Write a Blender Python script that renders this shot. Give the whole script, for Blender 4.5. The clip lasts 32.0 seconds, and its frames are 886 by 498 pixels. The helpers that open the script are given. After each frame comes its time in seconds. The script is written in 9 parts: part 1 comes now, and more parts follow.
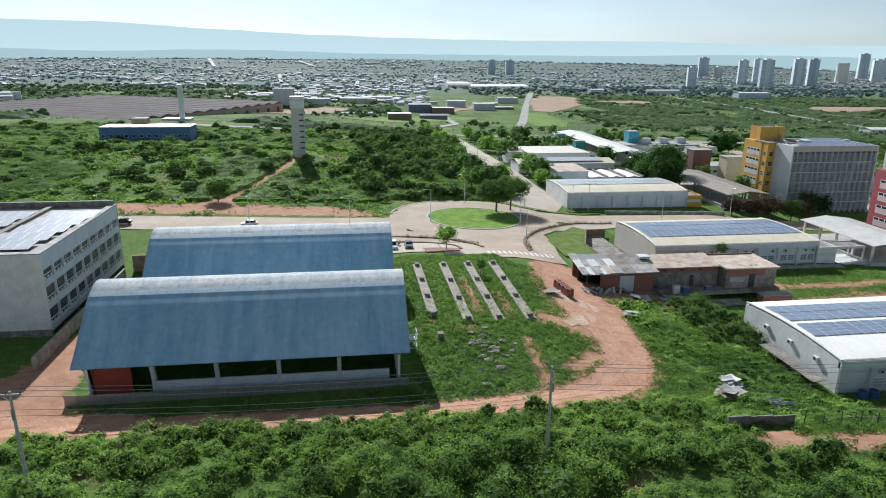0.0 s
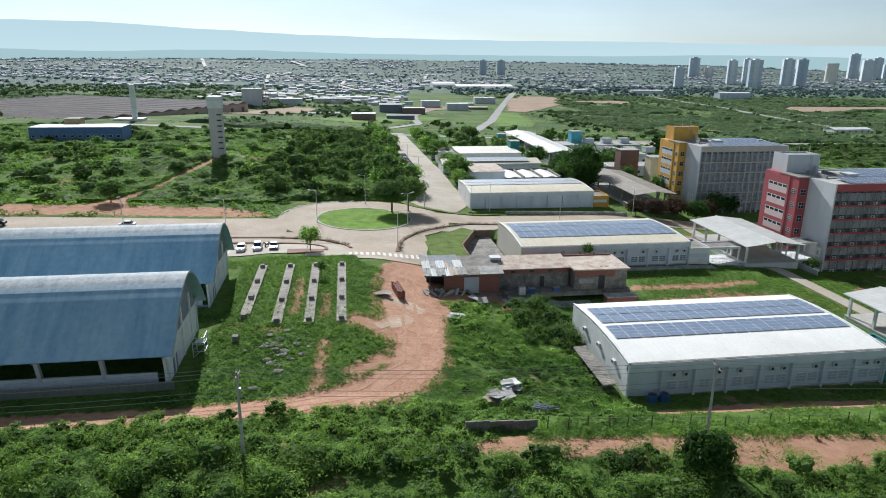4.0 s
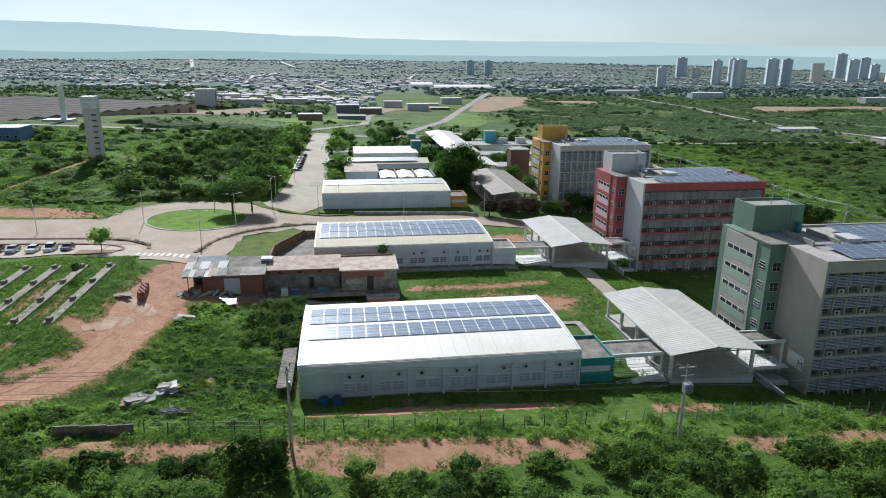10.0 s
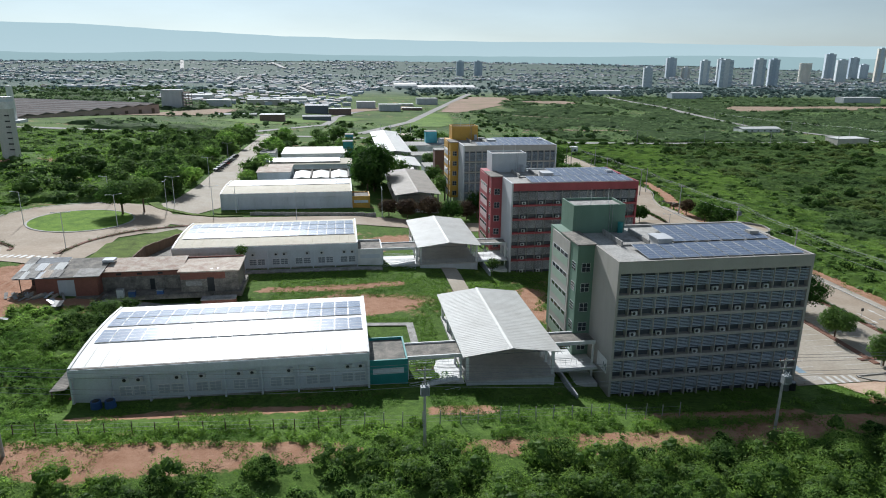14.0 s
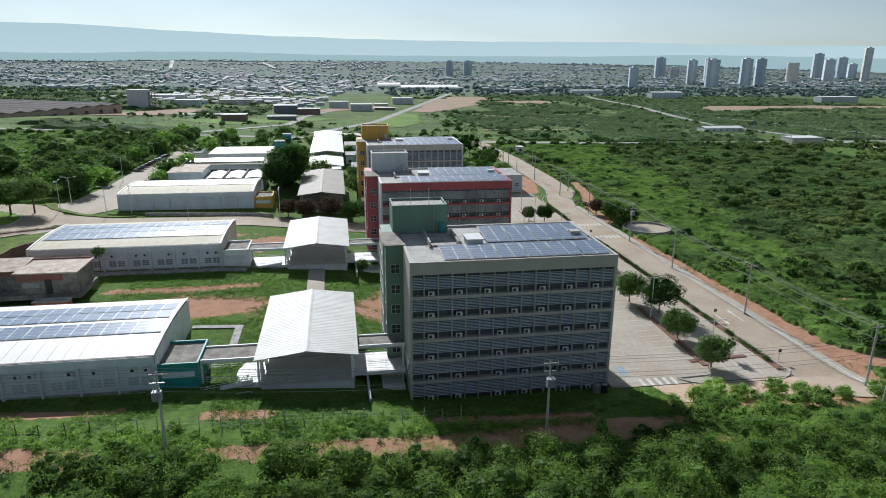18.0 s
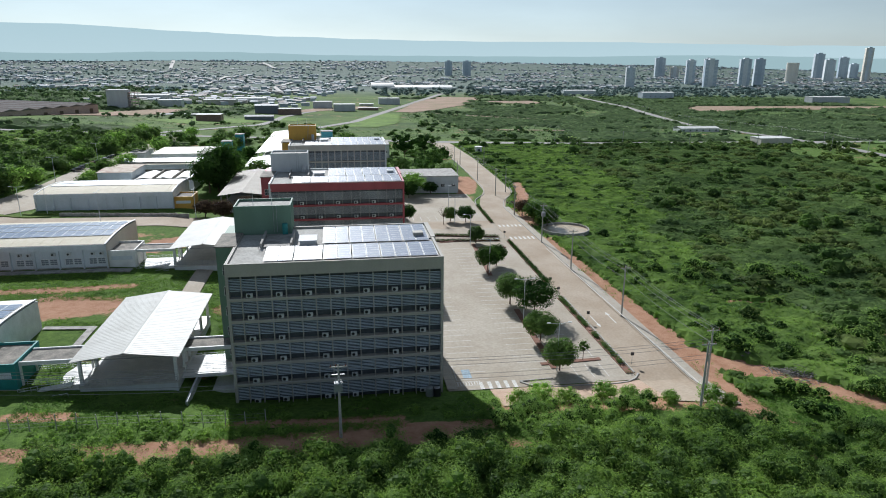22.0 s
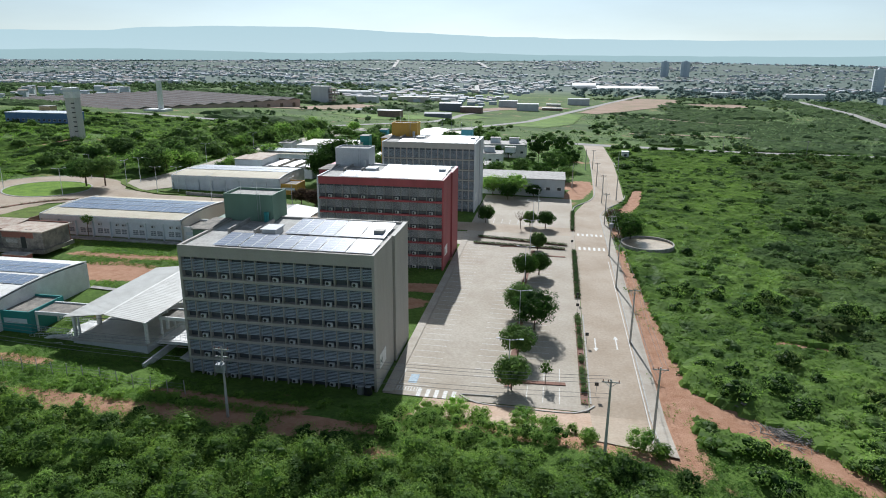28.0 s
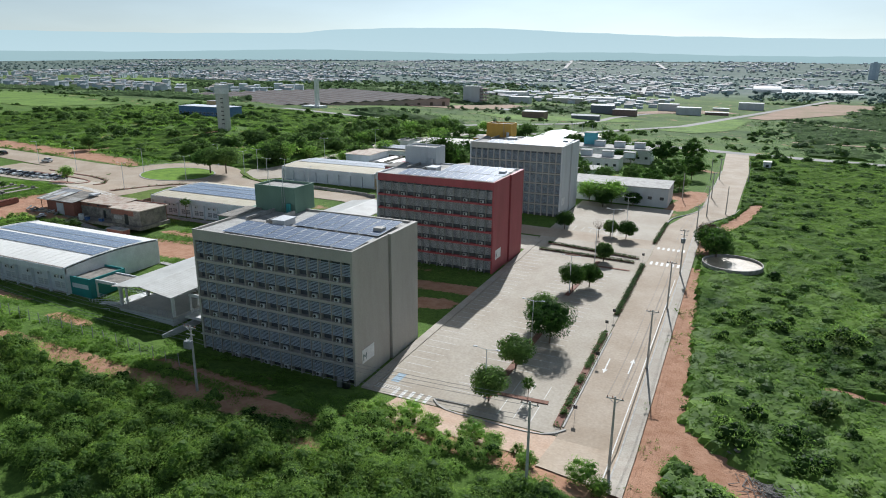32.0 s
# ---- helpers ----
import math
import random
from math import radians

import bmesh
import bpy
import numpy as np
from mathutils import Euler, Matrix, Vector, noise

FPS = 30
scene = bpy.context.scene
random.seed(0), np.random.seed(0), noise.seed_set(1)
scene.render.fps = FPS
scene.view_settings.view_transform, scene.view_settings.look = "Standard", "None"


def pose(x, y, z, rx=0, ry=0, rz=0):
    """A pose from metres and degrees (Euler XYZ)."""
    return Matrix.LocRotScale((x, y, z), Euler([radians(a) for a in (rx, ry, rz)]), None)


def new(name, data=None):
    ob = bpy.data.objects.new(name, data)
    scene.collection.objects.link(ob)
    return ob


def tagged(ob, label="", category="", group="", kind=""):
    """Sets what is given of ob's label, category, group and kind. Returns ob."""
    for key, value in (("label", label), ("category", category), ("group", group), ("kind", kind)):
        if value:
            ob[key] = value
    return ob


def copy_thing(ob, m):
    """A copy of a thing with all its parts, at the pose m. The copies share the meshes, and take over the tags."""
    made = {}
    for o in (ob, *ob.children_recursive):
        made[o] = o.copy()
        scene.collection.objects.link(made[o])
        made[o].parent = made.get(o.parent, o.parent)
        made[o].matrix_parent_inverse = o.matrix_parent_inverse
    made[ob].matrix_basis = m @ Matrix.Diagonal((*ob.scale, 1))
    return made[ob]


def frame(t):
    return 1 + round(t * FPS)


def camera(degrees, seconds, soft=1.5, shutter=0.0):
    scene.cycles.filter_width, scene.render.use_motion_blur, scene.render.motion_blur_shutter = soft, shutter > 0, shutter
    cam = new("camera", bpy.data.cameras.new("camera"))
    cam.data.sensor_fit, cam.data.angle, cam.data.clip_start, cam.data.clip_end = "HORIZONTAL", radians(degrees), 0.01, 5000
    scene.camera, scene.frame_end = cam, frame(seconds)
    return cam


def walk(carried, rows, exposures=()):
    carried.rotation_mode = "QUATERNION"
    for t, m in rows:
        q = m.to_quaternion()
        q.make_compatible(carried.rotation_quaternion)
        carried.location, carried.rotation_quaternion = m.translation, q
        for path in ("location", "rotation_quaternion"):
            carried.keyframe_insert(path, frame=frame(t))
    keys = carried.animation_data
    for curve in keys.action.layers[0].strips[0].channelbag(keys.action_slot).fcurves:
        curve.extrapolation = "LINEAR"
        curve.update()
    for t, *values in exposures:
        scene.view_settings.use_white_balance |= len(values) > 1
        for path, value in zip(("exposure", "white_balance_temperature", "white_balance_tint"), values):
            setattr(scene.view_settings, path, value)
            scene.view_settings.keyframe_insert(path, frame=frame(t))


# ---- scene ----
cam = camera(68.0, 32.0, soft=1.0)
METRES, EYE, TILT, LEAN, TURN = 228.0, 41.23, 0.0, 0.0, -8.2
ROWS = [
    (0.0, 0.0, 0.0, 0.0, 0.16, -16.44, -0.56),
    (0.5, 0.0164, 0.0009, -0.0, 0.12, -16.44, -0.56),
    (1.0, 0.0329, 0.002, -0.0001, 0.09, -16.42, -0.54),
    (1.5, 0.0493, 0.0029, -0.0, 0.06, -16.41, -0.56),
    (2.0, 0.0656, 0.0034, 0.0002, 0.03, -16.41, -0.56),
    (2.5, 0.082, 0.0042, 0.0003, 0.02, -16.42, -0.58),
    (3.0, 0.0983, 0.005, 0.0003, 0.01, -16.41, -0.58),
    (3.5, 0.1147, 0.0057, 0.0004, -0.01, -16.42, -0.57),
    (5.5, 0.1805, 0.0092, -0.0001, -0.06, -16.42, -0.55),
    (6.0, 0.197, 0.0098, -0.0, -0.07, -16.42, -0.56),
    (6.5, 0.2133, 0.0106, -0.0002, -0.09, -16.42, -0.53),
    (7.0, 0.2298, 0.0112, -0.0002, -0.1, -16.41, -0.51),
    (7.5, 0.2463, 0.0114, -0.0001, -0.1, -16.4, -0.53),
    (8.0, 0.2628, 0.0114, -0.0, -0.14, -16.4, -0.51),
    (8.5, 0.2794, 0.0118, -0.0, -0.16, -16.39, -0.5),
    (9.0, 0.2961, 0.0121, -0.0001, -0.18, -16.37, -0.48),
    (9.5, 0.3127, 0.0127, -0.0002, -0.21, -16.36, -0.46),
    (10.0, 0.3293, 0.0129, 0.0, -0.24, -16.37, -0.47),
    (10.5, 0.3458, 0.0134, -0.0001, -0.26, -16.36, -0.46),
    (11.0, 0.3625, 0.0138, -0.0001, -0.29, -16.36, -0.43),
    (11.5, 0.3789, 0.014, 0.0001, -0.33, -16.34, -0.45),
    (12.0, 0.3955, 0.0147, -0.0001, -0.37, -16.33, -0.42),
    (12.5, 0.412, 0.0153, -0.0, -0.41, -16.33, -0.44),
    (13.0, 0.4286, 0.016, -0.0001, -0.46, -16.33, -0.42),
    (13.5, 0.445, 0.0165, -0.0002, -0.5, -16.32, -0.43),
    (14.0, 0.4614, 0.0169, -0.0002, -0.54, -16.32, -0.41),
    (14.5, 0.4777, 0.0176, -0.0002, -0.58, -16.32, -0.42),
    (16.5, 0.5432, 0.0211, -0.0008, -0.73, -16.31, -0.39),
    (17.0, 0.5593, 0.0215, -0.0007, -0.78, -16.32, -0.37),
    (17.5, 0.575, 0.0224, -0.0008, -0.82, -16.33, -0.39),
    (18.0, 0.5908, 0.0228, -0.0007, -0.88, -16.33, -0.36),
    (18.5, 0.6062, 0.0235, -0.0008, -0.92, -16.34, -0.37),
    (19.0, 0.6213, 0.0236, -0.0005, -0.98, -16.33, -0.35),
    (19.5, 0.6362, 0.0236, -0.0002, -1.03, -16.32, -0.34),
    (20.0, 0.6507, 0.0241, -0.0003, -1.07, -16.32, -0.34),
    (20.5, 0.665, 0.0246, -0.0003, -1.11, -16.32, -0.36),
    (21.0, 0.6792, 0.025, -0.0003, -1.1, -16.32, -0.36),
    (21.5, 0.6933, 0.0255, -0.0003, -0.92, -16.32, -0.36),
    (22.0, 0.7073, 0.026, -0.0003, -0.46, -16.32, -0.35),
    (22.5, 0.7212, 0.0267, -0.0003, 0.6, -16.33, -0.35),
    (23.0, 0.7352, 0.0277, -0.0003, 2.08, -16.34, -0.34),
    (23.5, 0.7493, 0.0292, -0.0003, 3.64, -16.35, -0.34),
    (24.0, 0.7635, 0.0312, -0.0004, 5.22, -16.35, -0.35),
    (24.5, 0.7776, 0.0334, -0.0004, 6.8, -16.36, -0.35),
    (25.0, 0.7916, 0.0361, -0.0004, 8.4, -16.36, -0.37),
    (25.5, 0.8059, 0.0393, -0.0004, 10.01, -16.36, -0.36),
    (27.5, 0.8617, 0.0561, -0.0003, 16.27, -16.44, -0.39),
    (28.0, 0.8757, 0.0614, -0.0003, 17.84, -16.44, -0.39),
    (28.5, 0.8896, 0.0671, -0.0003, 19.39, -16.44, -0.39),
    (29.0, 0.9032, 0.0731, -0.0002, 20.96, -16.46, -0.4),
    (29.5, 0.9167, 0.0794, -0.0002, 22.56, -16.45, -0.38),
    (30.0, 0.9299, 0.0861, -0.0003, 24.19, -16.46, -0.39),
    (30.5, 0.9429, 0.0931, -0.0002, 25.97, -16.46, -0.39),
    (31.0, 0.9557, 0.1007, -0.0003, 28.07, -16.47, -0.4),
    (31.5, 0.9682, 0.1089, -0.0003, 30.35, -16.47, -0.4),
    (32.0, 0.9805, 0.1176, -0.0003, 32.62, -16.49, -0.39),
]
walk(cam, [(t, pose(0, 0, EYE, TILT, LEAN, TURN) @ pose(METRES * x, METRES * y, METRES * z, 90 + pitch, roll, yaw)) for t, x, y, z, yaw, pitch, roll in ROWS], exposures=((0.0, 0.43, 6080, 9.0), (6.0, 0.32, 6080, 9.0), (9.0, 0.25, 6080, 9.0), (14.0, 0.16, 6080, 9.0), (22.0, 0.18, 6080, 9.0), (28.0, 0.29, 6080, 9.0), (32.0, 0.30, 6080, 9.0)))

# ---- light ----
world = bpy.data.worlds.new("sky")
scene.world = world
world.use_nodes = True
wn = world.node_tree.nodes
sky = wn.new("ShaderNodeTexSky")
sky.sky_type = "NISHITA"
sky.sun_disc = False
SUN_EL, SUN_AZ = 33.0, -10.0   # height; azimuth from +y towards +x
sky.sun_elevation, sky.sun_rotation = radians(SUN_EL), radians(SUN_AZ)
sky.air_density, sky.dust_density, sky.ozone_density = 1.0, 0.3, 3.0
pale = wn.new("ShaderNodeHueSaturation")
pale.inputs["Saturation"].default_value = 0.38
world.node_tree.links.new(sky.outputs[0], pale.inputs["Color"])
haze = wn.new("ShaderNodeMix")
haze.data_type, haze.blend_type = "RGBA", "MULTIPLY"
haze.inputs[0].default_value, haze.inputs[7].default_value = 1.0, (0.92, 1.03, 1.09, 1)
world.node_tree.links.new(pale.outputs[0], haze.inputs[6])
where_up = wn.new("ShaderNodeTexCoord")
stretch = wn.new("ShaderNodeMapping")
stretch.inputs["Scale"].default_value = (1.0, 1.0, 4.5)
cloud = wn.new("ShaderNodeTexNoise")
cloud.inputs["Scale"].default_value, cloud.inputs["Detail"].default_value, cloud.inputs["Roughness"].default_value = 2.2, 6, 0.55
veil = wn.new("ShaderNodeMapRange")
veil.inputs[1].default_value, veil.inputs[2].default_value, veil.inputs[3].default_value, veil.inputs[4].default_value = 0.35, 0.7, 1.04, 1.2
thin = wn.new("ShaderNodeVectorMath")
thin.operation = "SCALE"
world.node_tree.links.new(where_up.outputs["Generated"], stretch.inputs[0])
world.node_tree.links.new(stretch.outputs[0], cloud.inputs["Vector"])
world.node_tree.links.new(cloud.outputs[0], veil.inputs[0])
world.node_tree.links.new(haze.outputs[2], thin.inputs[0])
world.node_tree.links.new(veil.outputs[0], thin.inputs["Scale"])
world.node_tree.links.new(thin.outputs[0], wn["Background"].inputs[0])
wn["Background"].inputs[1].default_value = 0.059
sun = new("sun", bpy.data.lights.new("sun", "SUN"))
sun.data.energy, sun.data.angle, sun.data.color = 5.0, radians(0.6), (1.0, 0.98, 0.95)
sd = Vector((math.sin(radians(SUN_AZ)) * math.cos(radians(SUN_EL)), math.cos(radians(SUN_AZ)) * math.cos(radians(SUN_EL)), math.sin(radians(SUN_EL))))
sun.matrix_world = Matrix.Translation((0, 0, 300)) @ sd.to_track_quat("Z", "Y").to_matrix().to_4x4()


# ---- materials ----
MATS = {}


def mat(name, base, rough=0.7, var=0.25, scale=0.8, fine=12.0, bump=0.15, metal=0.0, second=None, island=0.0, spec=0.5, streak=0.0):
    """A surface with grain at two scales; second: a colour for the stains."""
    if name in MATS:
        return MATS[name]
    m = bpy.data.materials.new(name)
    m.use_nodes = True
    nt = m.node_tree
    n, ln = nt.nodes, nt.links
    p = n["Principled BSDF"]
    p.inputs["Roughness"].default_value, p.inputs["Metallic"].default_value = rough, metal
    p.inputs["Specular IOR Level"].default_value = spec
    geo = n.new("ShaderNodeNewGeometry")
    a = n.new("ShaderNodeTexNoise")
    a.inputs["Scale"].default_value, a.inputs["Detail"].default_value, a.inputs["Roughness"].default_value = scale, 6, 0.65
    b = n.new("ShaderNodeTexNoise")
    b.inputs["Scale"].default_value, b.inputs["Detail"].default_value = fine, 4
    if streak:
        mp = n.new("ShaderNodeMapping")
        mp.inputs["Scale"].default_value = streak if isinstance(streak, tuple) else (1, 1, streak)
        ln.new(geo.outputs["Position"], mp.inputs[0])
        ln.new(mp.outputs[0], a.inputs["Vector"])
    else:
        ln.new(geo.outputs["Position"], a.inputs["Vector"])
    ln.new(geo.outputs["Position"], b.inputs["Vector"])
    mix = n.new("ShaderNodeMix")
    mix.data_type = "RGBA"
    dark = second or tuple(c * (1 - var) for c in base)
    mix.inputs[6].default_value, mix.inputs[7].default_value = (*dark, 1), (*base, 1)
    ramp = n.new("ShaderNodeValToRGB")
    ramp.color_ramp.elements[0].position, ramp.color_ramp.elements[1].position = 0.34, 0.62
    ln.new(a.outputs[0], ramp.inputs[0])
    ln.new(ramp.outputs[0], mix.inputs[0])
    mul = n.new("ShaderNodeMix")
    mul.data_type, mul.blend_type = "RGBA", "MULTIPLY"
    mul.inputs[0].default_value = min(1.0, var * 1.4)
    ln.new(mix.outputs[2], mul.inputs[6])
    rb = n.new("ShaderNodeValToRGB")
    rb.color_ramp.elements[0].color, rb.color_ramp.elements[1].color = (0.45, 0.45, 0.45, 1), (1.25, 1.25, 1.25, 1)
    rb.color_ramp.elements[0].position, rb.color_ramp.elements[1].position = 0.3, 0.7
    ln.new(b.outputs[0], rb.inputs[0])
    ln.new(rb.outputs[0], mul.inputs[7])
    out = mul.outputs[2]
    if island:
        hs = n.new("ShaderNodeHueSaturation")
        mr = n.new("ShaderNodeMapRange")
        mr.inputs[3].default_value, mr.inputs[4].default_value = 1 - island, 1 + island
        ln.new(geo.outputs["Random Per Island"], mr.inputs[0])
        ln.new(mr.outputs[0], hs.inputs["Value"])
        ln.new(out, hs.inputs["Color"])
        out = hs.outputs[0]
    ln.new(out, p.inputs["Base Color"])
    if bump:
        bp = n.new("ShaderNodeBump")
        bp.inputs["Strength"].default_value, bp.inputs["Distance"].default_value = bump, 0.05
        ln.new(b.outputs[0], bp.inputs["Height"])
        ln.new(bp.outputs[0], p.inputs["Normal"])
    MATS[name] = m
    return m


def leaf_mat(name, dark, light, dry=None, clear=0.52):
    """Foliage: each leaf has its own tone, and some light comes through."""
    if name in MATS:
        return MATS[name]
    m = bpy.data.materials.new(name)
    m.use_nodes = True
    n, ln = m.node_tree.nodes, m.node_tree.links
    n.remove(n["Principled BSDF"])
    geo = n.new("ShaderNodeNewGeometry")
    ramp = n.new("ShaderNodeValToRGB")
    e = ramp.color_ramp.elements
    e[0].color, e[1].color = (*dark, 1), (*light, 1)
    if dry:
        k = e.new(0.96)
        k.color = (*light, 1)
        e[2].position, e[2].color = 1.0, (*dry, 1)
    big = n.new("ShaderNodeTexNoise")
    big.inputs["Scale"].default_value, big.inputs["Detail"].default_value = 0.22, 4
    ln.new(geo.outputs["Position"], big.inputs["Vector"])
    add = n.new("ShaderNodeMath")
    add.operation = "MULTIPLY_ADD"
    add.inputs[1].default_value, add.inputs[2].default_value = 1.9, -1.32
    ln.new(big.outputs[0], add.inputs[0])
    sm = n.new("ShaderNodeMath")
    sm.operation = "MULTIPLY_ADD"
    sm.inputs[1].default_value = 0.26
    ln.new(geo.outputs["Random Per Island"], sm.inputs[0])
    patch = n.new("ShaderNodeTexNoise")
    patch.inputs["Scale"].default_value, patch.inputs["Detail"].default_value = 0.045, 3
    ln.new(geo.outputs["Position"], patch.inputs["Vector"])
    pa = n.new("ShaderNodeMath")
    pa.operation = "MULTIPLY_ADD"
    pa.inputs[1].default_value = 1.5
    ln.new(patch.outputs[0], pa.inputs[0])
    ln.new(add.outputs[0], pa.inputs[2])
    cap = n.new("ShaderNodeMath")
    cap.operation = "MINIMUM"
    cap.inputs[1].default_value = 0.72
    ln.new(pa.outputs[0], cap.inputs[0])
    ln.new(cap.outputs[0], sm.inputs[2])
    ln.new(sm.outputs[0], ramp.inputs[0])
    d, tr, mx = n.new("ShaderNodeBsdfDiffuse"), n.new("ShaderNodeBsdfTranslucent"), n.new("ShaderNodeMixShader")
    gl = n.new("ShaderNodeBsdfGlossy")
    gl.inputs["Roughness"].default_value = 0.45
    mg = n.new("ShaderNodeMixShader")
    mg.inputs[0].default_value = 0.005
    mx.inputs[0].default_value = clear
    ln.new(ramp.outputs[0], d.inputs[0])
    hs = n.new("ShaderNodeHueSaturation")
    hs.inputs["Saturation"].default_value, hs.inputs["Value"].default_value = 1.1, 1.5
    ln.new(ramp.outputs[0], hs.inputs["Color"])
    ln.new(hs.outputs[0], tr.inputs[0])
    ln.new(d.outputs[0], mx.inputs[1])
    ln.new(tr.outputs[0], mx.inputs[2])
    ln.new(mx.outputs[0], mg.inputs[1])
    ln.new(gl.outputs[0], mg.inputs[2])
    ln.new(mg.outputs[0], n["Material Output"].inputs[0])
    MATS[name] = m
    return m


def ground_mat():
    m = bpy.data.materials.new("ground")
    m.use_nodes = True
    n, ln = m.node_tree.nodes, m.node_tree.links
    p = n["Principled BSDF"]
    p.inputs["Roughness"].default_value = 0.95
    p.inputs["Specular IOR Level"].default_value = 0.1
    geo = n.new("ShaderNodeNewGeometry")

    def noise_at(scale, detail=6, rough=0.6):
        t = n.new("ShaderNodeTexNoise")
        t.inputs["Scale"].default_value, t.inputs["Detail"].default_value, t.inputs["Roughness"].default_value = scale, detail, rough
        ln.new(geo.outputs["Position"], t.inputs["Vector"])
        return t

    def ramp(src, lo, hi, c0=(0, 0, 0, 1), c1=(1, 1, 1, 1)):
        r = n.new("ShaderNodeValToRGB")
        r.color_ramp.elements[0].position, r.color_ramp.elements[1].position = lo, hi
        r.color_ramp.elements[0].color, r.color_ramp.elements[1].color = c0, c1
        ln.new(src, r.inputs[0])
        return r

    def mix(f, a, b):
        x = n.new("ShaderNodeMix")
        x.data_type = "RGBA"
        ln.new(f, x.inputs[0])
        ln.new(a, x.inputs[6])
        ln.new(b, x.inputs[7])
        return x.outputs[2]

    grass = ramp(noise_at(0.16, 9, 0.72).outputs[0], 0.3, 0.68, (0.05, 0.10, 0.022, 1), (0.14, 0.235, 0.042, 1))
    fine = ramp(noise_at(1.1, 12, 0.86).outputs[0], 0.38, 0.64, (0.02, 0.045, 0.01, 1), (0.158, 0.255, 0.05, 1))
    half = n.new("ShaderNodeValue")
    half.outputs[0].default_value = 0.6
    green = mix(half.outputs[0], grass.outputs[0], fine.outputs[0])
    soil = ramp(noise_at(0.5, 8, 0.7).outputs[0], 0.3, 0.75, (0.325, 0.168, 0.10, 1), (0.505, 0.305, 0.205, 1))
    where = ramp(noise_at(0.06, 10, 0.74).outputs[0], 0.585, 0.66)
    at = n.new("ShaderNodeAttribute")
    at.attribute_name = "soil"
    edge = n.new("ShaderNodeMath")
    edge.operation = "MULTIPLY_ADD"
    edge.inputs[1].default_value, edge.inputs[2].default_value = 1.5, -0.75
    ln.new(noise_at(0.55, 7, 0.7).outputs[0], edge.inputs[0])
    both = n.new("ShaderNodeMath")
    both.operation = "ADD"
    ln.new(at.outputs["Fac"], both.inputs[0])
    ln.new(edge.outputs[0], both.inputs[1])
    worn = ramp(both.outputs[0], 0.42, 0.60)
    most = n.new("ShaderNodeMath")
    most.operation = "MAXIMUM"
    ln.new(worn.outputs[0], most.inputs[0])
    ln.new(where.outputs[0], most.inputs[1])
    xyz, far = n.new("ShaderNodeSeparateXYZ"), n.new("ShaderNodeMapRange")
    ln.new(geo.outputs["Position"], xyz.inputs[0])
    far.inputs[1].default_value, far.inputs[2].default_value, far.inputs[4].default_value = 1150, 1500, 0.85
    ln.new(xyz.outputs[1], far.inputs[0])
    rough = n.new("ShaderNodeMapRange")
    rough.inputs[1].default_value, rough.inputs[2].default_value, rough.inputs[4].default_value = 390, 460, 0.85
    ln.new(xyz.outputs[1], rough.inputs[0])
    heath = ramp(noise_at(0.018, 12, 0.72).outputs[0], 0.36, 0.62, (0.042, 0.078, 0.024, 1), (0.125, 0.19, 0.05, 1))
    green = mix(rough.outputs[0], green, heath.outputs[0])
    # Street and yard tones, pushed blue-green so distance haze sits in the colour.
    hazy_streets = ramp(noise_at(0.02, 8, 0.7).outputs[0], 0.35, 0.65, (0.085, 0.125, 0.11, 1), (0.16, 0.19, 0.185, 1))
    ln.new(mix(far.outputs[0], mix(most.outputs[0], green, soil.outputs[0]), hazy_streets.outputs[0]), p.inputs["Base Color"])
    bp = n.new("ShaderNodeBump")
    bp.inputs["Strength"].default_value, bp.inputs["Distance"].default_value = 0.7, 0.25
    ln.new(noise_at(3.0, 6, 0.8).outputs[0], bp.inputs["Height"])
    ln.new(bp.outputs[0], p.inputs["Normal"])
    return m


GROUND = ground_mat()
SOIL = mat("red_soil", (0.495, 0.295, 0.20), 0.95, 0.35, 0.35, 3.0, 0.5, second=(0.375, 0.195, 0.122), spec=0.1)
PALE_SOIL = mat("pale_soil", (0.52, 0.40, 0.31), 0.95, 0.3, 0.3, 3.0, 0.4, second=(0.42, 0.27, 0.18), spec=0.1)
PAVING = mat("paving", (0.43, 0.355, 0.275), 0.85, 0.18, 0.10, 2.2, 0.15, second=(0.345, 0.27, 0.195), spec=0.2)
PAVEMENT = mat("pavement_concrete", (0.45, 0.405, 0.34), 0.85, 0.2, 0.3, 4.0, 0.15, second=(0.37, 0.32, 0.26), spec=0.2)
DUSTY = mat("dusty_paving", (0.50, 0.375, 0.285), 0.9, 0.25, 0.25, 3.0, 0.2, second=(0.42, 0.29, 0.205), spec=0.15)
PAVING_GREY = mat("paving_grey", (0.45, 0.40, 0.33), 0.85, 0.18, 0.07, 2.2, 0.15, second=(0.36, 0.305, 0.235), spec=0.2)
CONCRETE = mat("concrete", (0.42, 0.40, 0.37), 0.85, 0.35, 0.7, 6.0, 0.2, second=(0.22, 0.21, 0.19))
OLD_CONCRETE = mat("old_concrete", (0.30, 0.27, 0.23), 0.9, 0.45, 0.6, 5.0, 0.3, second=(0.12, 0.115, 0.10))
WHITE = mat("white_paint", (0.76, 0.76, 0.75), 0.6, 0.14, 0.5, 5.0, 0.05, second=(0.62, 0.62, 0.60))
PALE_BLUE = mat("pale_wall", (0.62, 0.66, 0.70), 0.65, 0.14, 0.35, 5.0, 0.05, second=(0.53, 0.57, 0.60), streak=0.3)
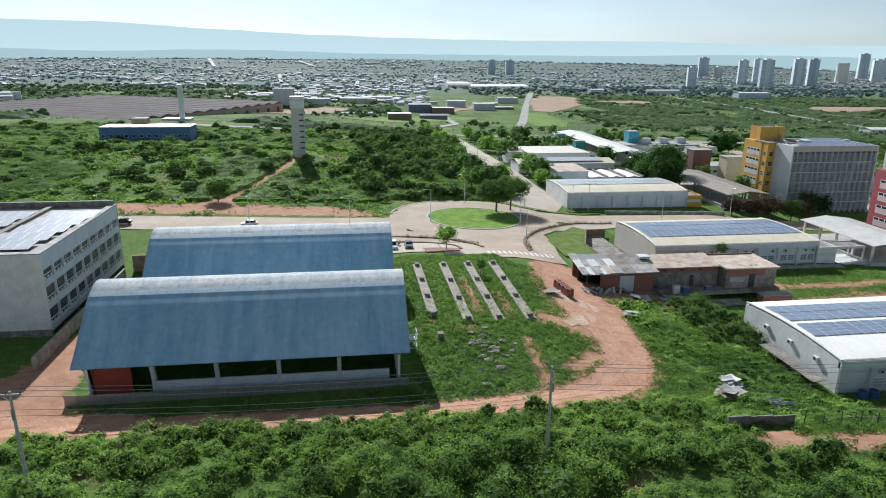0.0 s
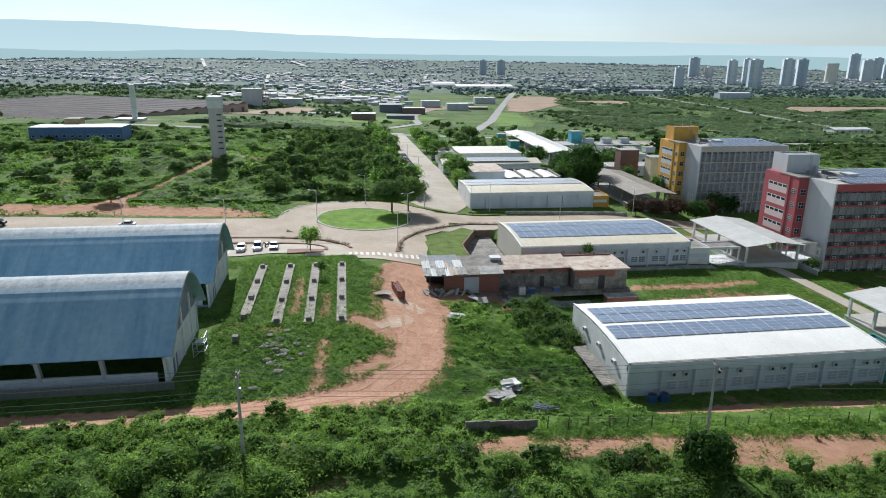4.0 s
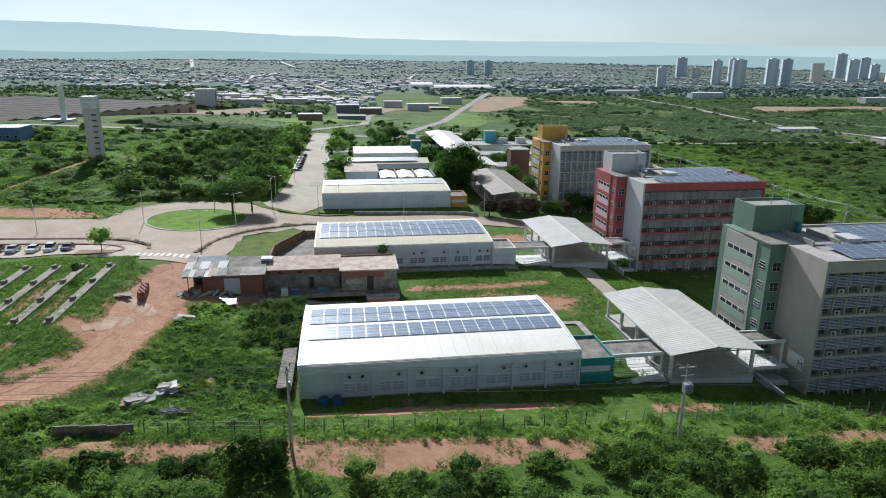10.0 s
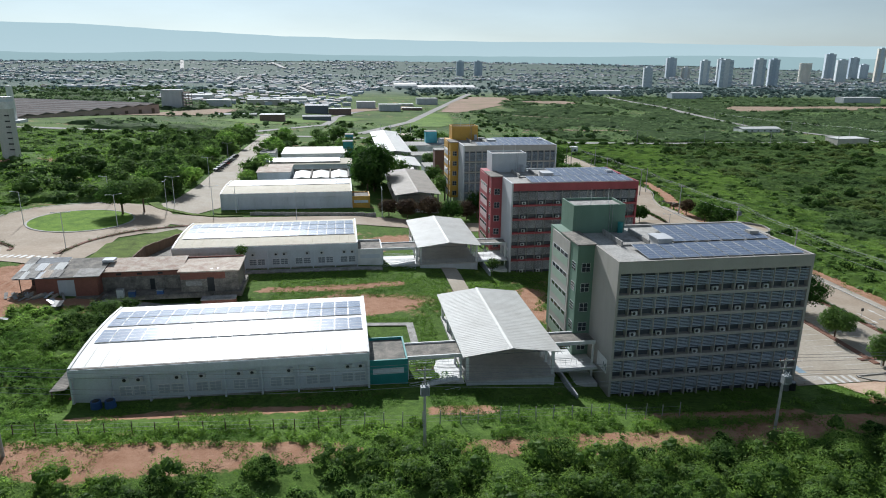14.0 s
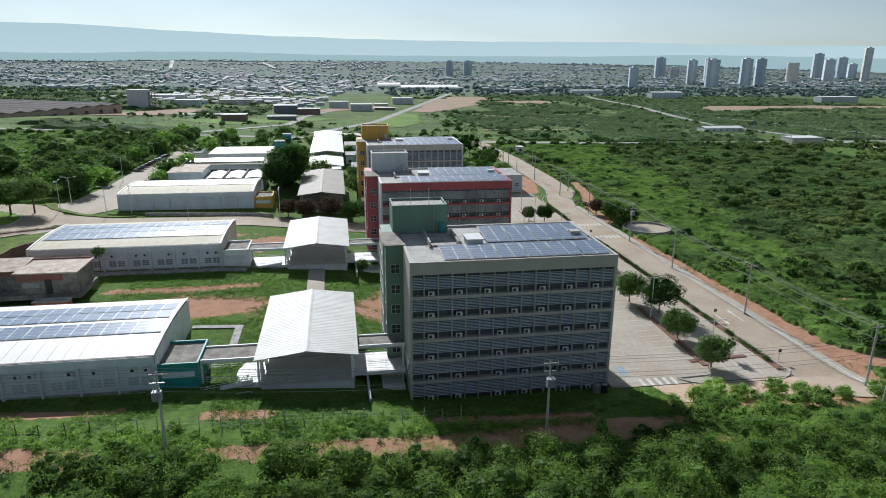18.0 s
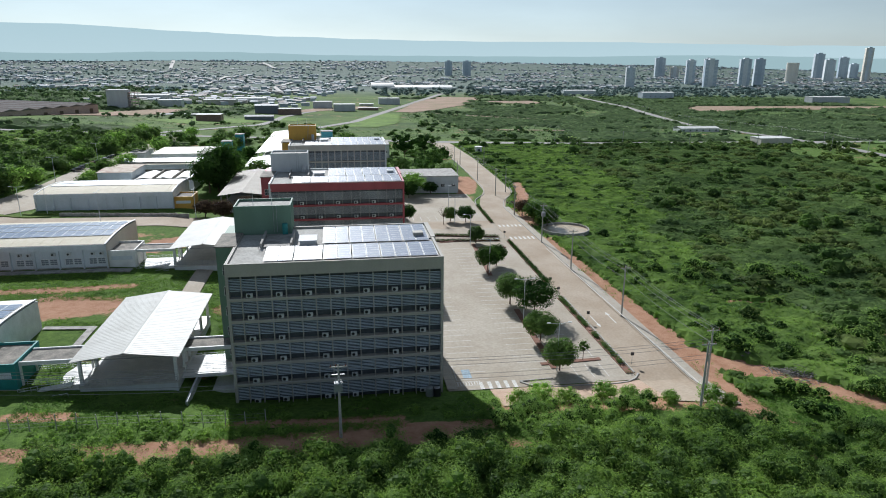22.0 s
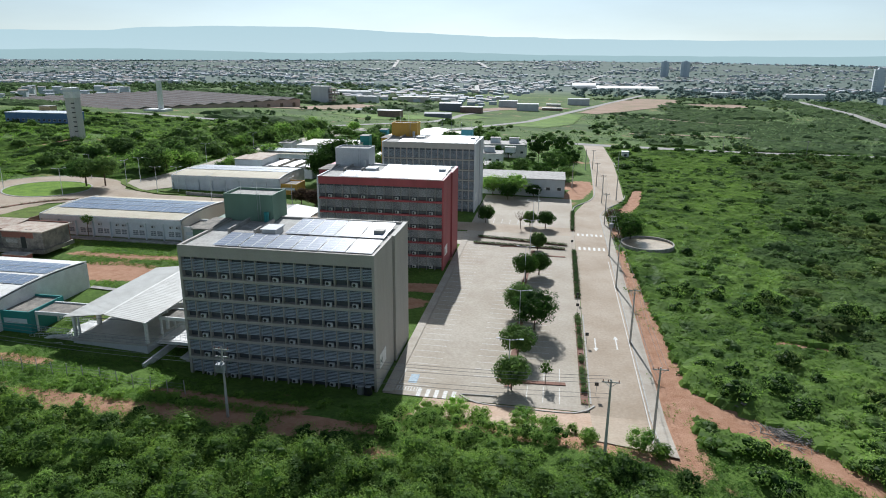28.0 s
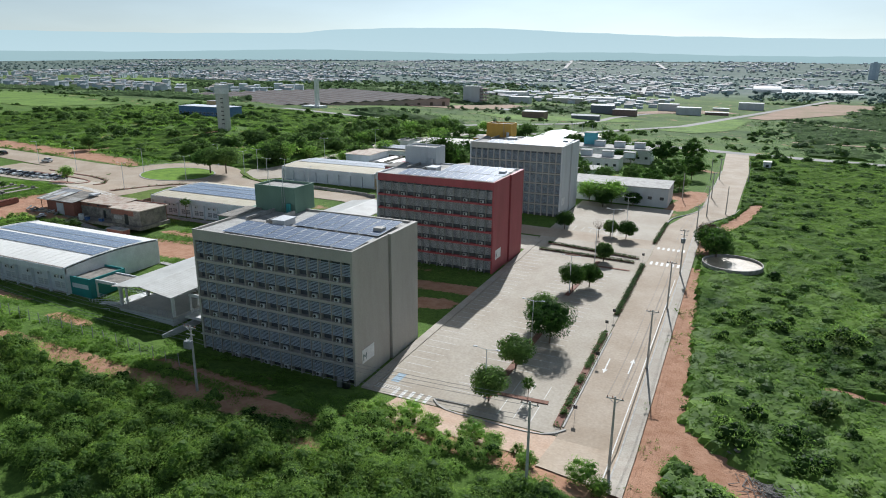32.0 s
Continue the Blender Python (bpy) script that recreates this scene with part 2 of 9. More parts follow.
ROOF_WHITE = mat("white_roof", (0.82, 0.80, 0.745), 0.5, 0.08, 0.2, 2.0, 0.03, second=(0.74, 0.72, 0.665), spec=0.3)
CREAM_WALL = mat("cream_gable", (0.60, 0.56, 0.48), 0.7, 0.12, 0.3, 5.0, 0.05, second=(0.53, 0.49, 0.42), streak=0.3)
# Both grey cell tones hold the pale sky reflection in their base colour.
PALE_CELLS = mat("pale_solar_cells", (0.30, 0.32, 0.36), 0.35, 0.15, 0.5, 3.0, 0.0, second=(0.25, 0.27, 0.31), spec=0.6)
REFLECT_CELLS = mat("sky_pale_solar_cells", (0.46, 0.48, 0.51), 0.4, 0.15, 0.5, 3.0, 0.0, second=(0.39, 0.41, 0.44), spec=0.6)
GREY_GLASS = mat("grey_glass", (0.085, 0.11, 0.13), 0.15, 0.2, 0.6, 4.0, 0.0)
OLD_SLAB = mat("rusty_slab", (0.56, 0.49, 0.40), 0.85, 0.3, 0.5, 5.0, 0.2, second=(0.36, 0.24, 0.18))
CANOPY_WHITE = mat("white_ribbed_sheet", (0.58, 0.575, 0.54), 0.55, 0.08, 0.3, 4.0, 0.03, second=(0.49, 0.48, 0.445), spec=0.2)
ROOF_CREAM = mat("cream_roof", (0.60, 0.545, 0.425), 0.75, 0.12, 0.25, 3.0, 0.05, second=(0.53, 0.47, 0.345), spec=0.3)
ROOF_METAL = mat("corrugated_roof", (0.70, 0.70, 0.68), 0.75, 0.15, 0.3, 4.0, 0.05, second=(0.56, 0.56, 0.53), spec=0.15)
BEIGE = mat("beige_wall", (0.42, 0.395, 0.355), 0.75, 0.12, 0.3, 6.0, 0.08, second=(0.365, 0.34, 0.30), streak=0.25)
GREEN_WALL = mat("green_wall", (0.155, 0.25, 0.185), 0.7, 0.16, 0.3, 6.0, 0.06, second=(0.125, 0.205, 0.15), streak=0.25)
LIGHT_GREEN = mat("light_green_wall", (0.33, 0.42, 0.33), 0.7, 0.12, 0.3, 6.0, 0.06)
GREY_WALL = mat("grey_wall", (0.56, 0.575, 0.59), 0.7, 0.12, 0.3, 6.0, 0.06, second=(0.48, 0.49, 0.50), streak=0.25)
RED_WALL = mat("red_wall", (0.36, 0.075, 0.085), 0.65, 0.15, 0.3, 6.0, 0.05, second=(0.29, 0.06, 0.066), streak=0.25)
PINK = mat("pink_panel", (0.62, 0.47, 0.46), 0.7, 0.1, 0.4, 6.0, 0.05)
YELLOW_WALL = mat("yellow_wall", (0.62, 0.36, 0.06), 0.65, 0.15, 0.3, 6.0, 0.05, second=(0.52, 0.28, 0.05), streak=0.25)
TEAL = mat("teal_wall", (0.03, 0.25, 0.24), 0.6, 0.15, 0.5, 5.0, 0.05)
LOUVRE = mat("louvre", (0.47, 0.53, 0.58), 0.5, 0.15, 0.6, 6.0, 0.0, second=(0.39, 0.45, 0.50))
LOUVRE_GREY = mat("louvre_grey", (0.56, 0.57, 0.56), 0.55, 0.15, 0.6, 6.0, 0.0)
# Near-black: real dark parts, and shade painted into rooms and openings.
DARK = mat("dark_opening", (0.025, 0.027, 0.03), 0.4, 0.2, 1.0, 6.0, 0.0)
PALE_PANE = mat("frosted_pane", (0.44, 0.48, 0.52), 0.3, 0.15, 0.8, 6.0, 0.0, second=(0.36, 0.40, 0.44))
GLASS = mat("dark_glass", (0.035, 0.045, 0.055), 0.12, 0.2, 0.5, 4.0, 0.0)
METAL = mat("grey_metal", (0.40, 0.41, 0.42), 0.4, 0.15, 1.0, 8.0, 0.0, metal=0.6)
PANEL = mat("solar_cells", (0.14, 0.18, 0.255), 0.42, 0.2, 0.6, 3.0, 0.0, second=(0.105, 0.14, 0.21), spec=0.25)
PANEL.node_tree.nodes["Principled BSDF"].inputs["Coat Weight"].default_value = 0.06
PANEL.node_tree.nodes["Principled BSDF"].inputs["Coat Roughness"].default_value = 0.06
LAB_CELLS = mat("blue_solar_cells", (0.20, 0.255, 0.345), 0.28, 0.2, 0.6, 3.0, 0.0, second=(0.155, 0.205, 0.295), spec=0.22)
FRAME_ALU = mat("aluminium", (0.66, 0.68, 0.70), 0.55, 0.1, 1.0, 6.0, 0.0, metal=0.3)
BLUE_ROOF = mat("blue_roof", (0.35, 0.51, 0.60), 0.5, 0.14, 0.16, 1.2, 0.04, second=(0.205, 0.365, 0.49), streak=(3.0, 0.5, 0.5), spec=0.5)
GREY_ROOF = mat("worn_grey_roof", (0.44, 0.46, 0.46), 0.75, 0.3, 0.35, 2.0, 0.06, second=(0.27, 0.32, 0.35), spec=0.25, streak=(1.8, 0.5, 0.5))
WORN_BLUE = mat("worn_blue_roof", (0.36, 0.46, 0.52), 0.65, 0.2, 0.6, 2.5, 0.05, second=(0.25, 0.37, 0.46), streak=(1.6, 0.3, 0.3), spec=0.3)
BRICK = mat("brick_wall", (0.30, 0.125, 0.09), 0.9, 0.3, 1.2, 7.0, 0.4, second=(0.25, 0.105, 0.075))
BARK = mat("bark", (0.16, 0.115, 0.075), 0.9, 0.35, 3.0, 12.0, 0.5)
POLE = mat("pole_concrete", (0.44, 0.43, 0.40), 0.8, 0.2, 1.2, 8.0, 0.1)
WIRE = mat("wire", (0.26, 0.26, 0.26), 0.5, 0.1, 1.0, 4.0, 0.0)
PAINT_LINE = mat("road_paint", (0.72, 0.71, 0.67), 0.7, 0.35, 2.5, 9.0, 0.0, second=(0.50, 0.47, 0.42))
BLUE_PAINT = mat("blue_road_paint", (0.27, 0.38, 0.46), 0.7, 0.3, 2.5, 9.0, 0.0)
FAR_ROAD = mat("far_asphalt", (0.33, 0.315, 0.29), 0.9, 0.15, 0.05, 0.8, 0.0, spec=0.2)
FAR_SOIL = mat("far_soil", (0.40, 0.275, 0.21), 0.95, 0.3, 0.03, 0.5, 0.0, second=(0.29, 0.235, 0.15), spec=0.1)
KERB = mat("kerb_stone", (0.46, 0.44, 0.40), 0.85, 0.3, 0.8, 5.0, 0.1)
RUSTY = mat("rusty_bed", (0.25, 0.12, 0.08), 0.9, 0.3, 0.9, 6.0, 0.3)
LEAF = leaf_mat("scrub_leaves", (0.07, 0.138, 0.032), (0.262, 0.388, 0.092), (0.27, 0.26, 0.10))
LEAF_FAR = leaf_mat("far_leaves", (0.062, 0.11, 0.042), (0.195, 0.285, 0.10), (0.19, 0.20, 0.09))
# Leaves of dark trees, and the shade painted on bush cores.
LEAF_DARK = leaf_mat("dark_leaf_and_core_shade", (0.022, 0.055, 0.014), (0.065, 0.125, 0.028))
LEAF_TREE = leaf_mat("tree_leaves", (0.045, 0.09, 0.027), (0.155, 0.245, 0.07))
LEAF_OLIVE = leaf_mat("olive_leaves", (0.048, 0.082, 0.028), (0.20, 0.26, 0.085), (0.19, 0.19, 0.09))
LEAF_LIGHT = leaf_mat("light_leaves", (0.105, 0.195, 0.048), (0.33, 0.48, 0.13))
LEAF_CREEP = leaf_mat("creeper_leaves", (0.08, 0.145, 0.045), (0.255, 0.38, 0.10))
LEAF_PALE = leaf_mat("pale_broad_leaves", (0.10, 0.19, 0.07), (0.26, 0.38, 0.17))
LEAF_GROVE = leaf_mat("grove_leaves", (0.05, 0.094, 0.03), (0.165, 0.252, 0.075))
LEAF_RED = leaf_mat("purple_leaves", (0.045, 0.03, 0.025), (0.10, 0.075, 0.045))
# Pale bluish greens: distance haze is mixed into the leaf colour.
LEAF_TOWN_HAZE = leaf_mat("hazy_town_leaves", (0.105, 0.148, 0.145), (0.165, 0.215, 0.20), clear=0.6)
LEAF_PLAIN = leaf_mat("plain_leaves", (0.085, 0.135, 0.068), (0.18, 0.25, 0.118), (0.19, 0.19, 0.11))
# Tower paints are lifted and blued to carry distance haze.
TOWER_GREY = mat("tower_grey", (0.60, 0.66, 0.71), 0.7, 0.15, 0.2, 2.0, 0.0)
TOWER_BLUE = mat("tower_blue", (0.44, 0.52, 0.60), 0.5, 0.15, 0.2, 2.0, 0.0)
TOWER_PALE = mat("tower_pale", (0.70, 0.73, 0.74), 0.7, 0.15, 0.2, 2.0, 0.0)
GRASS = leaf_mat("weeds", (0.068, 0.138, 0.031), (0.19, 0.305, 0.068), (0.30, 0.29, 0.12))


# ---- builders ----
class Geo:
    """Gathers boxes, tubes and sheets of one mesh."""

    def __init__(self):
        self.v, self.f = [], []

    def box(self, x0, x1, y0, y1, z0, z1):
        k = len(self.v)
        self.v += [(x0, y0, z0), (x1, y0, z0), (x1, y1, z0), (x0, y1, z0), (x0, y0, z1), (x1, y0, z1), (x1, y1, z1), (x0, y1, z1)]
        self.f += [tuple(k + i for i in q) for q in ((3, 2, 1, 0), (4, 5, 6, 7), (0, 1, 5, 4), (1, 2, 6, 5), (2, 3, 7, 6), (3, 0, 4, 7))]
        return self

    def prism(self, outline, axis, a, b):
        """A flat outline of (u, v) drawn out from a to b along axis 0 (u=y, v=z), 1 (u=x, v=z) or 2 (u=x, v=y)."""
        k, m = len(self.v), len(outline)
        put = {0: lambda u, v, w: (w, u, v), 1: lambda u, v, w: (u, w, v), 2: lambda u, v, w: (u, v, w)}[axis]
        self.v += [put(u, v, a) for u, v in outline] + [put(u, v, b) for u, v in outline]
        self.f += [tuple(range(k + m - 1, k - 1, -1)), tuple(range(k + m, k + 2 * m))]
        self.f += [(k + i, k + (i + 1) % m, k + m + (i + 1) % m, k + m + i) for i in range(m)]
        return self

    def tube(self, p, q, r0, r1=None, n=8):
        r1 = r0 if r1 is None else r1
        p, q = Vector(p), Vector(q)
        d = (q - p).normalized()
        u = d.orthogonal().normalized()
        w = d.cross(u)
        k = len(self.v)
        for c, r in ((p, r0), (q, r1)):
            self.v += [tuple(c + r * (math.cos(2 * math.pi * i / n) * u + math.sin(2 * math.pi * i / n) * w)) for i in range(n)]
        self.f += [(k + i, k + (i + 1) % n, k + n + (i + 1) % n, k + n + i) for i in range(n)]
        self.f += [tuple(range(k + n - 1, k - 1, -1)), tuple(range(k + n, k + 2 * n))]
        return self

    def quad(self, *p):
        k = len(self.v)
        self.v += [tuple(c) for c in p]
        self.f.append(tuple(range(k, k + len(p))))
        return self

    def sheet(self, rows):
        """Rows of points of one length, skinned."""
        k, m = len(self.v), len(rows[0])
        for r in rows:
            self.v += [tuple(c) for c in r]
        for j in range(len(rows) - 1):
            for i in range(m - 1):
                a = k + j * m + i
                self.f.append((a, a + 1, a + m + 1, a + m))
        return self

    def mesh(self, name, material):
        me = bpy.data.meshes.new(name)
        me.from_pydata(self.v, [], self.f)
        me.materials.append(material)
        bm = bmesh.new()
        bm.from_mesh(me)
        bmesh.ops.recalc_face_normals(bm, faces=bm.faces) if len(self.f) < 3000 else None
        bm.to_mesh(me)
        bm.free()
        me.update()
        return me


def part(name, geo, material, parent=None, label="", at=(0, 0, 0)):
    """One mesh as a part of its parent; geo may be a ready mesh."""
    me = geo if isinstance(geo, bpy.types.Mesh) else geo.mesh(name, material)
    ob = new(name, me)
    ob.location = at
    if parent is not None:
        ob.parent = parent
    if label:
        ob["label"] = label
    return ob


def thing(name, at, label, category, group="", kind="", turn=0.0):
    ob = new(name)
    ob.location, ob.rotation_euler = at, (0, 0, radians(turn))
    ob.empty_display_size = 0.5
    return tagged(ob, label, category, group, kind)


def setting(name, geo, material, label, category, at=(0, 0, 0)):
    return tagged(part(name, geo, material, None, "", at), label, category, "", "structure")


# ---- ground ----
# stations along y, each a profile of ground height along x
PROFILES = [
    (0, [(-400, 4), (-120, 3), (-40, 2.6), (18, 2.2), (68, 0.2), (113, -3), (159, -4.8), (207, -5.8), (226, -8.6), (400, -13)]),
    (58, [(-400, 4), (-120, 3), (-40, 2.6), (18, 2.2), (68, 0.2), (113, -3), (159, -4.8), (207, -5.8), (226, -9), (400, -13)]),
    (73, [(-400, 1), (-120, 0), (-45, -0.6), (8, -0.4), (20, 0.0), (36, -0.1), (50, -1.6), (64, -4.0), (70, -4.6), (108, -4.8), (126, -5.7), (135.5, -6.3), (141, -8.2), (150, -8.8), (220, -9.2), (400, -13)]),
    (92, [(-400, 1), (-120, 0), (-45, -0.6), (6, -0.4), (12, 0.8), (30, 0.8), (36, 0.1), (50, -1.7), (64, -4.0), (70, -4.6), (108, -4.8), (126, -5.7), (135.5, -6.3), (141, -8.2), (150, -8.8), (220, -9.2), (400, -13)]),
    (128, [(-400, 1), (-120, 0), (-45, -0.6), (6, -0.4), (12, 0.6), (30, 0.6), (36, 0.1), (46, -2.4), (64, -3.4), (70, -4.6), (108, -4.8), (126, -5.7), (135.5, -6.3), (141, -8.2), (150, -8.8), (220, -9.2), (400, -13)]),
    (150, [(-400, 2), (-120, 0.5), (-30, -1.0), (20, -1.9), (50, -2.8), (68, -4.7), (108, -4.9), (138, -8.2), (150, -8.8), (220, -9.2), (400, -13)]),
    (200, [(-400, 4), (-120, 1.5), (-30, -0.6), (20, -2.2), (50, -3.2), (68, -4.8), (110, -5.2), (140, -8.2), (220, -9.4), (400, -14)]),
    (265, [(-400, 6), (-120, 4), (-20, 3.4), (20, 0), (60, -4), (110, -6), (160, -8.6), (230, -9.8), (400, -15)]),
    (420, [(-400, 3), (-120, -1), (60, -8), (230, -13), (600, -20)]),
    (650, [(-600, -6), (-100, -9), (100, -20), (250, -23), (800, -26)]),
    (1400, [(-1500, -14), (0, -28), (400, -30), (2000, -45)]),
    (2100, [(-2000, -18), (0, -36), (1500, -52), (3000, -50)]),
    (2900, [(-3000, -4), (0, -40), (3000, -46)]),
    (4000, [(-4000, 8), (0, -4), (4000, -4)]),
    (5200, [(-5000, 34), (0, 27), (5000, 24)]),
]
def bisect_right(keys, x):
    k = 0
    while k < len(keys) and keys[k] <= x:
        k += 1
    return k


PROF_Y = [p[0] for p in PROFILES]
PROF_X = [[q[0] for q in p[1]] for p in PROFILES]


def along(i, x):
    row, keys = PROFILES[i][1], PROF_X[i]
    if x <= keys[0]:
        return row[0][1]
    if x >= keys[-1]:
        return row[-1][1]
    k = bisect_right(keys, x)
    (a, u), (b, v) = row[k - 1], row[k]
    return u + (v - u) * (x - a) / (b - a)


def ground_z(x, y):
    y = min(max(y, 0), 5200)
    i = max(1, min(bisect_right(PROF_Y, y), len(PROF_Y) - 1))
    u, v = along(i - 1, x), along(i, x)
    return u + (v - u) * (y - PROF_Y[i - 1]) / (PROF_Y[i] - PROF_Y[i - 1])


COURT = [(57.2, 134.0), (57.2, 149.5), (63.4, 166.0)]    # west edge of the sunken court


def court_edge(y):
    (x1, y1), (x2, y2) = COURT[1:]
    return x1 if y < y1 else x1 + (x2 - x1) * (y - y1) / (y2 - y1)


def sunk(x, y):
    """Depth of the court beside the pale building below its surroundings."""
    return 2.4 if 134 < y < 166 and court_edge(y) - 1.75 < x < 68.5 else 0.0


def spaced(*runs):
    out = []
    for a, b, s in runs:
        k = max(1, round((b - a) / s))
        out += [a + (b - a) * i / k for i in range(k)]
    return out + [runs[-1][1]]


GX = spaced((-5000, -1000, 250), (-1000, -200, 40), (-200, -70, 6), (-70, 240, 1.7), (240, 420, 5), (420, 1000, 30), (1000, 5000, 250))
GY = spaced((-400, 30, 30), (30, 132, 1.7), (132, 140, 4), (140, 280, 4), (280, 450, 10), (450, 1500, 40), (1500, 5200, 150))
SOIL_PATHS = [
    [(-95, 74, 10), (-44, 74, 11), (-25, 71, 4.6), (5, 70.2, 4.2), (22, 70.3, 4.8), (33, 73, 8), (39, 80, 8), (40, 90, 9), (40, 100, 12), (40.5, 112, 13), (42, 124, 7), (42, 132, 7)],
    [(-46, 76, 11), (-42, 82, 10), (-40.5, 90, 7), (-40.5, 98, 5)], [(-37.5, 78, 5), (-36.6, 72, 5)],
    [(44, 57.3, 3), (62, 56.8, 4), (76, 54.5, 6.5), (90, 55.3, 5), (104, 55.5, 2.6)],
    [(118, 55.8, 2), (131, 55, 3.2), (145, 54.8, 4.2), (168, 57, 5), (178, 58, 2)],
    [(70, 68.8, 1.6), (84, 69.4, 2.6), (96, 69, 2.0), (104, 68.6, 1.4)],
    [(116, 66.5, 1.6), (123, 66, 2.4)], [(146, 63, 3), (166, 62, 3)],
    [(76, 104, 3), (84, 107, 8), (96, 107.5, 10), (104, 108.5, 11), (112, 109, 9), (117, 109.5, 5)], [(141, 112, 6), (145, 120, 6)], [(88, 119, 2), (104, 118.5, 3), (116, 121, 2)],
    [(44, 110, 5), (52, 110.6, 5), (60, 111, 4), (67, 111.4, 3)],
    [(138, 108, 6), (146, 106, 7), (152, 107, 6), (172, 112, 5)], [(160, 121, 4), (174, 122, 5)], [(112.5, 148, 5), (113.5, 155, 7), (120, 159, 9), (126, 160, 6)],
    [(-95, 189, 11), (-64, 187, 10), (-30, 186, 11), (-6, 184, 9), (6, 181, 4)],
    [(-40, 192, 9), (-36, 200, 5), (-30, 214, 3), (-26, 232, 3.4), (-22, 246, 4), (-20, 256, 5)],
    [(218.6, 60, 4.5), (219.8, 84, 5.5), (219.6, 110, 4), (218.8, 140, 3), (218.6, 160, 2)],
    [(219, 84, 5), (225, 77, 7), (231, 72, 7), (236, 67.4, 6), (240, 62, 4)], [(219, 176, 3), (221, 200, 5), (228, 222, 6), (233, 250, 4)],
    [(31, 96, 5), (36, 90, 4)], [(34, 82, 4), (30, 79, 3)], [(25, 76, 1.6), (25.5, 88, 1.8)], [(20.6, 100, 1.4), (20.6, 116, 1.4)], [(25.6, 98, 1.2), (25.6, 108, 1.2)], [(36, 118, 3), (38, 126, 3)],
    [(182, 63.5, 4), (196, 62.8, 5), (216, 61.5, 5)], [(243, 106, 3), (250, 104, 3)], [(262, 86, 3), (270, 90, 2)], [(178, 236, 5), (206, 252, 9), (212, 262, 7)], [(207, 230, 7), (210.5, 244, 7), (213, 256, 6)], [(60, 104, 2), (56, 112, 3)],
]


def path_points(pts, step=2.0):
    out = []
    for (x0, y0, w0), (x1, y1, w1) in zip(pts, pts[1:]):
        k = max(1, int(math.hypot(x1 - x0, y1 - y0) / step))
        out += [(x0 + (x1 - x0) * i / k, y0 + (y1 - y0) * i / k, w0 + (w1 - w0) * i / k) for i in range(k)]
    out.append(pts[-1])
    for _ in range(3):
        out = [out[0]] + [tuple((a + 2 * b + c) / 4 for a, b, c in zip(*t)) for t in zip(out, out[1:], out[2:])] + [out[-1]]
    return out


g = Geo()
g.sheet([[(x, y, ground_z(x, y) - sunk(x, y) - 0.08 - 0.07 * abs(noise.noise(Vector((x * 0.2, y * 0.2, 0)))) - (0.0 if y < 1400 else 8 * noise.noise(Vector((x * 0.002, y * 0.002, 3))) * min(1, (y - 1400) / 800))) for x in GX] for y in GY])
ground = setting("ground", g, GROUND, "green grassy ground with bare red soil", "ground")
gv = np.array([v[:2] for v in g.v])
soil = np.zeros(len(gv))
for q in SOIL_PATHS:
    for x, y, w in path_points(q, 1.2):
        near = np.where((np.abs(gv[:, 0] - x) < w + 3) & (np.abs(gv[:, 1] - y) < w + 3))[0]
        d = np.hypot(gv[near, 0] - x, gv[near, 1] - y)
        soil[near] = np.maximum(soil[near], np.clip(1.0 - (d - w * 0.38) / (w * 0.3 + 0.8), 0, 1))
ground.data.attributes.new("soil", "FLOAT", "POINT").data.foreach_set("value", soil.astype(np.float32))

CLEAR = []      # (x0, x1, y0, y1) kept free of scrub
TRACKS = []     # (points, half width) kept free of scrub


def ribbon_geo(pts, dz, ragged=0.0, cross=5, smooth=True, high=0.0):
    """A strip laid over the ground along (x, y, width) points; high: a raised kerb with sides."""
    p = path_points(pts, 0.8 if ragged else 2.0) if smooth else pts
    rows = []
    for i, (x, y, w) in enumerate(p):
        a, b = p[max(0, i - 1)], p[min(len(p) - 1, i + 1)]
        dx, dy = b[0] - a[0], b[1] - a[1]
        s = math.hypot(dx, dy) or 1
        nx, ny = -dy / s, dx / s
        row = []
        for j in range(cross + 1):
            u = j / cross * 2 - 1
            e = ragged * (noise.noise(Vector((x * 0.35, y * 0.35, 9 * (u > 0)))) + 0.7 * noise.noise(Vector((x * 1.1, y * 1.1, 5 * (u > 0))))) if abs(u) == 1 else 0
            q = (x + nx * u * (w / 2 + e), y + ny * u * (w / 2 + e))
            row.append((*q, ground_z(*q) + dz + high))
        if high:
            row = [(*row[0][:2], row[0][2] - high - 0.2)] + row + [(*row[-1][:2], row[-1][2] - high - 0.2)]
        rows.append(row)
    return Geo().sheet(rows)


def ribbon(name, pts, dz, material, label, category, ragged=0.0, high=0.0, clear=True, cross=5):
    if clear:
        TRACKS.extend((q[0], q[1], q[2] / 2 + 0.5) for q in path_points(pts, 2.0))
    return setting(name, ribbon_geo(pts, dz, ragged, cross, True, high), material, label, category)


def plate(name, x0, x1, y0, y1, dz, material, label, category, clear=True):
    xs, ys = spaced((x0, x1, 2.5)), spaced((y0, y1, 2.5))
    if clear:
        CLEAR.append((x0 - 0.5, x1 + 0.5, y0 - 0.5, y1 + 0.5))
    return setting(name, Geo().sheet([[(x, y, ground_z(x, y) + dz) for x in xs] for y in ys]), material, label, category)


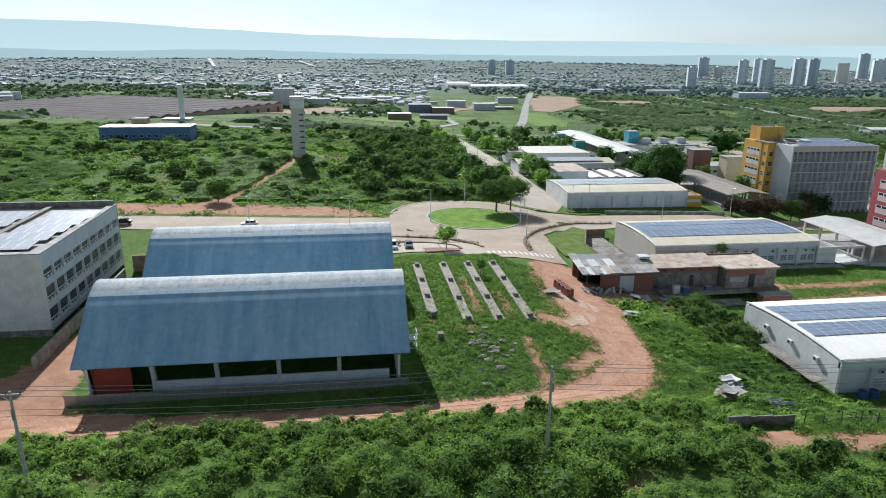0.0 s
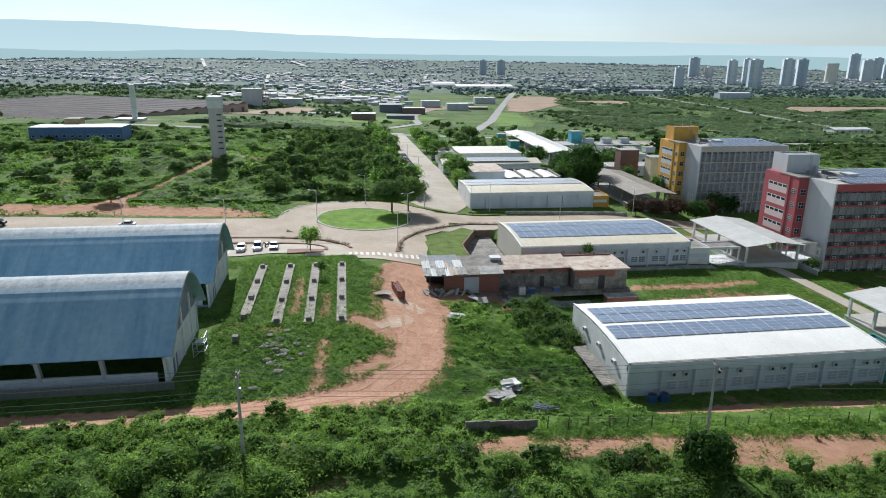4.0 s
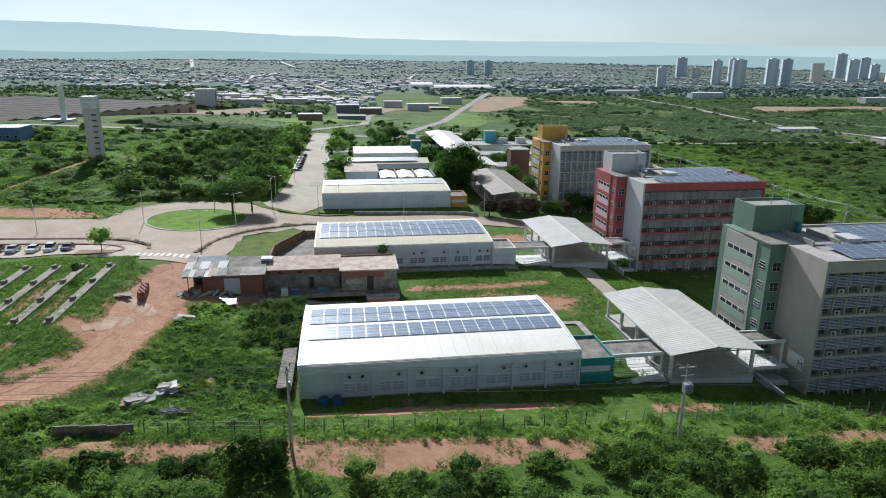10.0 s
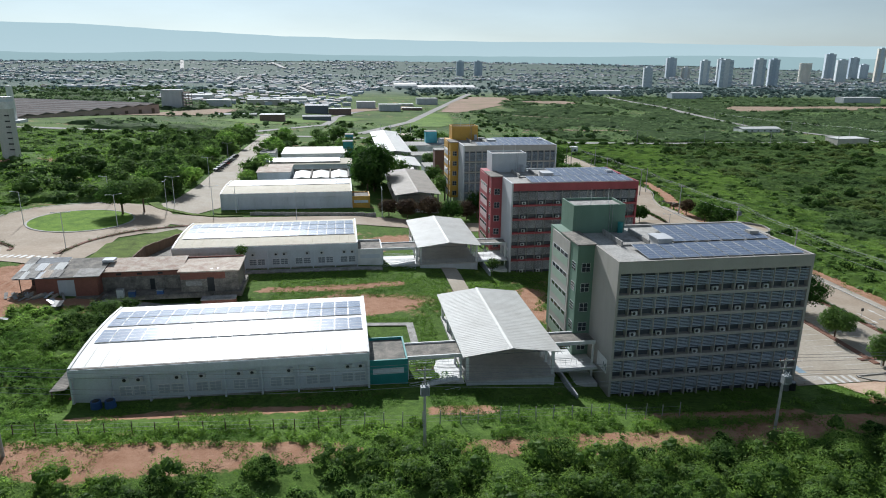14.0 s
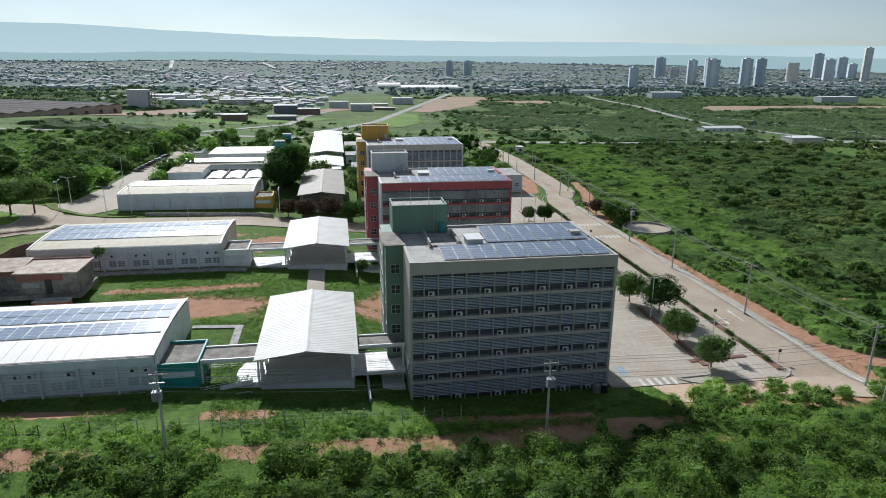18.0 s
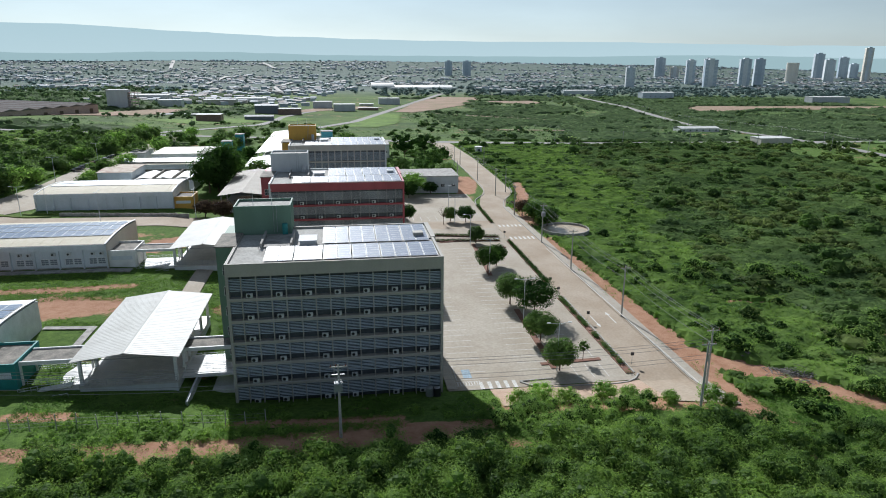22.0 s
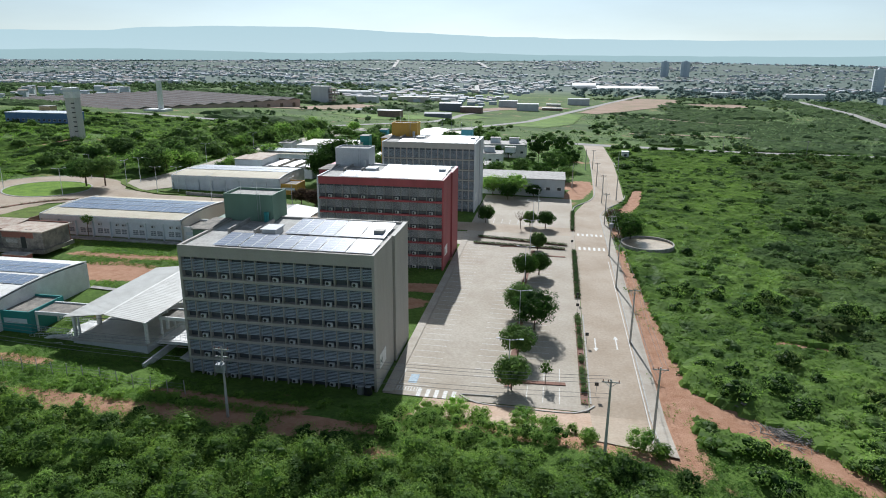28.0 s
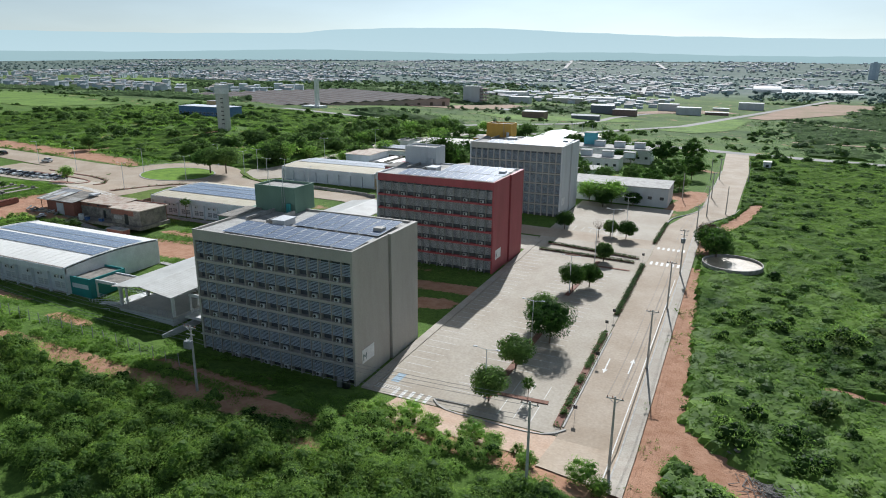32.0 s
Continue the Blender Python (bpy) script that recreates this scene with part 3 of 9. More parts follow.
def ring_sheet(cx, cy, r0, r1, dz, n=72, m=5, a0=0.0, a1=360.0):
    rows = []
    for j in range(m + 1):
        r = r0 + (r1 - r0) * j / m
        rows.append([(cx + r * math.cos(radians(a0 + (a1 - a0) * i / n)), cy + r * math.sin(radians(a0 + (a1 - a0) * i / n)), 0) for i in range(n + 1)])
    return Geo().sheet([[(x, y, ground_z(x, y) + dz) for x, y, _ in r] for r in rows])


# dirt track in front of the halls, turning back to the roundabout
ribbon("dirt_track", [(-60, 73.5, 7), (-44, 73, 7.5), (-25, 71, 3.4), (5, 70.2, 3.2), (22, 70.3, 3.6), (33, 73, 6.4), (39, 80, 6), (40, 90, 7), (40, 100, 9.5), (40.5, 112, 10), (42, 124, 5.6), (42, 132, 6)], -0.05, SOIL, "rutted red dirt track beside the grass", "dirt road", 1.5)

RUT = mat("rutted_soil", (0.475, 0.285, 0.195), 0.95, 0.3, 0.8, 5.0, 0.5, second=(0.40, 0.23, 0.15), spec=0.1)
for k, off in enumerate((-0.9, 1.2)):
    ribbon("track_rut", [(-25, 71 + off * 0.4, 0.3), (5, 70.2 + off * 0.5, 0.35), (20, 70.2 + off * 0.6, 0.4), (31.5 - off * 0.5, 73 + off, 0.6), (38 - off, 81 + off * 0.4, 0.6), (39 - off, 91, 0.5), (39.5 - off, 101, 0.6), (41 - off * 0.8, 113, 0.5), (42 - off * 0.6, 128, 0.4)], -0.02 + 0.006 * k, RUT, "shallow wheel rut in the dirt track", "dirt road", 0.28, 0.0, False, 2)

# paved roads
ribbon("road_west", [(-160, 176, 14), (-60, 172, 13), (-10, 168, 15), (14, 168, 17)], 0.06, PAVING, "pale block-paved campus road", "road")
setting("roundabout_road", ring_sheet(34, 176, 13.2, 23.5, 0.075), PAVING, "pale block-paved roundabout", "road")
CLEAR.append((12, 57, 152, 200))
ribbon("road_south", [(36, 158, 26), (38, 148, 22), (38.5, 140, 17), (39, 131, 15)], 0.07, PAVING, "pale paved road arm with crossing", "road")
ribbon("avenue_north", [(54, 190, 16), (60, 203, 17), (61, 230, 14), (61, 300, 13), (61, 440, 12)], 0.07, PAVING_GREY, "pale paved avenue with parked cars", "road")
ribbon("road_east_link", [(52, 180, 12), (70, 179, 11), (110, 178, 11), (150, 178, 10), (206, 178, 9)], 0.065, PAVING, "pale paved road between campus blocks", "road")
ribbon("road_court", [(46, 166, 7), (58, 167, 7), (66, 171, 6), (76, 172.5, 4)], 0.05, PAVING_GREY, "pale paved path beside the roundabout", "pavement")
ribbon("main_road", [(211.2, 62.5, 8.6), (211.2, 120, 8.6), (211.2, 200, 8.8), (215, 216, 9.5), (220.5, 232, 11), (224, 330, 11.5), (223.5, 408, 12)], 0.06, PAVING, "pale concrete-paved road with lane arrows", "road")
plate("parking_south", -32, 20, 138.5, 150, 0.06, PAVING_GREY, "pale paved parking strip beside the hall", "car park")
plate("parking_apron", 20.2, 31, 134, 150, 0.045, PAVING_GREY, "pale paved apron beside the parking strip", "pavement")
plate("kerb_lane", -32, 27, 150.2, 161, 0.04, PAVING, "pale paved lane between the kerb beds", "road")
ribbon("avenue_cross", [(-120, 440, 10), (60, 425, 10), (224, 412, 12), (313, 408, 11), (500, 430, 11), (900, 470, 12)], 0.12, FAR_ROAD, "grey paved avenue crossing behind the campus", "road")
plate("road_mouth", 182, 206.9, 64.5, 73.4, 0.045, DUSTY, "soil-dusted paving before the car park", "road")
plate("block_forecourt", 148, 175.4, 158.5, 172, 0.035, PAVING_GREY, "pale paved forecourt between the tower blocks", "pavement")
plate("car_park", 175.5, 206.8, 73.6, 226, 0.06, PAVING_GREY, "grey block-paved car park with stall lines", "car park")
ribbon("pavement_east", [(216.5, 62, 2.0), (216.5, 120, 2.0), (216.5, 202, 2.0)], 0.05, PAVEMENT, "raised concrete pavement beside the road", "pavement", high=0.13)
ribbon("pavement_block", [(176.2, 74, 1.6), (176.2, 100, 1.6), (176.2, 134, 1.6), (176.2, 170, 1.6)], 0.05, PAVEMENT, "raised concrete footpath beside the tower blocks", "pavement", high=0.15)
ribbon("road_far", [(118, 460, 8), (150, 570, 8), (173, 648, 8.5), (235, 870, 9), (326, 1185, 11), (360, 1300, 11)], 0.25, FAR_ROAD, "pale straight road running to the town", "road")
ribbon("road_far_side", [(40, 440, 7), (92, 565, 7), (100, 697, 7), (120, 766, 7), (151, 841, 7)], 0.25, FAR_ROAD, "pale side road to the town", "road")
ribbon("road_far_right", [(494, 340, 9), (506, 402, 9), (508, 455, 9), (505, 600, 10), (519, 668, 10), (536, 757, 11), (566, 900, 12), (584, 1080, 13), (600, 1200, 13)], 0.3, FAR_ROAD, "pale curving road in the green plain", "road")

# roundabout island
setting("roundabout_island", ring_sheet(34, 176, 0.05, 12.9, 0.16, m=6), mat("bright_lawn", (0.19, 0.31, 0.045), 0.95, 0.4, 0.35, 3.5, 0.6, second=(0.105, 0.19, 0.03), spec=0.1), "mown green grass circle inside the roundabout", "lawn")
mat("lawn", (0.155, 0.22, 0.048), 0.95, 0.45, 0.4, 3.5, 0.6, second=(0.095, 0.13, 0.034), spec=0.1)
setting("roundabout_outer_kerb", ring_sheet(34, 176, 23.3, 23.75, 0.2, 40, 1, 95, 168), KERB, "pale outer kerb of the roundabout", "kerb")
k = Geo()
k.sheet([[(34 + r * math.cos(radians(i * 5)), 176 + r * math.sin(radians(i * 5)), ground_z(34 + r * math.cos(radians(i * 5)), 176 + r * math.sin(radians(i * 5))) + h) for i in range(73)] for r, h in ((13.3, 0.0), (13.3, 0.22), (12.8, 0.22), (12.8, 0.1))])
setting("roundabout_kerb", k, KERB, "pale kerb ring round the island", "kerb")

# distant hills
AZ = [(-75, 0.9), (-41, 0.92), (-35, 0.98), (-28, 1.12), (-22, 1.23), (-13, 1.22), (-4, 1.33), (5, 1.54), (13, 1.85), (19, 2.15), (27, 2.12), (32, 1.94), (35, 1.64), (46, 1.48), (57, 1.49), (85, 1.4)]
rows = [[], [], []]
for i in range(241):
    a = -75 + 160 * i / 240
    k = bisect_right([q[0] for q in AZ], a)
    k = max(1, min(k, len(AZ) - 1))
    e = AZ[k - 1][1] + (AZ[k][1] - AZ[k - 1][1]) * (a - AZ[k - 1][0]) / (AZ[k][0] - AZ[k - 1][0])
    e += 0.05 * noise.noise(Vector((a * 0.35, 0, 0))) + 0.03 * noise.noise(Vector((a * 1.3, 2, 0)))
    r = 4650
    x, y = 110 - r * math.sin(radians(a)), r * math.cos(radians(a))
    top = 41 + r * math.tan(radians(e))
    rows[0].append((x * 0.97, y * 0.97, -30))
    rows[1].append((x * 0.985, y * 0.985, -20 + 0.55 * (top + 20)))
    rows[2].append((x, y, top))
# Haze is put in as emission, paler towards the foot of the hills.
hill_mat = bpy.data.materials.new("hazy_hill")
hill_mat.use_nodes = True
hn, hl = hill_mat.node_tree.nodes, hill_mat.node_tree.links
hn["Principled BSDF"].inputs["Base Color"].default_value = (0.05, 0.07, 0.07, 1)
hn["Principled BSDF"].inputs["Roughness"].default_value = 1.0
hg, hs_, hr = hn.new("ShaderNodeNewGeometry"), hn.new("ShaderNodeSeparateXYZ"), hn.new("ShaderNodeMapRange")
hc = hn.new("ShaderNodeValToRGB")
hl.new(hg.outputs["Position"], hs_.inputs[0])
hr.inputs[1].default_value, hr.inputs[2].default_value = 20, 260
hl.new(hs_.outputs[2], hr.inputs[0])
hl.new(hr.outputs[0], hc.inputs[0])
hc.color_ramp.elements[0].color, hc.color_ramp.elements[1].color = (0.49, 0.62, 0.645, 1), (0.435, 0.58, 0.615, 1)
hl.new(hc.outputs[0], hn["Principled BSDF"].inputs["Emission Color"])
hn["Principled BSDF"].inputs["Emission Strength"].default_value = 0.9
low_ridge = [[], []]
for i in range(161):
    a = -60 + 130 * i / 160
    e = 0.06 + 0.42 * max(0.0, noise.noise(Vector((a * 0.05, 5, 0)))) + 0.30 * max(0.0, 1 - abs(a - 34) / 14) + 0.05 * noise.noise(Vector((a * 0.6, 8, 0)))
    x, y = 110 - 4480 * math.sin(radians(a)), 4480 * math.cos(radians(a))
    low_ridge[0].append((x, y, -30))
    low_ridge[1].append((x, y, 41 + 4480 * math.tan(radians(e))))
# The same glowing haze in a darker tone for the nearer ridge.
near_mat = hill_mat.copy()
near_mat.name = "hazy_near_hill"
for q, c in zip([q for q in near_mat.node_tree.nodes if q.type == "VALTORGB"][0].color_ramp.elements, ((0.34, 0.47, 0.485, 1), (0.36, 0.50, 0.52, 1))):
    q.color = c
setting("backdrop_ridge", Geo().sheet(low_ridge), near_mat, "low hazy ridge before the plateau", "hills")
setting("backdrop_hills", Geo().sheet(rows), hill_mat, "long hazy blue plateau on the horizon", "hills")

CLEAR += [(60, 170, 600, 960), (150, 226, 520, 780), (226, 330, 800, 1100), (-330, -60, 420, 470)]
TRACKS += [(x, y, w * 0.36) for q in SOIL_PATHS for x, y, w in path_points(q, 1.5)]
ribbon("pale_patch", [(33.5, 93.5, 2), (36, 95, 4.5), (39.5, 98.5, 3)], -0.03, PALE_SOIL, "pale washed-out patch on the dirt track", "bare soil", 1.2)
ribbon("pale_patch_far", [(35.5, 108, 2), (38.5, 104.5, 3.5), (42, 101, 2.5)], -0.03, PALE_SOIL, "pale washed-out patch by the brick stack", "bare soil", 1.0)


# ---- buildings ----
def louvre_mesh(name, w, h, n, material):
    gg = Geo()
    for i in range(n):
        z = h * (i + 0.5) / n
        gg.prism([(-0.06, z - 0.05), (-0.07, z - 0.03), (0.01, z + 0.045), (0.02, z + 0.025)], 0, 0.03, w - 0.03)
    gg.box(0.0, 0.05, -0.06, 0.02, 0, h).box(w - 0.05, w, -0.06, 0.02, 0, h)
    return gg.mesh(name, material)


def ac_unit():
    u = thing("air_conditioner", (0, 0, -500), "white outdoor air conditioner unit on the facade", "air conditioner", "air conditioners")
    part("casing", Geo().box(-0.45, 0.45, -0.35, 0.0, 0, 0.62), mat("casing_grey", (0.60, 0.61, 0.60), 0.6, 0.15, 1.0, 6.0, 0.0), u)
    part("fan_grille", Geo().tube((-0.1, -0.352, 0.31), (-0.1, -0.385, 0.31), 0.24, 0.24, 12), DARK, u, "dark round fan grille")
    return u


AC = ac_unit()


def solar_panel_mesh(w, d, cells):
    """One module: a pale frame with the cells set on it."""
    key = ("sp", w, d, cells.name)
    if key in MATS:
        return MATS[key]
    me = Geo().box(0.045, w - 0.045, 0.03, d - 0.03, 0.037, 0.041).mesh("solar_panel", cells)
    me.materials.append(FRAME_ALU)
    bm = bmesh.new()
    bm.from_mesh(me)
    n0 = len(bm.faces)
    bm.from_mesh(Geo().box(0, w, 0, d, 0, 0.036).mesh("frame", FRAME_ALU))
    bm.faces.ensure_lookup_table()
    for f in bm.faces[n0:]:
        f.material_index = 1
    bm.to_mesh(me)
    bm.free()
    MATS[key] = me
    return me


def solar_array(origin, slope, nx, ny, w, d, label, gap=0.02, group="roof solar arrays", cells=PANEL, gx=None):
    """Modules in nx columns and ny rows on a plane that rises with y by the slope in degrees."""
    a = thing("solar_array", origin, label, "solar array", group)
    me = solar_panel_mesh(w, d, cells)
    gx = gap if gx is None else gx
    for j in range(ny):
        for i in range(nx):
            o = part("solar_panel", me, None, a, "", (i * (w + gx), j * (d + gap) * math.cos(radians(slope)), j * (d + gap) * math.sin(radians(slope))))
            o.rotation_euler = (radians(slope), 0, 0)
    rail = Geo().box(0, nx * (w + gap), -0.03, 0.03, -0.10, -0.01).mesh("mounting_rail", METAL)
    for j in range(ny):
        y = (j + 0.5) * (d + gap)
        o = part("mounting_rail", rail, None, a, "", (0, y * math.cos(radians(slope)), y * math.sin(radians(slope))))
        o.rotation_euler = (radians(slope), 0, 0)
    return a


def tower_block(at, wall, band, tower, panel, head, louvre, label, letter, east=None, full=False):
    """Six-storey teaching block: louvred long side, blank ends, stair tower on the west."""
    W, D, H, FL, N = 31.1, 20.8, 22.0, 3.35, 15
    b = thing("tower_block", at, label, "building", "six-storey blocks")
    CLEAR.append((at[0] - 4, at[0] + W + 1, at[1] - 1, at[1] + D + 4))
    bay = W / N
    # Solid core, coloured dark to stand in for the unlit rooms.
    part("core", Geo().box(0.4, W - 0.4, 0.9, D - 0.4, -0.6, H - 0.5), mat("shaded_rooms", (0.085, 0.10, 0.115), 0.4, 0.3, 0.8, 4.0, 0.0), b, "dark glazed rooms behind the louvres")
    part("end_wall", Geo().box(0, 0.4, 0, D - 0.2, -0.8, H), wall, b)
    part("end_wall", Geo().box(W - 0.4, W, 0, D * 0.53, -0.8, H), east or wall, b)
    part("end_wall", Geo().box(W - 0.4, W + 0.35, D * 0.53 + 0.35, D + 0.2, -0.8, H), east or wall, b)
    part("groove", Geo().box(W - 0.9, W - 0.42, D * 0.53, D * 0.53 + 0.35, -0.8, H - 0.2), DARK, b)
    part("back_wall", Geo().box(0.4, W - 0.4, D - 0.4, D, -0.8, H), wall, b)
    part("parapet", Geo().box(0.4, W - 0.4, 0, 0.35, H - 1.85, H), band, b)
    for f in range(6):
        z = f * FL
        if f:
            part("floor_band", Geo().box(0.4, W - 0.4, 0.0, 0.95, z - 0.32, z + 0.12), band, b)
    half = 0.15 if full else 0.06
    fin = Geo().box(-half, half, 0.02, 0.9, -0.5, H - 1.9).mesh("fin", mat("dim_fin", (0.26, 0.26, 0.25), 0.7, 0.15) if band is RED_WALL else band)
    for i in range(1, N):
        part("fin", fin, band, b, "", (i * bay, 0, 0))
    lm = louvre_mesh("louvre_panel", bay - 0.12, 1.92, 8, louvre)
    lm_low = louvre_mesh("louvre_panel", bay - 0.12, 2.25, 9, louvre)
    if full:
        lm = louvre_mesh("louvre_panel", bay - 0.3, 2.55, 9, louvre)
        lm_low = lm
    for f in range(6):
        for i in range(N):
            if full:
                part("louvre_panel", lm, None, b, "", (i * bay + 0.15, 0.30, f * FL + 0.3))
                continue
            part("louvre_panel", lm if f else lm_low, None, b, "", (i * bay + 0.06 + (0.2 if i == 0 else 0), 0.30, f * FL + (1.1 if f else 0.75)))
            if i in ((1, 3, 5, 7, 9, 11, 13) if f > 3 else (1, 3, 6, 8, 11, 13)):
                copy_thing(AC, pose(at[0] + (i + 0.42) * bay + 0.2, at[1] + 0.48, at[2] + f * FL + 0.16))
    # roof
    part("roof", Geo().box(0.4, W - 0.4, 0.35, D - 0.4, H - 0.52, H - 0.35), mat("stained_roof", (0.50, 0.49, 0.46), 0.85, 0.3, 0.3, 3.0, 0.05, second=(0.36, 0.345, 0.32), spec=0.1), b, "stained pale low roof")
    part("roof_edge", Geo().box(0.0, W, -0.04, 0.0, H - 0.08, H + 0.03), CONCRETE, b)
    for x0, x1 in ((W - 3.2, W - 1.6),):
        part("roof_hatch", Geo().box(x0, x1, D - 9, D - 7.6, H - 0.4, H + 0.6), wall, b)
    part("roof_duct", Geo().box(4.4, 8.4, 9.0, 16.0, H - 0.4, H - 0.1).box(4.0, 4.3, 8.6, 16.4, H - 0.4, H + 0.55).box(8.5, 8.8, 8.6, 16.4, H - 0.4, H + 0.55), CONCRETE, b, "grey concrete roof trough")
    part("roof_unit", Geo().box(10.0, 12.4, 8.4, 11.6, H - 0.4, H + 0.7).box(9.8, 12.6, 8.2, 11.8, H + 0.7, H + 0.85), GREY_WALL, b, "grey roof plant box")
    # stair tower
    z0 = 3.3
    part("stair_tower", Geo().box(-2.7, 0.0, 9.3, 23.2, z0, H - 0.1), tower, b)
    part("tower_panel", Geo().box(-2.9, -2.702, 12.6, 21.4, z0, H - 0.4), panel if panel is not None else wall, b)
    part("tower_roof", Geo().box(-2.9, 0.3, 9.1, 17.2, H - 0.1, H + 0.1), OLD_CONCRETE, b)
    for f in range(5):
        z = z0 + 0.7 + f * FL
        w = part("window", Geo().box(-2.93, -2.905, 13.2, 20.8, z + 1.15, z + 2.0), WHITE, b, "strip window with white mullions")
        for j in range(4):
            part("pane", Geo().box(-2.945, -2.935, 13.3 + j * 1.9, 14.9 + j * 1.9, z + 1.25, z + 1.9), GLASS, w)
        part("window_infill", Geo().box(-2.93, -2.905, 13.2, 20.8, z - 0.3, z + 1.12), LIGHT_GREEN if tower is GREEN_WALL else (PINK if tower is RED_WALL else wall), b)
        w = part("window", Geo().box(-2.73, -2.703, 10.0, 11.6, z + 0.1, z + 1.5), WHITE, b, "white-framed stair window")
        for j in range(3):
            part("pane", Geo().box(-2.745, -2.733, 10.05, 11.55, z + 0.16 + j * 0.46, z + 0.5 + j * 0.46), GLASS, w)
        w = part("window", Geo().box(-1.95, -0.55, 9.27, 9.298, z + 0.1, z + 1.6), WHITE, b, "white-framed stair window")
        for j in range(2):
            for i in range(2):
                part("pane", Geo().box(-1.9 + j * 0.69, -1.27 + j * 0.69, 9.255, 9.268, z + 0.15 + i * 0.73, z + 0.83 + i * 0.73), GLASS, w)
    for y in (10.0, 16.0, 22.4):
        part("column", Geo().box(-2.6, -2.1, y, y + 0.5, -0.6, z0), wall, b)
    # head house with tanks
    part("head_house", Geo().box(-0.9, 8.2, 17.3, 23.3, H - 0.3, H + 4.0), head, b)
    part("head_parapet", Geo().box(-0.9, 8.2, 17.3, 17.5, H + 4.0, H + 4.5).box(-0.9, 8.2, 23.1, 23.3, H + 4.0, H + 4.5).box(-0.9, -0.7, 17.5, 23.1, H + 4.0, H + 4.5).box(8.0, 8.2, 17.5, 23.1, H + 4.0, H + 4.5), head, b)
    part("head_roof", Geo().box(-0.7, 8.0, 17.5, 23.1, H + 4.0, H + 4.1), CONCRETE, b)
    part("ladder", Geo().tube((5.4, 17.2, H), (5.4, 17.2, H + 4.6), 0.04, n=6).tube((5.9, 17.2, H), (5.9, 17.2, H + 4.6), 0.04, n=6), METAL, b, "thin metal ladder")
    part("roof_tank", Geo().tube((7.2, 16.6, H - 0.4), (7.2, 16.6, H + 1.6), 0.45, n=14), TEAL if tower is GREEN_WALL else GREY_WALL, b)
    for x in (2.2, 5.2):
        part("antenna_mast", Geo().tube((x, 17.8, H + 4), (x, 17.8, H + 7.2), 0.06, 0.03, 6), WHITE, b)
    # name board
    bd = part("name_board", Geo().box(-0.06, -0.003, 1.3, 5.0, 3.7, 6.0), WHITE, b, "white board with the block letter")
    for side in (-1, 1):
        if side == 1:
            bd = part("name_board", Geo().box(W + 0.003, W + 0.06, 2.0, 5.7, 2.9, 5.2), WHITE, b, "white board with the block letter")
        cu = bpy.data.curves.new("letter", "FONT")
        cu.body, cu.size, cu.extrude, cu.align_x = letter, 1.7, 0.006, "CENTER"
        t = new("letter", cu)
        bpy.context.view_layer.update()
        me = bpy.data.meshes.new_from_object(t)
        bpy.data.objects.remove(t)
        me.materials.clear()
        me.materials.append(mat("letter_grey", (0.10, 0.16, 0.15), 0.6, 0.1, 1.0, 5.0, 0.0))
        o = part("letter", me, None, bd, "dark block letter")
        o.location = (-0.075, 2.0, 4.1) if side == -1 else (W + 0.075, 2.8, 3.3)
        o.rotation_euler = (radians(90), 0, radians(-90 if side == -1 else 90))
    # arrays on the roof
    for i in range(6):
        solar_array((at[0] + 5.2 + i * 4.24, at[1] + 1.35, at[2] + H - 0.1), 3, 2, 6, 1.96, 1.04, "dark blue solar array on the white roof", gx=0.1)
    for i in range(4):
        solar_array((at[0] + 13.4 + i * 4.24, at[1] + 9.6, at[2] + H - 0.05), 3, 2, 8, 1.96, 1.04, "dark blue solar array on the white roof", gx=0.1)
    return b


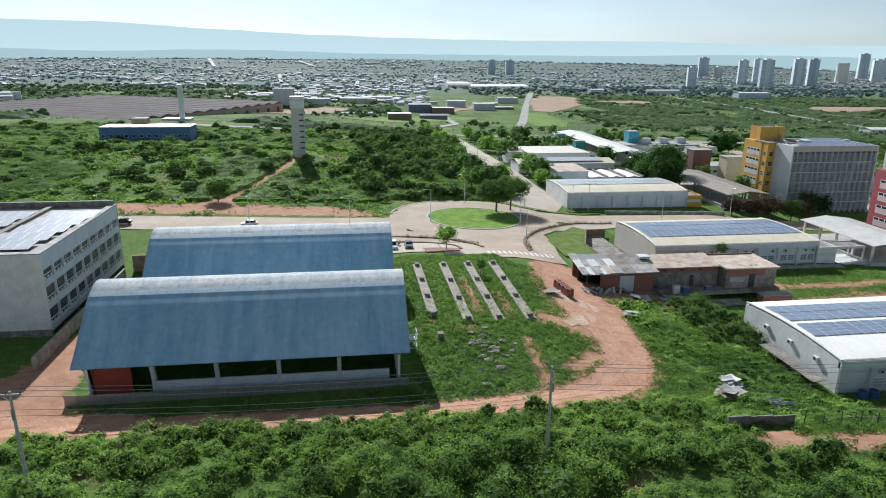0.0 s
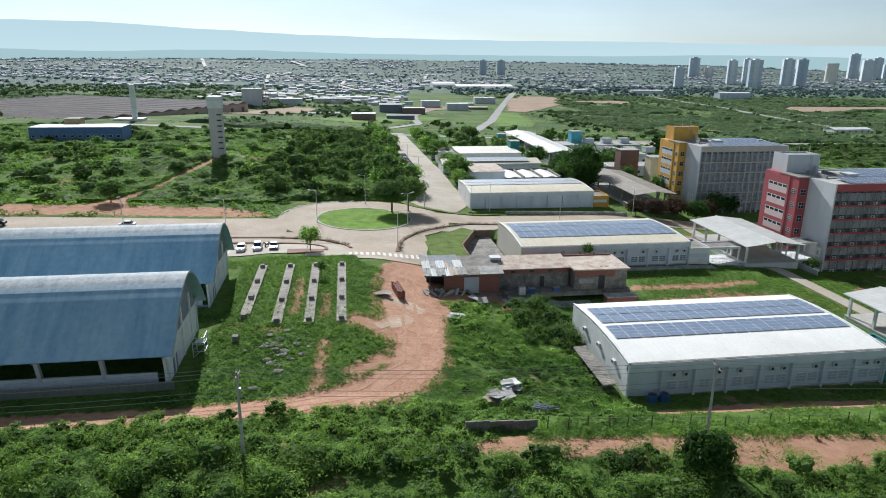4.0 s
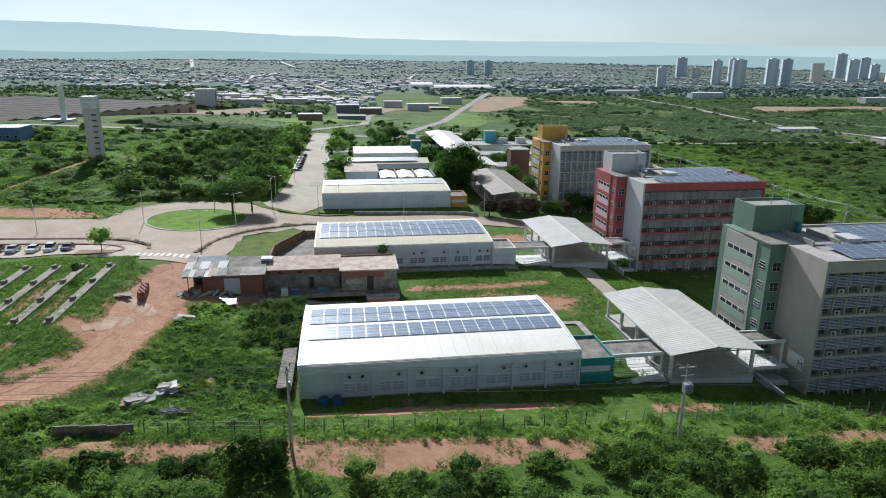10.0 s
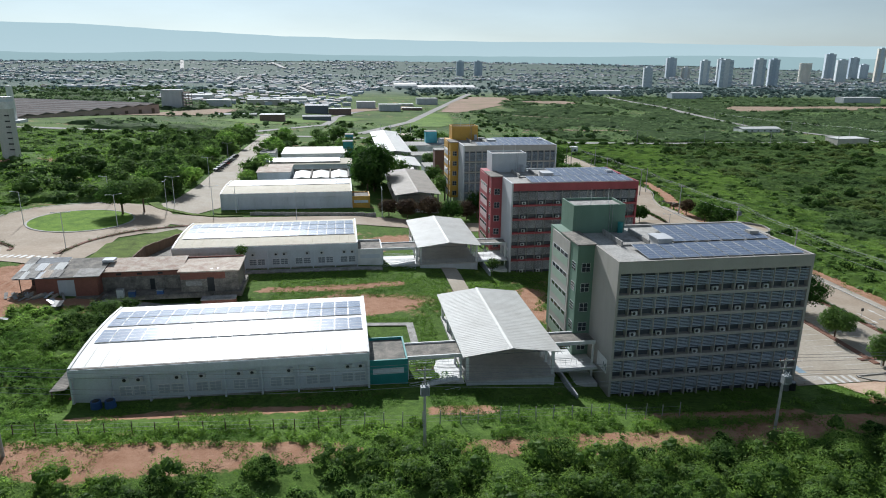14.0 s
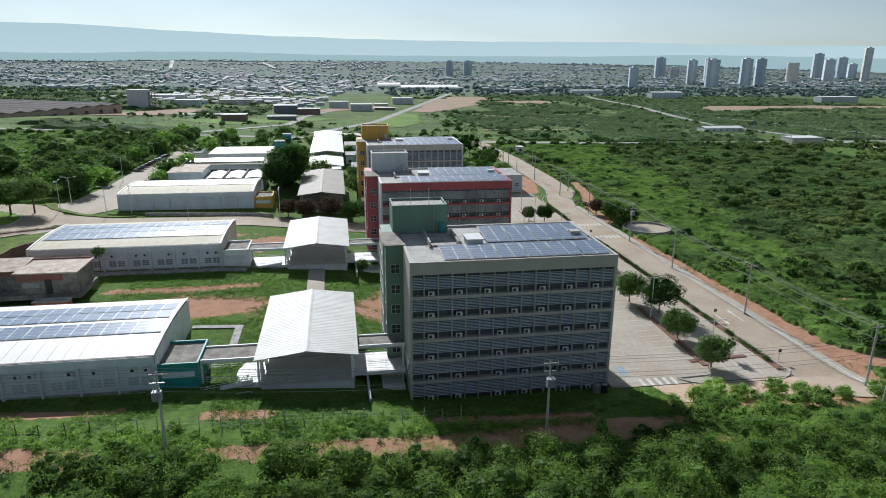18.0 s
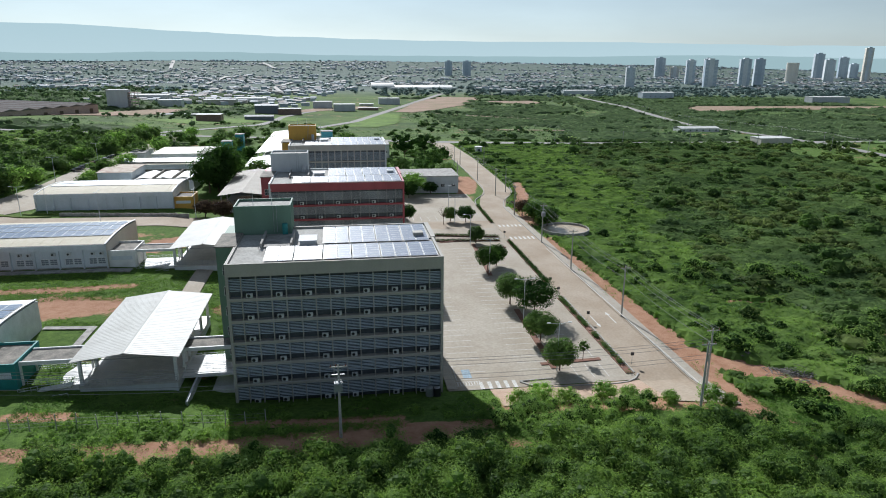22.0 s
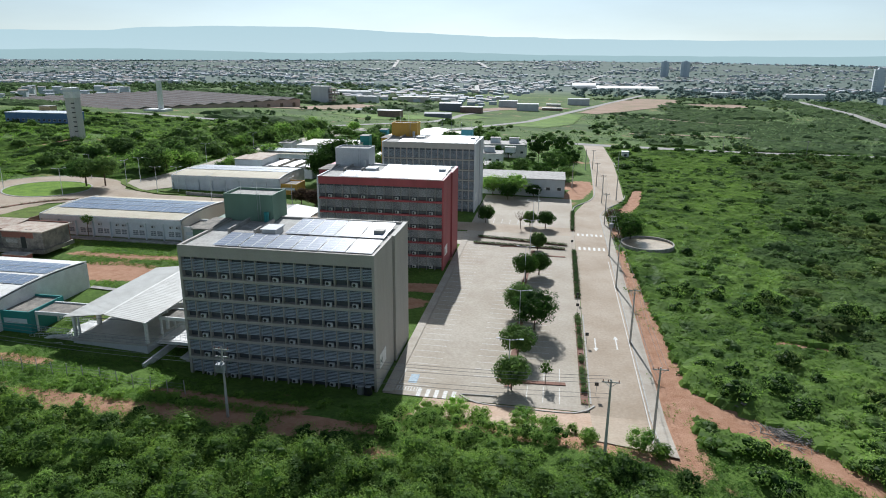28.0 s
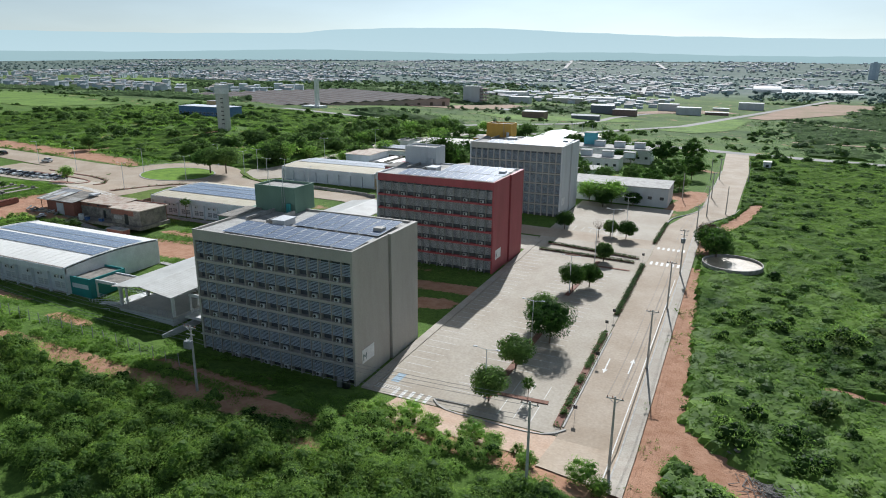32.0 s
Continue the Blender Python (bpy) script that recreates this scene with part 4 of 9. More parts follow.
def lab_block(at, front, annex, annex_label, label, panels, win=True, roof=ROOF_CREAM, gable=WHITE, cells=LAB_CELLS):
    """Long single-storey block with a gently arched white roof."""
    W, D, H, R = 40.2, 23.0, 5.45, 0.68
    b = thing("lab_block", at, label, "building", "arched-roof blocks")
    CLEAR.append((at[0] - 1, at[0] + W + 7, at[1] - 1, at[1] + D + 1))

    def arch(y):
        return R * (1 - ((y - D / 2) / (D / 2)) ** 2)
    out = [(0, -0.8)] + [(D * i / 16, H - 0.25 + arch(D * i / 16)) for i in range(17)] + [(D, -0.8)]
    part("end_wall", Geo().prism(out, 0, 0.0, 0.3), gable, b)
    part("end_wall", Geo().prism(out, 0, W - 0.3, W), gable, b)
    part("front_wall", Geo().box(0.3, W - 0.3, 0.35, 0.6, -0.8, H - 0.5), front, b)
    part("front_parapet", Geo().box(0.0, W, -0.25, 0.34, H - 1.15, H), front, b)
    part("gutter", Geo().box(0.1, W - 0.1, -0.1, 0.5, H, H + 0.06), OLD_CONCRETE, b, "dirty brown roof gutter")
    part("back_wall", Geo().box(0.3, W - 0.3, D - 0.3, D, -0.8, H), front, b)
    part("plinth", Geo().box(0.3, W - 0.3, 0.30, 0.348, -0.8, 0.25), CONCRETE, b)
    rows = [[(x, D * i / 24, H + 0.02 + arch(D * i / 24)) for x in (0.15, W - 0.15)] for i in range(25)]
    low = [[(x, y, z - 0.12) for x, y, z in r] for r in rows]
    part("roof", Geo().sheet(rows).sheet(low), roof, b, "gently arched pale metal roof")
    seam = Geo()
    for i in range(1, 20):
        x = W * i / 20
        seam.sheet([[(x - 0.03, D * j / 12, H + 0.03 + arch(D * j / 12)), (x, D * j / 12, H + 0.07 + arch(D * j / 12)), (x + 0.03, D * j / 12, H + 0.03 + arch(D * j / 12))] for j in range(13)])
    part("roof_seam", seam, roof, b)
    for x in (0.0, W - 0.3):
        edge = Geo().sheet([[(x - 0.02, D * j / 16, H + 0.0 + arch(D * j / 16)), (x - 0.02, D * j / 16, H + 0.16 + arch(D * j / 16)), (x + 0.32, D * j / 16, H + 0.16 + arch(D * j / 16)), (x + 0.32, D * j / 16, H + arch(D * j / 16))] for j in range(17)])
        part("roof_edge", edge, WHITE, b)
    col = Geo().box(-0.12, 0.12, -0.22, 0.36, -0.8, H - 1.15).mesh("column", front)
    for i in range(9):
        part("column", col, None, b, "", (0.15 + (W - 0.3) * i / 8, 0, 0))
    if win:
        wfm = Geo().box(-0.06, 1.56, 0.31, 0.346, 0.92, 2.36).mesh("window", WHITE)
        wg = Geo().box(0, 0.70, 0.298, 0.308, 0, 0.37).mesh("pane", PALE_PANE if gable is WHITE else mat("dim_pane", (0.20, 0.23, 0.26), 0.3, 0.15))
        for i in range(8):
            for k in range(2):
                if i == 0:
                    continue
                x = (i + 0.22 + 0.36 * k) * W / 8
                w = part("window", wfm, None, b, "", (x, 0, 0))
                for u in (0.02, 0.78):
                    for v in (0.98, 1.43, 1.88):
                        part("pane", wg, None, w, "", (u, 0, v))
                if (i * 2 + k) % 3 != 1:
                    copy_thing(AC, pose(at[0] + x + 0.9, at[1] + 0.34, at[2] + 3.1))
    else:
        for i in range(8):
            part("wall_panel", Geo().box(0.5 + i * W / 8, (i + 1) * W / 8 - 0.3, 0.30, 0.349, 0.6, H - 1.6), PALE_BLUE, b)
    for y in (4.5, 10.5, 16.5):
        copy_thing(AC, pose(at[0] - 0.02, at[1] + y, at[2] + 3.4, 0, 0, -90)) if gable is WHITE and win else None
    # annex
    ax0, ax1, ad, ah = W + 0.004, W + 5.6, 9.0, 3.7
    part("annex_wall", Geo().box(ax0, ax1, 0.8, 1.05, -0.8, ah).box(ax1 - 0.25, ax1, 1.05, ad, -0.8, ah).box(ax0, ax1 - 0.25, ad - 0.25, ad, -0.8, ah), annex, b, annex_label)
    part("annex_roof", Geo().box(ax0, ax1 - 0.25, 1.05, ad - 0.25, ah - 0.6, ah - 0.4), OLD_CONCRETE, b, "stained flat concrete roof")
    part("annex_sign", Geo().box(ax0 + 0.5, ax1 - 0.6, 0.77, 0.797, 1.5, 2.4), PALE_BLUE, b)
    # modules follow the arch
    w, d = 2.03, 1.08
    for y0, ny, x0, nx in panels:
        sl = math.degrees(math.atan2(arch(y0 + ny * d) - arch(y0), ny * d))
        solar_array((at[0] + x0, at[1] + y0, at[2] + H + 0.13 + arch(y0)), sl, nx, ny, w, d, "solar array on the arched pale roof", 0.02, "roof solar arrays", cells, 0.11)
    return b


def canopy(at, material, label, cols=WHITE, D=26.6, W=14.9):
    """Ribbed two-sided roof on white columns over a raised floor."""
    c = thing("canopy", at, label, "canopy", "courtyard canopies")
    CLEAR.append((at[0] - 1, at[0] + W + 1, at[1] - 1, at[1] + D + 1))
    E, R = 4.15, 0.95       # eave and ridge over the floor
    n = max(8, round(D / 0.62))
    for sgn, nm in ((0, "roof_slope"), (1, "roof_slope")):
        rows = []
        for i in range(4 * n + 1):
            y = D * (i // 4 + (0, 0.62, 0.72, 0.9)[i % 4]) / n
            up = 0.022 if i % 4 in (2, 3) else 0.0
            a, b = (0.0, W / 2) if sgn == 0 else (W / 2, W)
            za, zb = (E, E + R) if sgn == 0 else (E + R, E)
            rows.append([(a, y, za + up), (b, y, zb + up)])
        gg = Geo().sheet(rows)
        gg.sheet([[(x, y, z - 0.09) for x, y, z in r] for r in rows])
        part(nm, gg, material, c)
    part("ridge_cap", Geo().prism([(W / 2 - 0.4, E + R - 0.01), (W / 2, E + R + 0.09), (W / 2 + 0.4, E + R - 0.01)], 1, 0, D), material, c)
    part("fascia", Geo().box(0.0, 0.08, 0.0, D, E - 0.18, E - 0.02), cols, c)
    part("fascia", Geo().box(W - 0.08, W, 0.0, D, E - 0.18, E - 0.02), cols, c)
    for i in range(5):
        y = 1.2 + i * (D - 2.4) / 4
        tr = Geo().tube((0.9, y, E - 0.1), (W / 2, y, E + R - 0.2), 0.09, n=6).tube((W / 2, y, E + R - 0.2), (W - 0.9, y, E - 0.1), 0.09, n=6).tube((0.9, y, E - 0.35), (W - 0.9, y, E - 0.35), 0.07, n=6)
        part("truss", tr, METAL, c)
        for x in (0.9, W - 0.9):
            part("column", Geo().box(x - 0.2, x + 0.2, y - 0.25, y + 0.25, -0.1, E - 0.05), cols, c)
    part("floor_slab", Geo().box(0.6, W - 0.6, 0.5, D - 0.5, -0.25, 0.0), mat("canopy_floor", (0.50, 0.48, 0.44), 0.5, 0.15, 0.4, 4.0, 0.03, second=(0.40, 0.385, 0.36)), c, "grey polished concrete floor")
    part("base_wall", Geo().box(0.7, W - 0.7, 0.6, D - 0.6, -2.2, -0.25), GREY_WALL, c)
    rail = Geo()
    for z in (0.35, 0.7, 1.05):
        rail.tube((0.7, 0.6, z), (W - 0.7, 0.6, z), 0.03, n=5)
    for i in range(12):
        x = 0.7 + (W - 1.4) * i / 11
        rail.tube((x, 0.6, 0), (x, 0.6, 1.05), 0.03, n=5)
    part("railing", rail, METAL, c)
    return c


def hangar(at, label):
    """Sports hall under a barrel roof of blue sheet."""
    W, HALF, EV = 41.2, 10.8, 4.8
    h = thing("sports_hall", at, label, "sports hall", "barrel-roof halls")
    CLEAR.append((at[0] - 1, at[0] + W + 1.5, at[1] - HALF - 1, at[1] + HALF + 1))

    SHAPE = [(-10.7, 4.85), (-9.0, 5.95), (-6.7, 7.8), (-4.0, 10.0), (-2.1, 11.15), (-0.6, 11.75), (0.8, 12.05), (2.2, 12.0), (3.6, 11.5), (5.6, 10.2), (7.6, 8.2), (9.2, 6.2), (10.6, 4.4)]

    def prof(i, n, off=0.0):
        u = max(0.0, min(0.9999, i / n)) * (len(SHAPE) - 1)
        k = int(u)
        (a, b), (c, d) = SHAPE[k], SHAPE[k + 1]
        return (a + (c - a) * (u - k)) * (1 + off / 11), b + (d - b) * (u - k) + off
    n = 40
    blue, grey, worn = Geo(), Geo(), Geo()
    for gg, lo, hi in ((blue, 0, 13), (worn, 13, 15), (grey, 15, 24), (worn, 24, 25), (blue, 25, 40)):
        rows = [[(x, *prof(i, n)) for x in spaced((0, W, 2.06))] for i in range(lo, hi + 1)]
        gg.sheet(rows)
        gg.sheet([[(x, y, z - 0.1) for x, y, z in r] for r in rows])
    part("roof", blue, BLUE_ROOF, h, "faded blue metal barrel roof")
    part("roof_crown", grey, GREY_ROOF, h, "worn grey sheets along the crown")
    part("roof_shoulder", worn, WORN_BLUE, h, "patchy worn blue sheets below the crown")
    for o in h.children:
        o.data.polygons.foreach_set("use_smooth", [True] * len(o.data.polygons))
    lip = Geo()
    for i in (13, 25):
        lip.sheet([[(x, *prof(i, n, q)) for x in (0.0, W)] for q in (0.03, 0.0)])
    part("sheet_lip", lip, METAL, h, "raised edge of the crown sheets")
    for x in (0.0, W):
        rows = [[(x - 0.06, y, z + 0.05), (x + 0.06, y, z + 0.05), (x + 0.06, y, z - 0.3)] for y, z in (prof(i, n) for i in range(n + 1))]
        part("roof_edge", Geo().sheet(rows), GREY_ROOF, h)
    for k in range(6):
        x = 1.2 + (W - 2.6) * k / 5
        pts = [(x, *prof(i, 16, -0.45)) for i in range(17)]
        gg = Geo()
        for p, q in zip(pts, pts[1:]):
            gg.tube(p, q, 0.13, n=5)
        part("roof_truss", gg, METAL, h)
        for s in (-1, 1):
            part("column", Geo().prism([(s * 8.1 - 0.3, -1.0), (s * 8.1 + 0.3, -1.0), (s * 9.5 + 0.3, EV + 0.6), (s * 9.5 - 0.3, EV + 0.6)], 0, x - 0.25, x + 0.25), GREY_WALL, h)
    for s in (-1, 1):
        part("side_wall", Geo().box(8.6, W - 2.6, s * 8.75 - 0.12, s * 8.75 + 0.12, -1.0, 1.75), PALE_BLUE, h, "pale blue low side wall")
        part("base_strip", Geo().box(1.0, W - 1.6, s * 9.05 - 0.1, s * 9.05 + 0.07, -1.0, 0.35), mat("slat_blue", (0.27, 0.36, 0.43), 0.6, 0.2, 0.4, 3.0, 0.1, streak=6.0), h, "blue-grey sheet along the wall's foot")
    part("red_panel", Geo().box(1.6, 6.2, -8.7, -8.55, 0.2, 4.6), mat("red_board", (0.35, 0.05, 0.03), 0.7, 0.2, 0.8, 5.0, 0.1), h, "dark red painted panel")
    # gables
    for x, s in ((1.2, -1), (W - 1.5, 1)):
        out = [(-9.6, -1.0), (9.6, -1.0), (9.6, 4.4), (-9.6, 4.4)]
        part("gable_wall", Geo().prism(out, 0, x, x + 0.25), WHITE, h)
        lat = [(-8.6, 4.6)] + [(prof(i, 20, -0.5)[0], prof(i, 20, -0.5)[1]) for i in range(3, 19)] + [(8.6, 4.6)]
        part("gable_lattice", Geo().prism(lat, 0, x + 0.06, x + 0.16), mat("lattice_grey", (0.26, 0.29, 0.32), 0.8, 0.3, 2.0, 14.0, 0.4), h, "grey lattice block infill")
        for y in (-5.2, 0.0, 5.2):
            part("gable_column", Geo().box(x - 0.1, x + 0.35, y - 0.25, y + 0.25, -1.0, 11.2 if y == 0 else 7.6), WHITE, h)
        part("gable_beam", Geo().box(x - 0.08, x + 0.33, -9.6, 9.6, 4.45, 4.8), WHITE, h)
    part("gable_door", Geo().box(W - 1.24, W - 1.2, -6.2, -4.0, -0.9, 2.4), mat("door_grey", (0.22, 0.26, 0.30), 0.6, 0.2, 1.0, 6.0, 0.05), h, "grey open metal door")
    part("floor_slab", Geo().box(0.4, W - 0.6, -9.8, 9.8, -1.2, -0.35), OLD_CONCRETE, h)
    return h


tower_block((143.5, 73.7, -8.9), BEIGE, BEIGE, GREEN_WALL, None, GREEN_WALL, LOUVRE, "beige six-storey block with grey louvres and green stair tower", "M")
tower_block((143.5, 134.8, -8.9), GREY_WALL, RED_WALL, RED_WALL, RED_WALL, GREY_WALL, LOUVRE_GREY, "dark red six-storey block with grey louvres", "K", RED_WALL)
tower_block((143.5, 196.6, -8.2), GREY_WALL, BEIGE, YELLOW_WALL, YELLOW_WALL, YELLOW_WALL, LOUVRE, "pale grey six-storey block with yellow stair tower", "I", full=True)
lab_block((67.4, 75.2, -4.85), PALE_BLUE, TEAL, "teal painted annex wall", "long pale building with arched white solar roof, teal annex", [(7.1, 4, 1.1, 18), (12.8, 3, 1.1, 18), (16.4, 3, 1.1, 18)], roof=ROOF_WHITE)
lab_block((67.4, 133.2, -4.85), PALE_BLUE, WHITE, "white annex wall", "long pale building with arched white solar roof, white annex", [(5.7, 4, 1.1, 18), (10.4, 4, 1.1, 18), (15.2, 4, 1.1, 18)], gable=CREAM_WALL)
lab_block((67.4, 195.0, -5.3), PALE_BLUE, YELLOW_WALL, "orange annex wall", "long white hall with arched solar roof, orange annex", [(9.4, 4, 1.2, 18), (14.2, 4, 1.2, 18), (18.6, 3, 1.2, 18)], False, cells=REFLECT_CELLS)
canopy((121.1, 74.4, -4.85), CANOPY_WHITE, "pale ribbed metal canopy on white columns")
canopy((121.1, 132.0, -4.85), CANOPY_WHITE, "pale ribbed metal canopy beside the red block")
hangar((-34.2, 88.2, -0.5), "barrel-roofed hall of faded blue sheet beside the dirt track")
hangar((-34.2, 116.4, -0.5), "barrel-roofed hall of faded blue sheet with white gable")


# ---- things of the campus ----
def on_ground(x, y, dz=0.0):
    return (x, y, ground_z(x, y) + dz)


# three-storey block behind the halls
def school_block():
    X0, X1, Y0, Y1, Z, H = -84, -45.8, 100.3, 134.5, -1.2, 13.6
    s = thing("school_block", (X1, Y0, Z), "white three-storey block with dark window rows and solar roof", "building")
    CLEAR.append((X0, X1 + 1, Y0 - 1, Y1 + 1))
    w, d = X1 - X0, Y1 - Y0
    part("body", Geo().box(-w, -0.5, 0.2, d - 0.2, -0.5, H - 0.6), DARK, s, "dark rooms behind the windows")
    part("end_wall", Geo().box(-w, 0, 0, 0.2, 1.6, H), WHITE, s, "plain white end wall")
    part("end_base", Geo().box(-w, 0, 0.004, 0.196, -1.0, 1.6), OLD_CONCRETE, s, "dark weathered base")
    part("end_wall", Geo().box(-w, 0, d - 0.2, d, -1.0, H), OLD_CONCRETE, s)
    part("parapet", Geo().box(-0.25, 0, 0.2, d - 0.2, H - 2.6, H), PALE_BLUE, s)
    for f in range(3):
        z = 1.2 + f * 3.5
        part("floor_band", Geo().box(-0.3, 0.0, 0.2, d - 0.2, z + 0.1, z + 1.2), PALE_BLUE, s)
        n = 9
        for i in range(n):
            y0 = 0.3 + i * (d - 0.6) / n
            y1 = 0.3 + (i + 1) * (d - 0.6) / n - 0.5
            wd = part("window", Geo().box(-0.42, -0.36, y0, y1 + 0.2, z + 1.2, z + 3.45), GREY_GLASS, s, "recessed dark glass bay")
            part("rail", Geo().box(-0.2, -0.1, y0, y1 + 0.3, z + 1.85, z + 1.97), WHITE, wd)
            for k in range(3):
                y = y0 + (y1 - y0) * (k + 0.5) / 3
                part("baluster", Geo().box(-0.2, -0.1, y - 0.35, y + 0.2, z + 1.2, z + 1.6), WHITE, wd)
            part("pier", Geo().box(-0.40, 0.02, y1 + 0.2, y1 + 0.42, z + 1.2, z + 3.6), WHITE, s)
    part("roof", Geo().box(-w, -0.3, 0.2, d - 0.2, H - 0.5, H - 0.3), CONCRETE, s)
    part("roof_edge", Geo().box(-w, 0.05, -0.05, 1.2, H - 0.02, H + 0.12).box(-1.2, 0.05, 1.2, d, H - 0.02, H + 0.12), CONCRETE, s)
    part("roof_gutter", Geo().box(-12.0, -11.0, 1.2, d, H - 0.28, H + 0.2), OLD_CONCRETE, s)
    for k in range(5):
        for x in (X1 - 11.0, X1 - 22.5):
            solar_array((x + 0.6 * k, Y0 + 2.6 + k * 5.0, Z + H + 0.1), 4, 4, 4, 2.05, 1.08, "solar array with pale reflection in its colour on the flat roof", cells=PALE_CELLS)
    part("back_parapet", Geo().box(-w, -0.3, d - 0.9, d - 0.2, H - 0.3, H + 0.9), OLD_CONCRETE, s)
    for y in (6.5, 20.0):
        part("light_arm", Geo().tube((0, y, 2.3), (2.6, y - 0.4, 2.6), 0.06, n=6), METAL, s)
    # yard wall
    rw = thing("yard_wall", (0, 0, 0), "plastered beige yard wall beside the white block", "wall")
    part("wall_panel", Geo().box(-43.5, -43.2, 88, 127, -2, 1.4), CONCRETE, rw)
    part("wall_panel", Geo().box(-43.2, -36.5, 131.5, 131.8, -2, 2.6), PALE_SOIL, rw)
    part("wall_panel", Geo().box(-37.5, -37.2, 111, 131.4, -2, 1.8), PALE_SOIL, rw)


school_block()

# corrugated screen in front of the hall
fs = thing("sheet_fence", (-35.5, 77.6, -0.5), "low corrugated metal fence before the hall", "fence")
rows = [[(0.35 * i, 0.05 * (i % 2), z) for z in (-0.3, 1.25)] for i in range(122)]
part("sheet", Geo().sheet(rows).sheet([[(x, y + 0.03, z) for x, y, z in r] for r in rows]), METAL, fs)
for i in range(15):
    part("post", Geo().box(3.0 * i - 0.05, 3.0 * i + 0.05, 0.08, 0.18, -0.4, 1.35), OLD_CONCRETE, fs)
sc = thing("scaffold", (7.3, 86.6, -0.4), "small grey scaffold against the hall's gable", "scaffold")
for k, (x, y) in enumerate(((0, 0), (1.6, 0), (0, 2.4), (1.6, 2.4))):
    part("pole", Geo().tube((x, y, 0), (x, y, 3.2), 0.05, n=6), FRAME_ALU, sc)
for z in (1.0, 2.1, 3.1):
    part("brace", Geo().tube((0, 0, z), (1.6, 0, z), 0.04, n=5).tube((1.6, 0, z), (1.6, 2.4, z), 0.04, n=5).tube((0, 0, z - 0.9), (1.6, 2.4, z), 0.03, n=5), FRAME_ALU, sc)
part("board", Geo().box(0.2, 1.4, 0.4, 1.6, 2.1, 2.16), PALE_BLUE, sc)

# foundation strips with stub columns
for k, x in enumerate((12.7, 18.0, 23.0, 28.1)):
    y0 = 99.6 if k == 0 else 94.8
    st = thing("foundation_strip", (x, y0, 0.98), "weathered concrete foundation strip with four stubs", "foundation", "foundation strips")
    L = 125.2 - y0
    part("strip", Geo().box(-0.8, 0.8, 0, L, -1.2, 0.0), mat("strip_concrete", (0.36, 0.32, 0.27), 0.9, 0.4, 0.5, 4.0, 0.3, second=(0.22, 0.19, 0.16)), st)
    for i in range(5 if k == 0 else 4):
        y = L - 1.2 - i * (L - 2.2) / 3 if k else L - 1.2 - i * 8.6
        part("stub", Geo().box(-0.42, 0.42, y - 0.45, y + 0.45, 0.004 if y > -0.5 else -0.9, 0.55), OLD_CONCRETE, st, "dark square concrete stub")

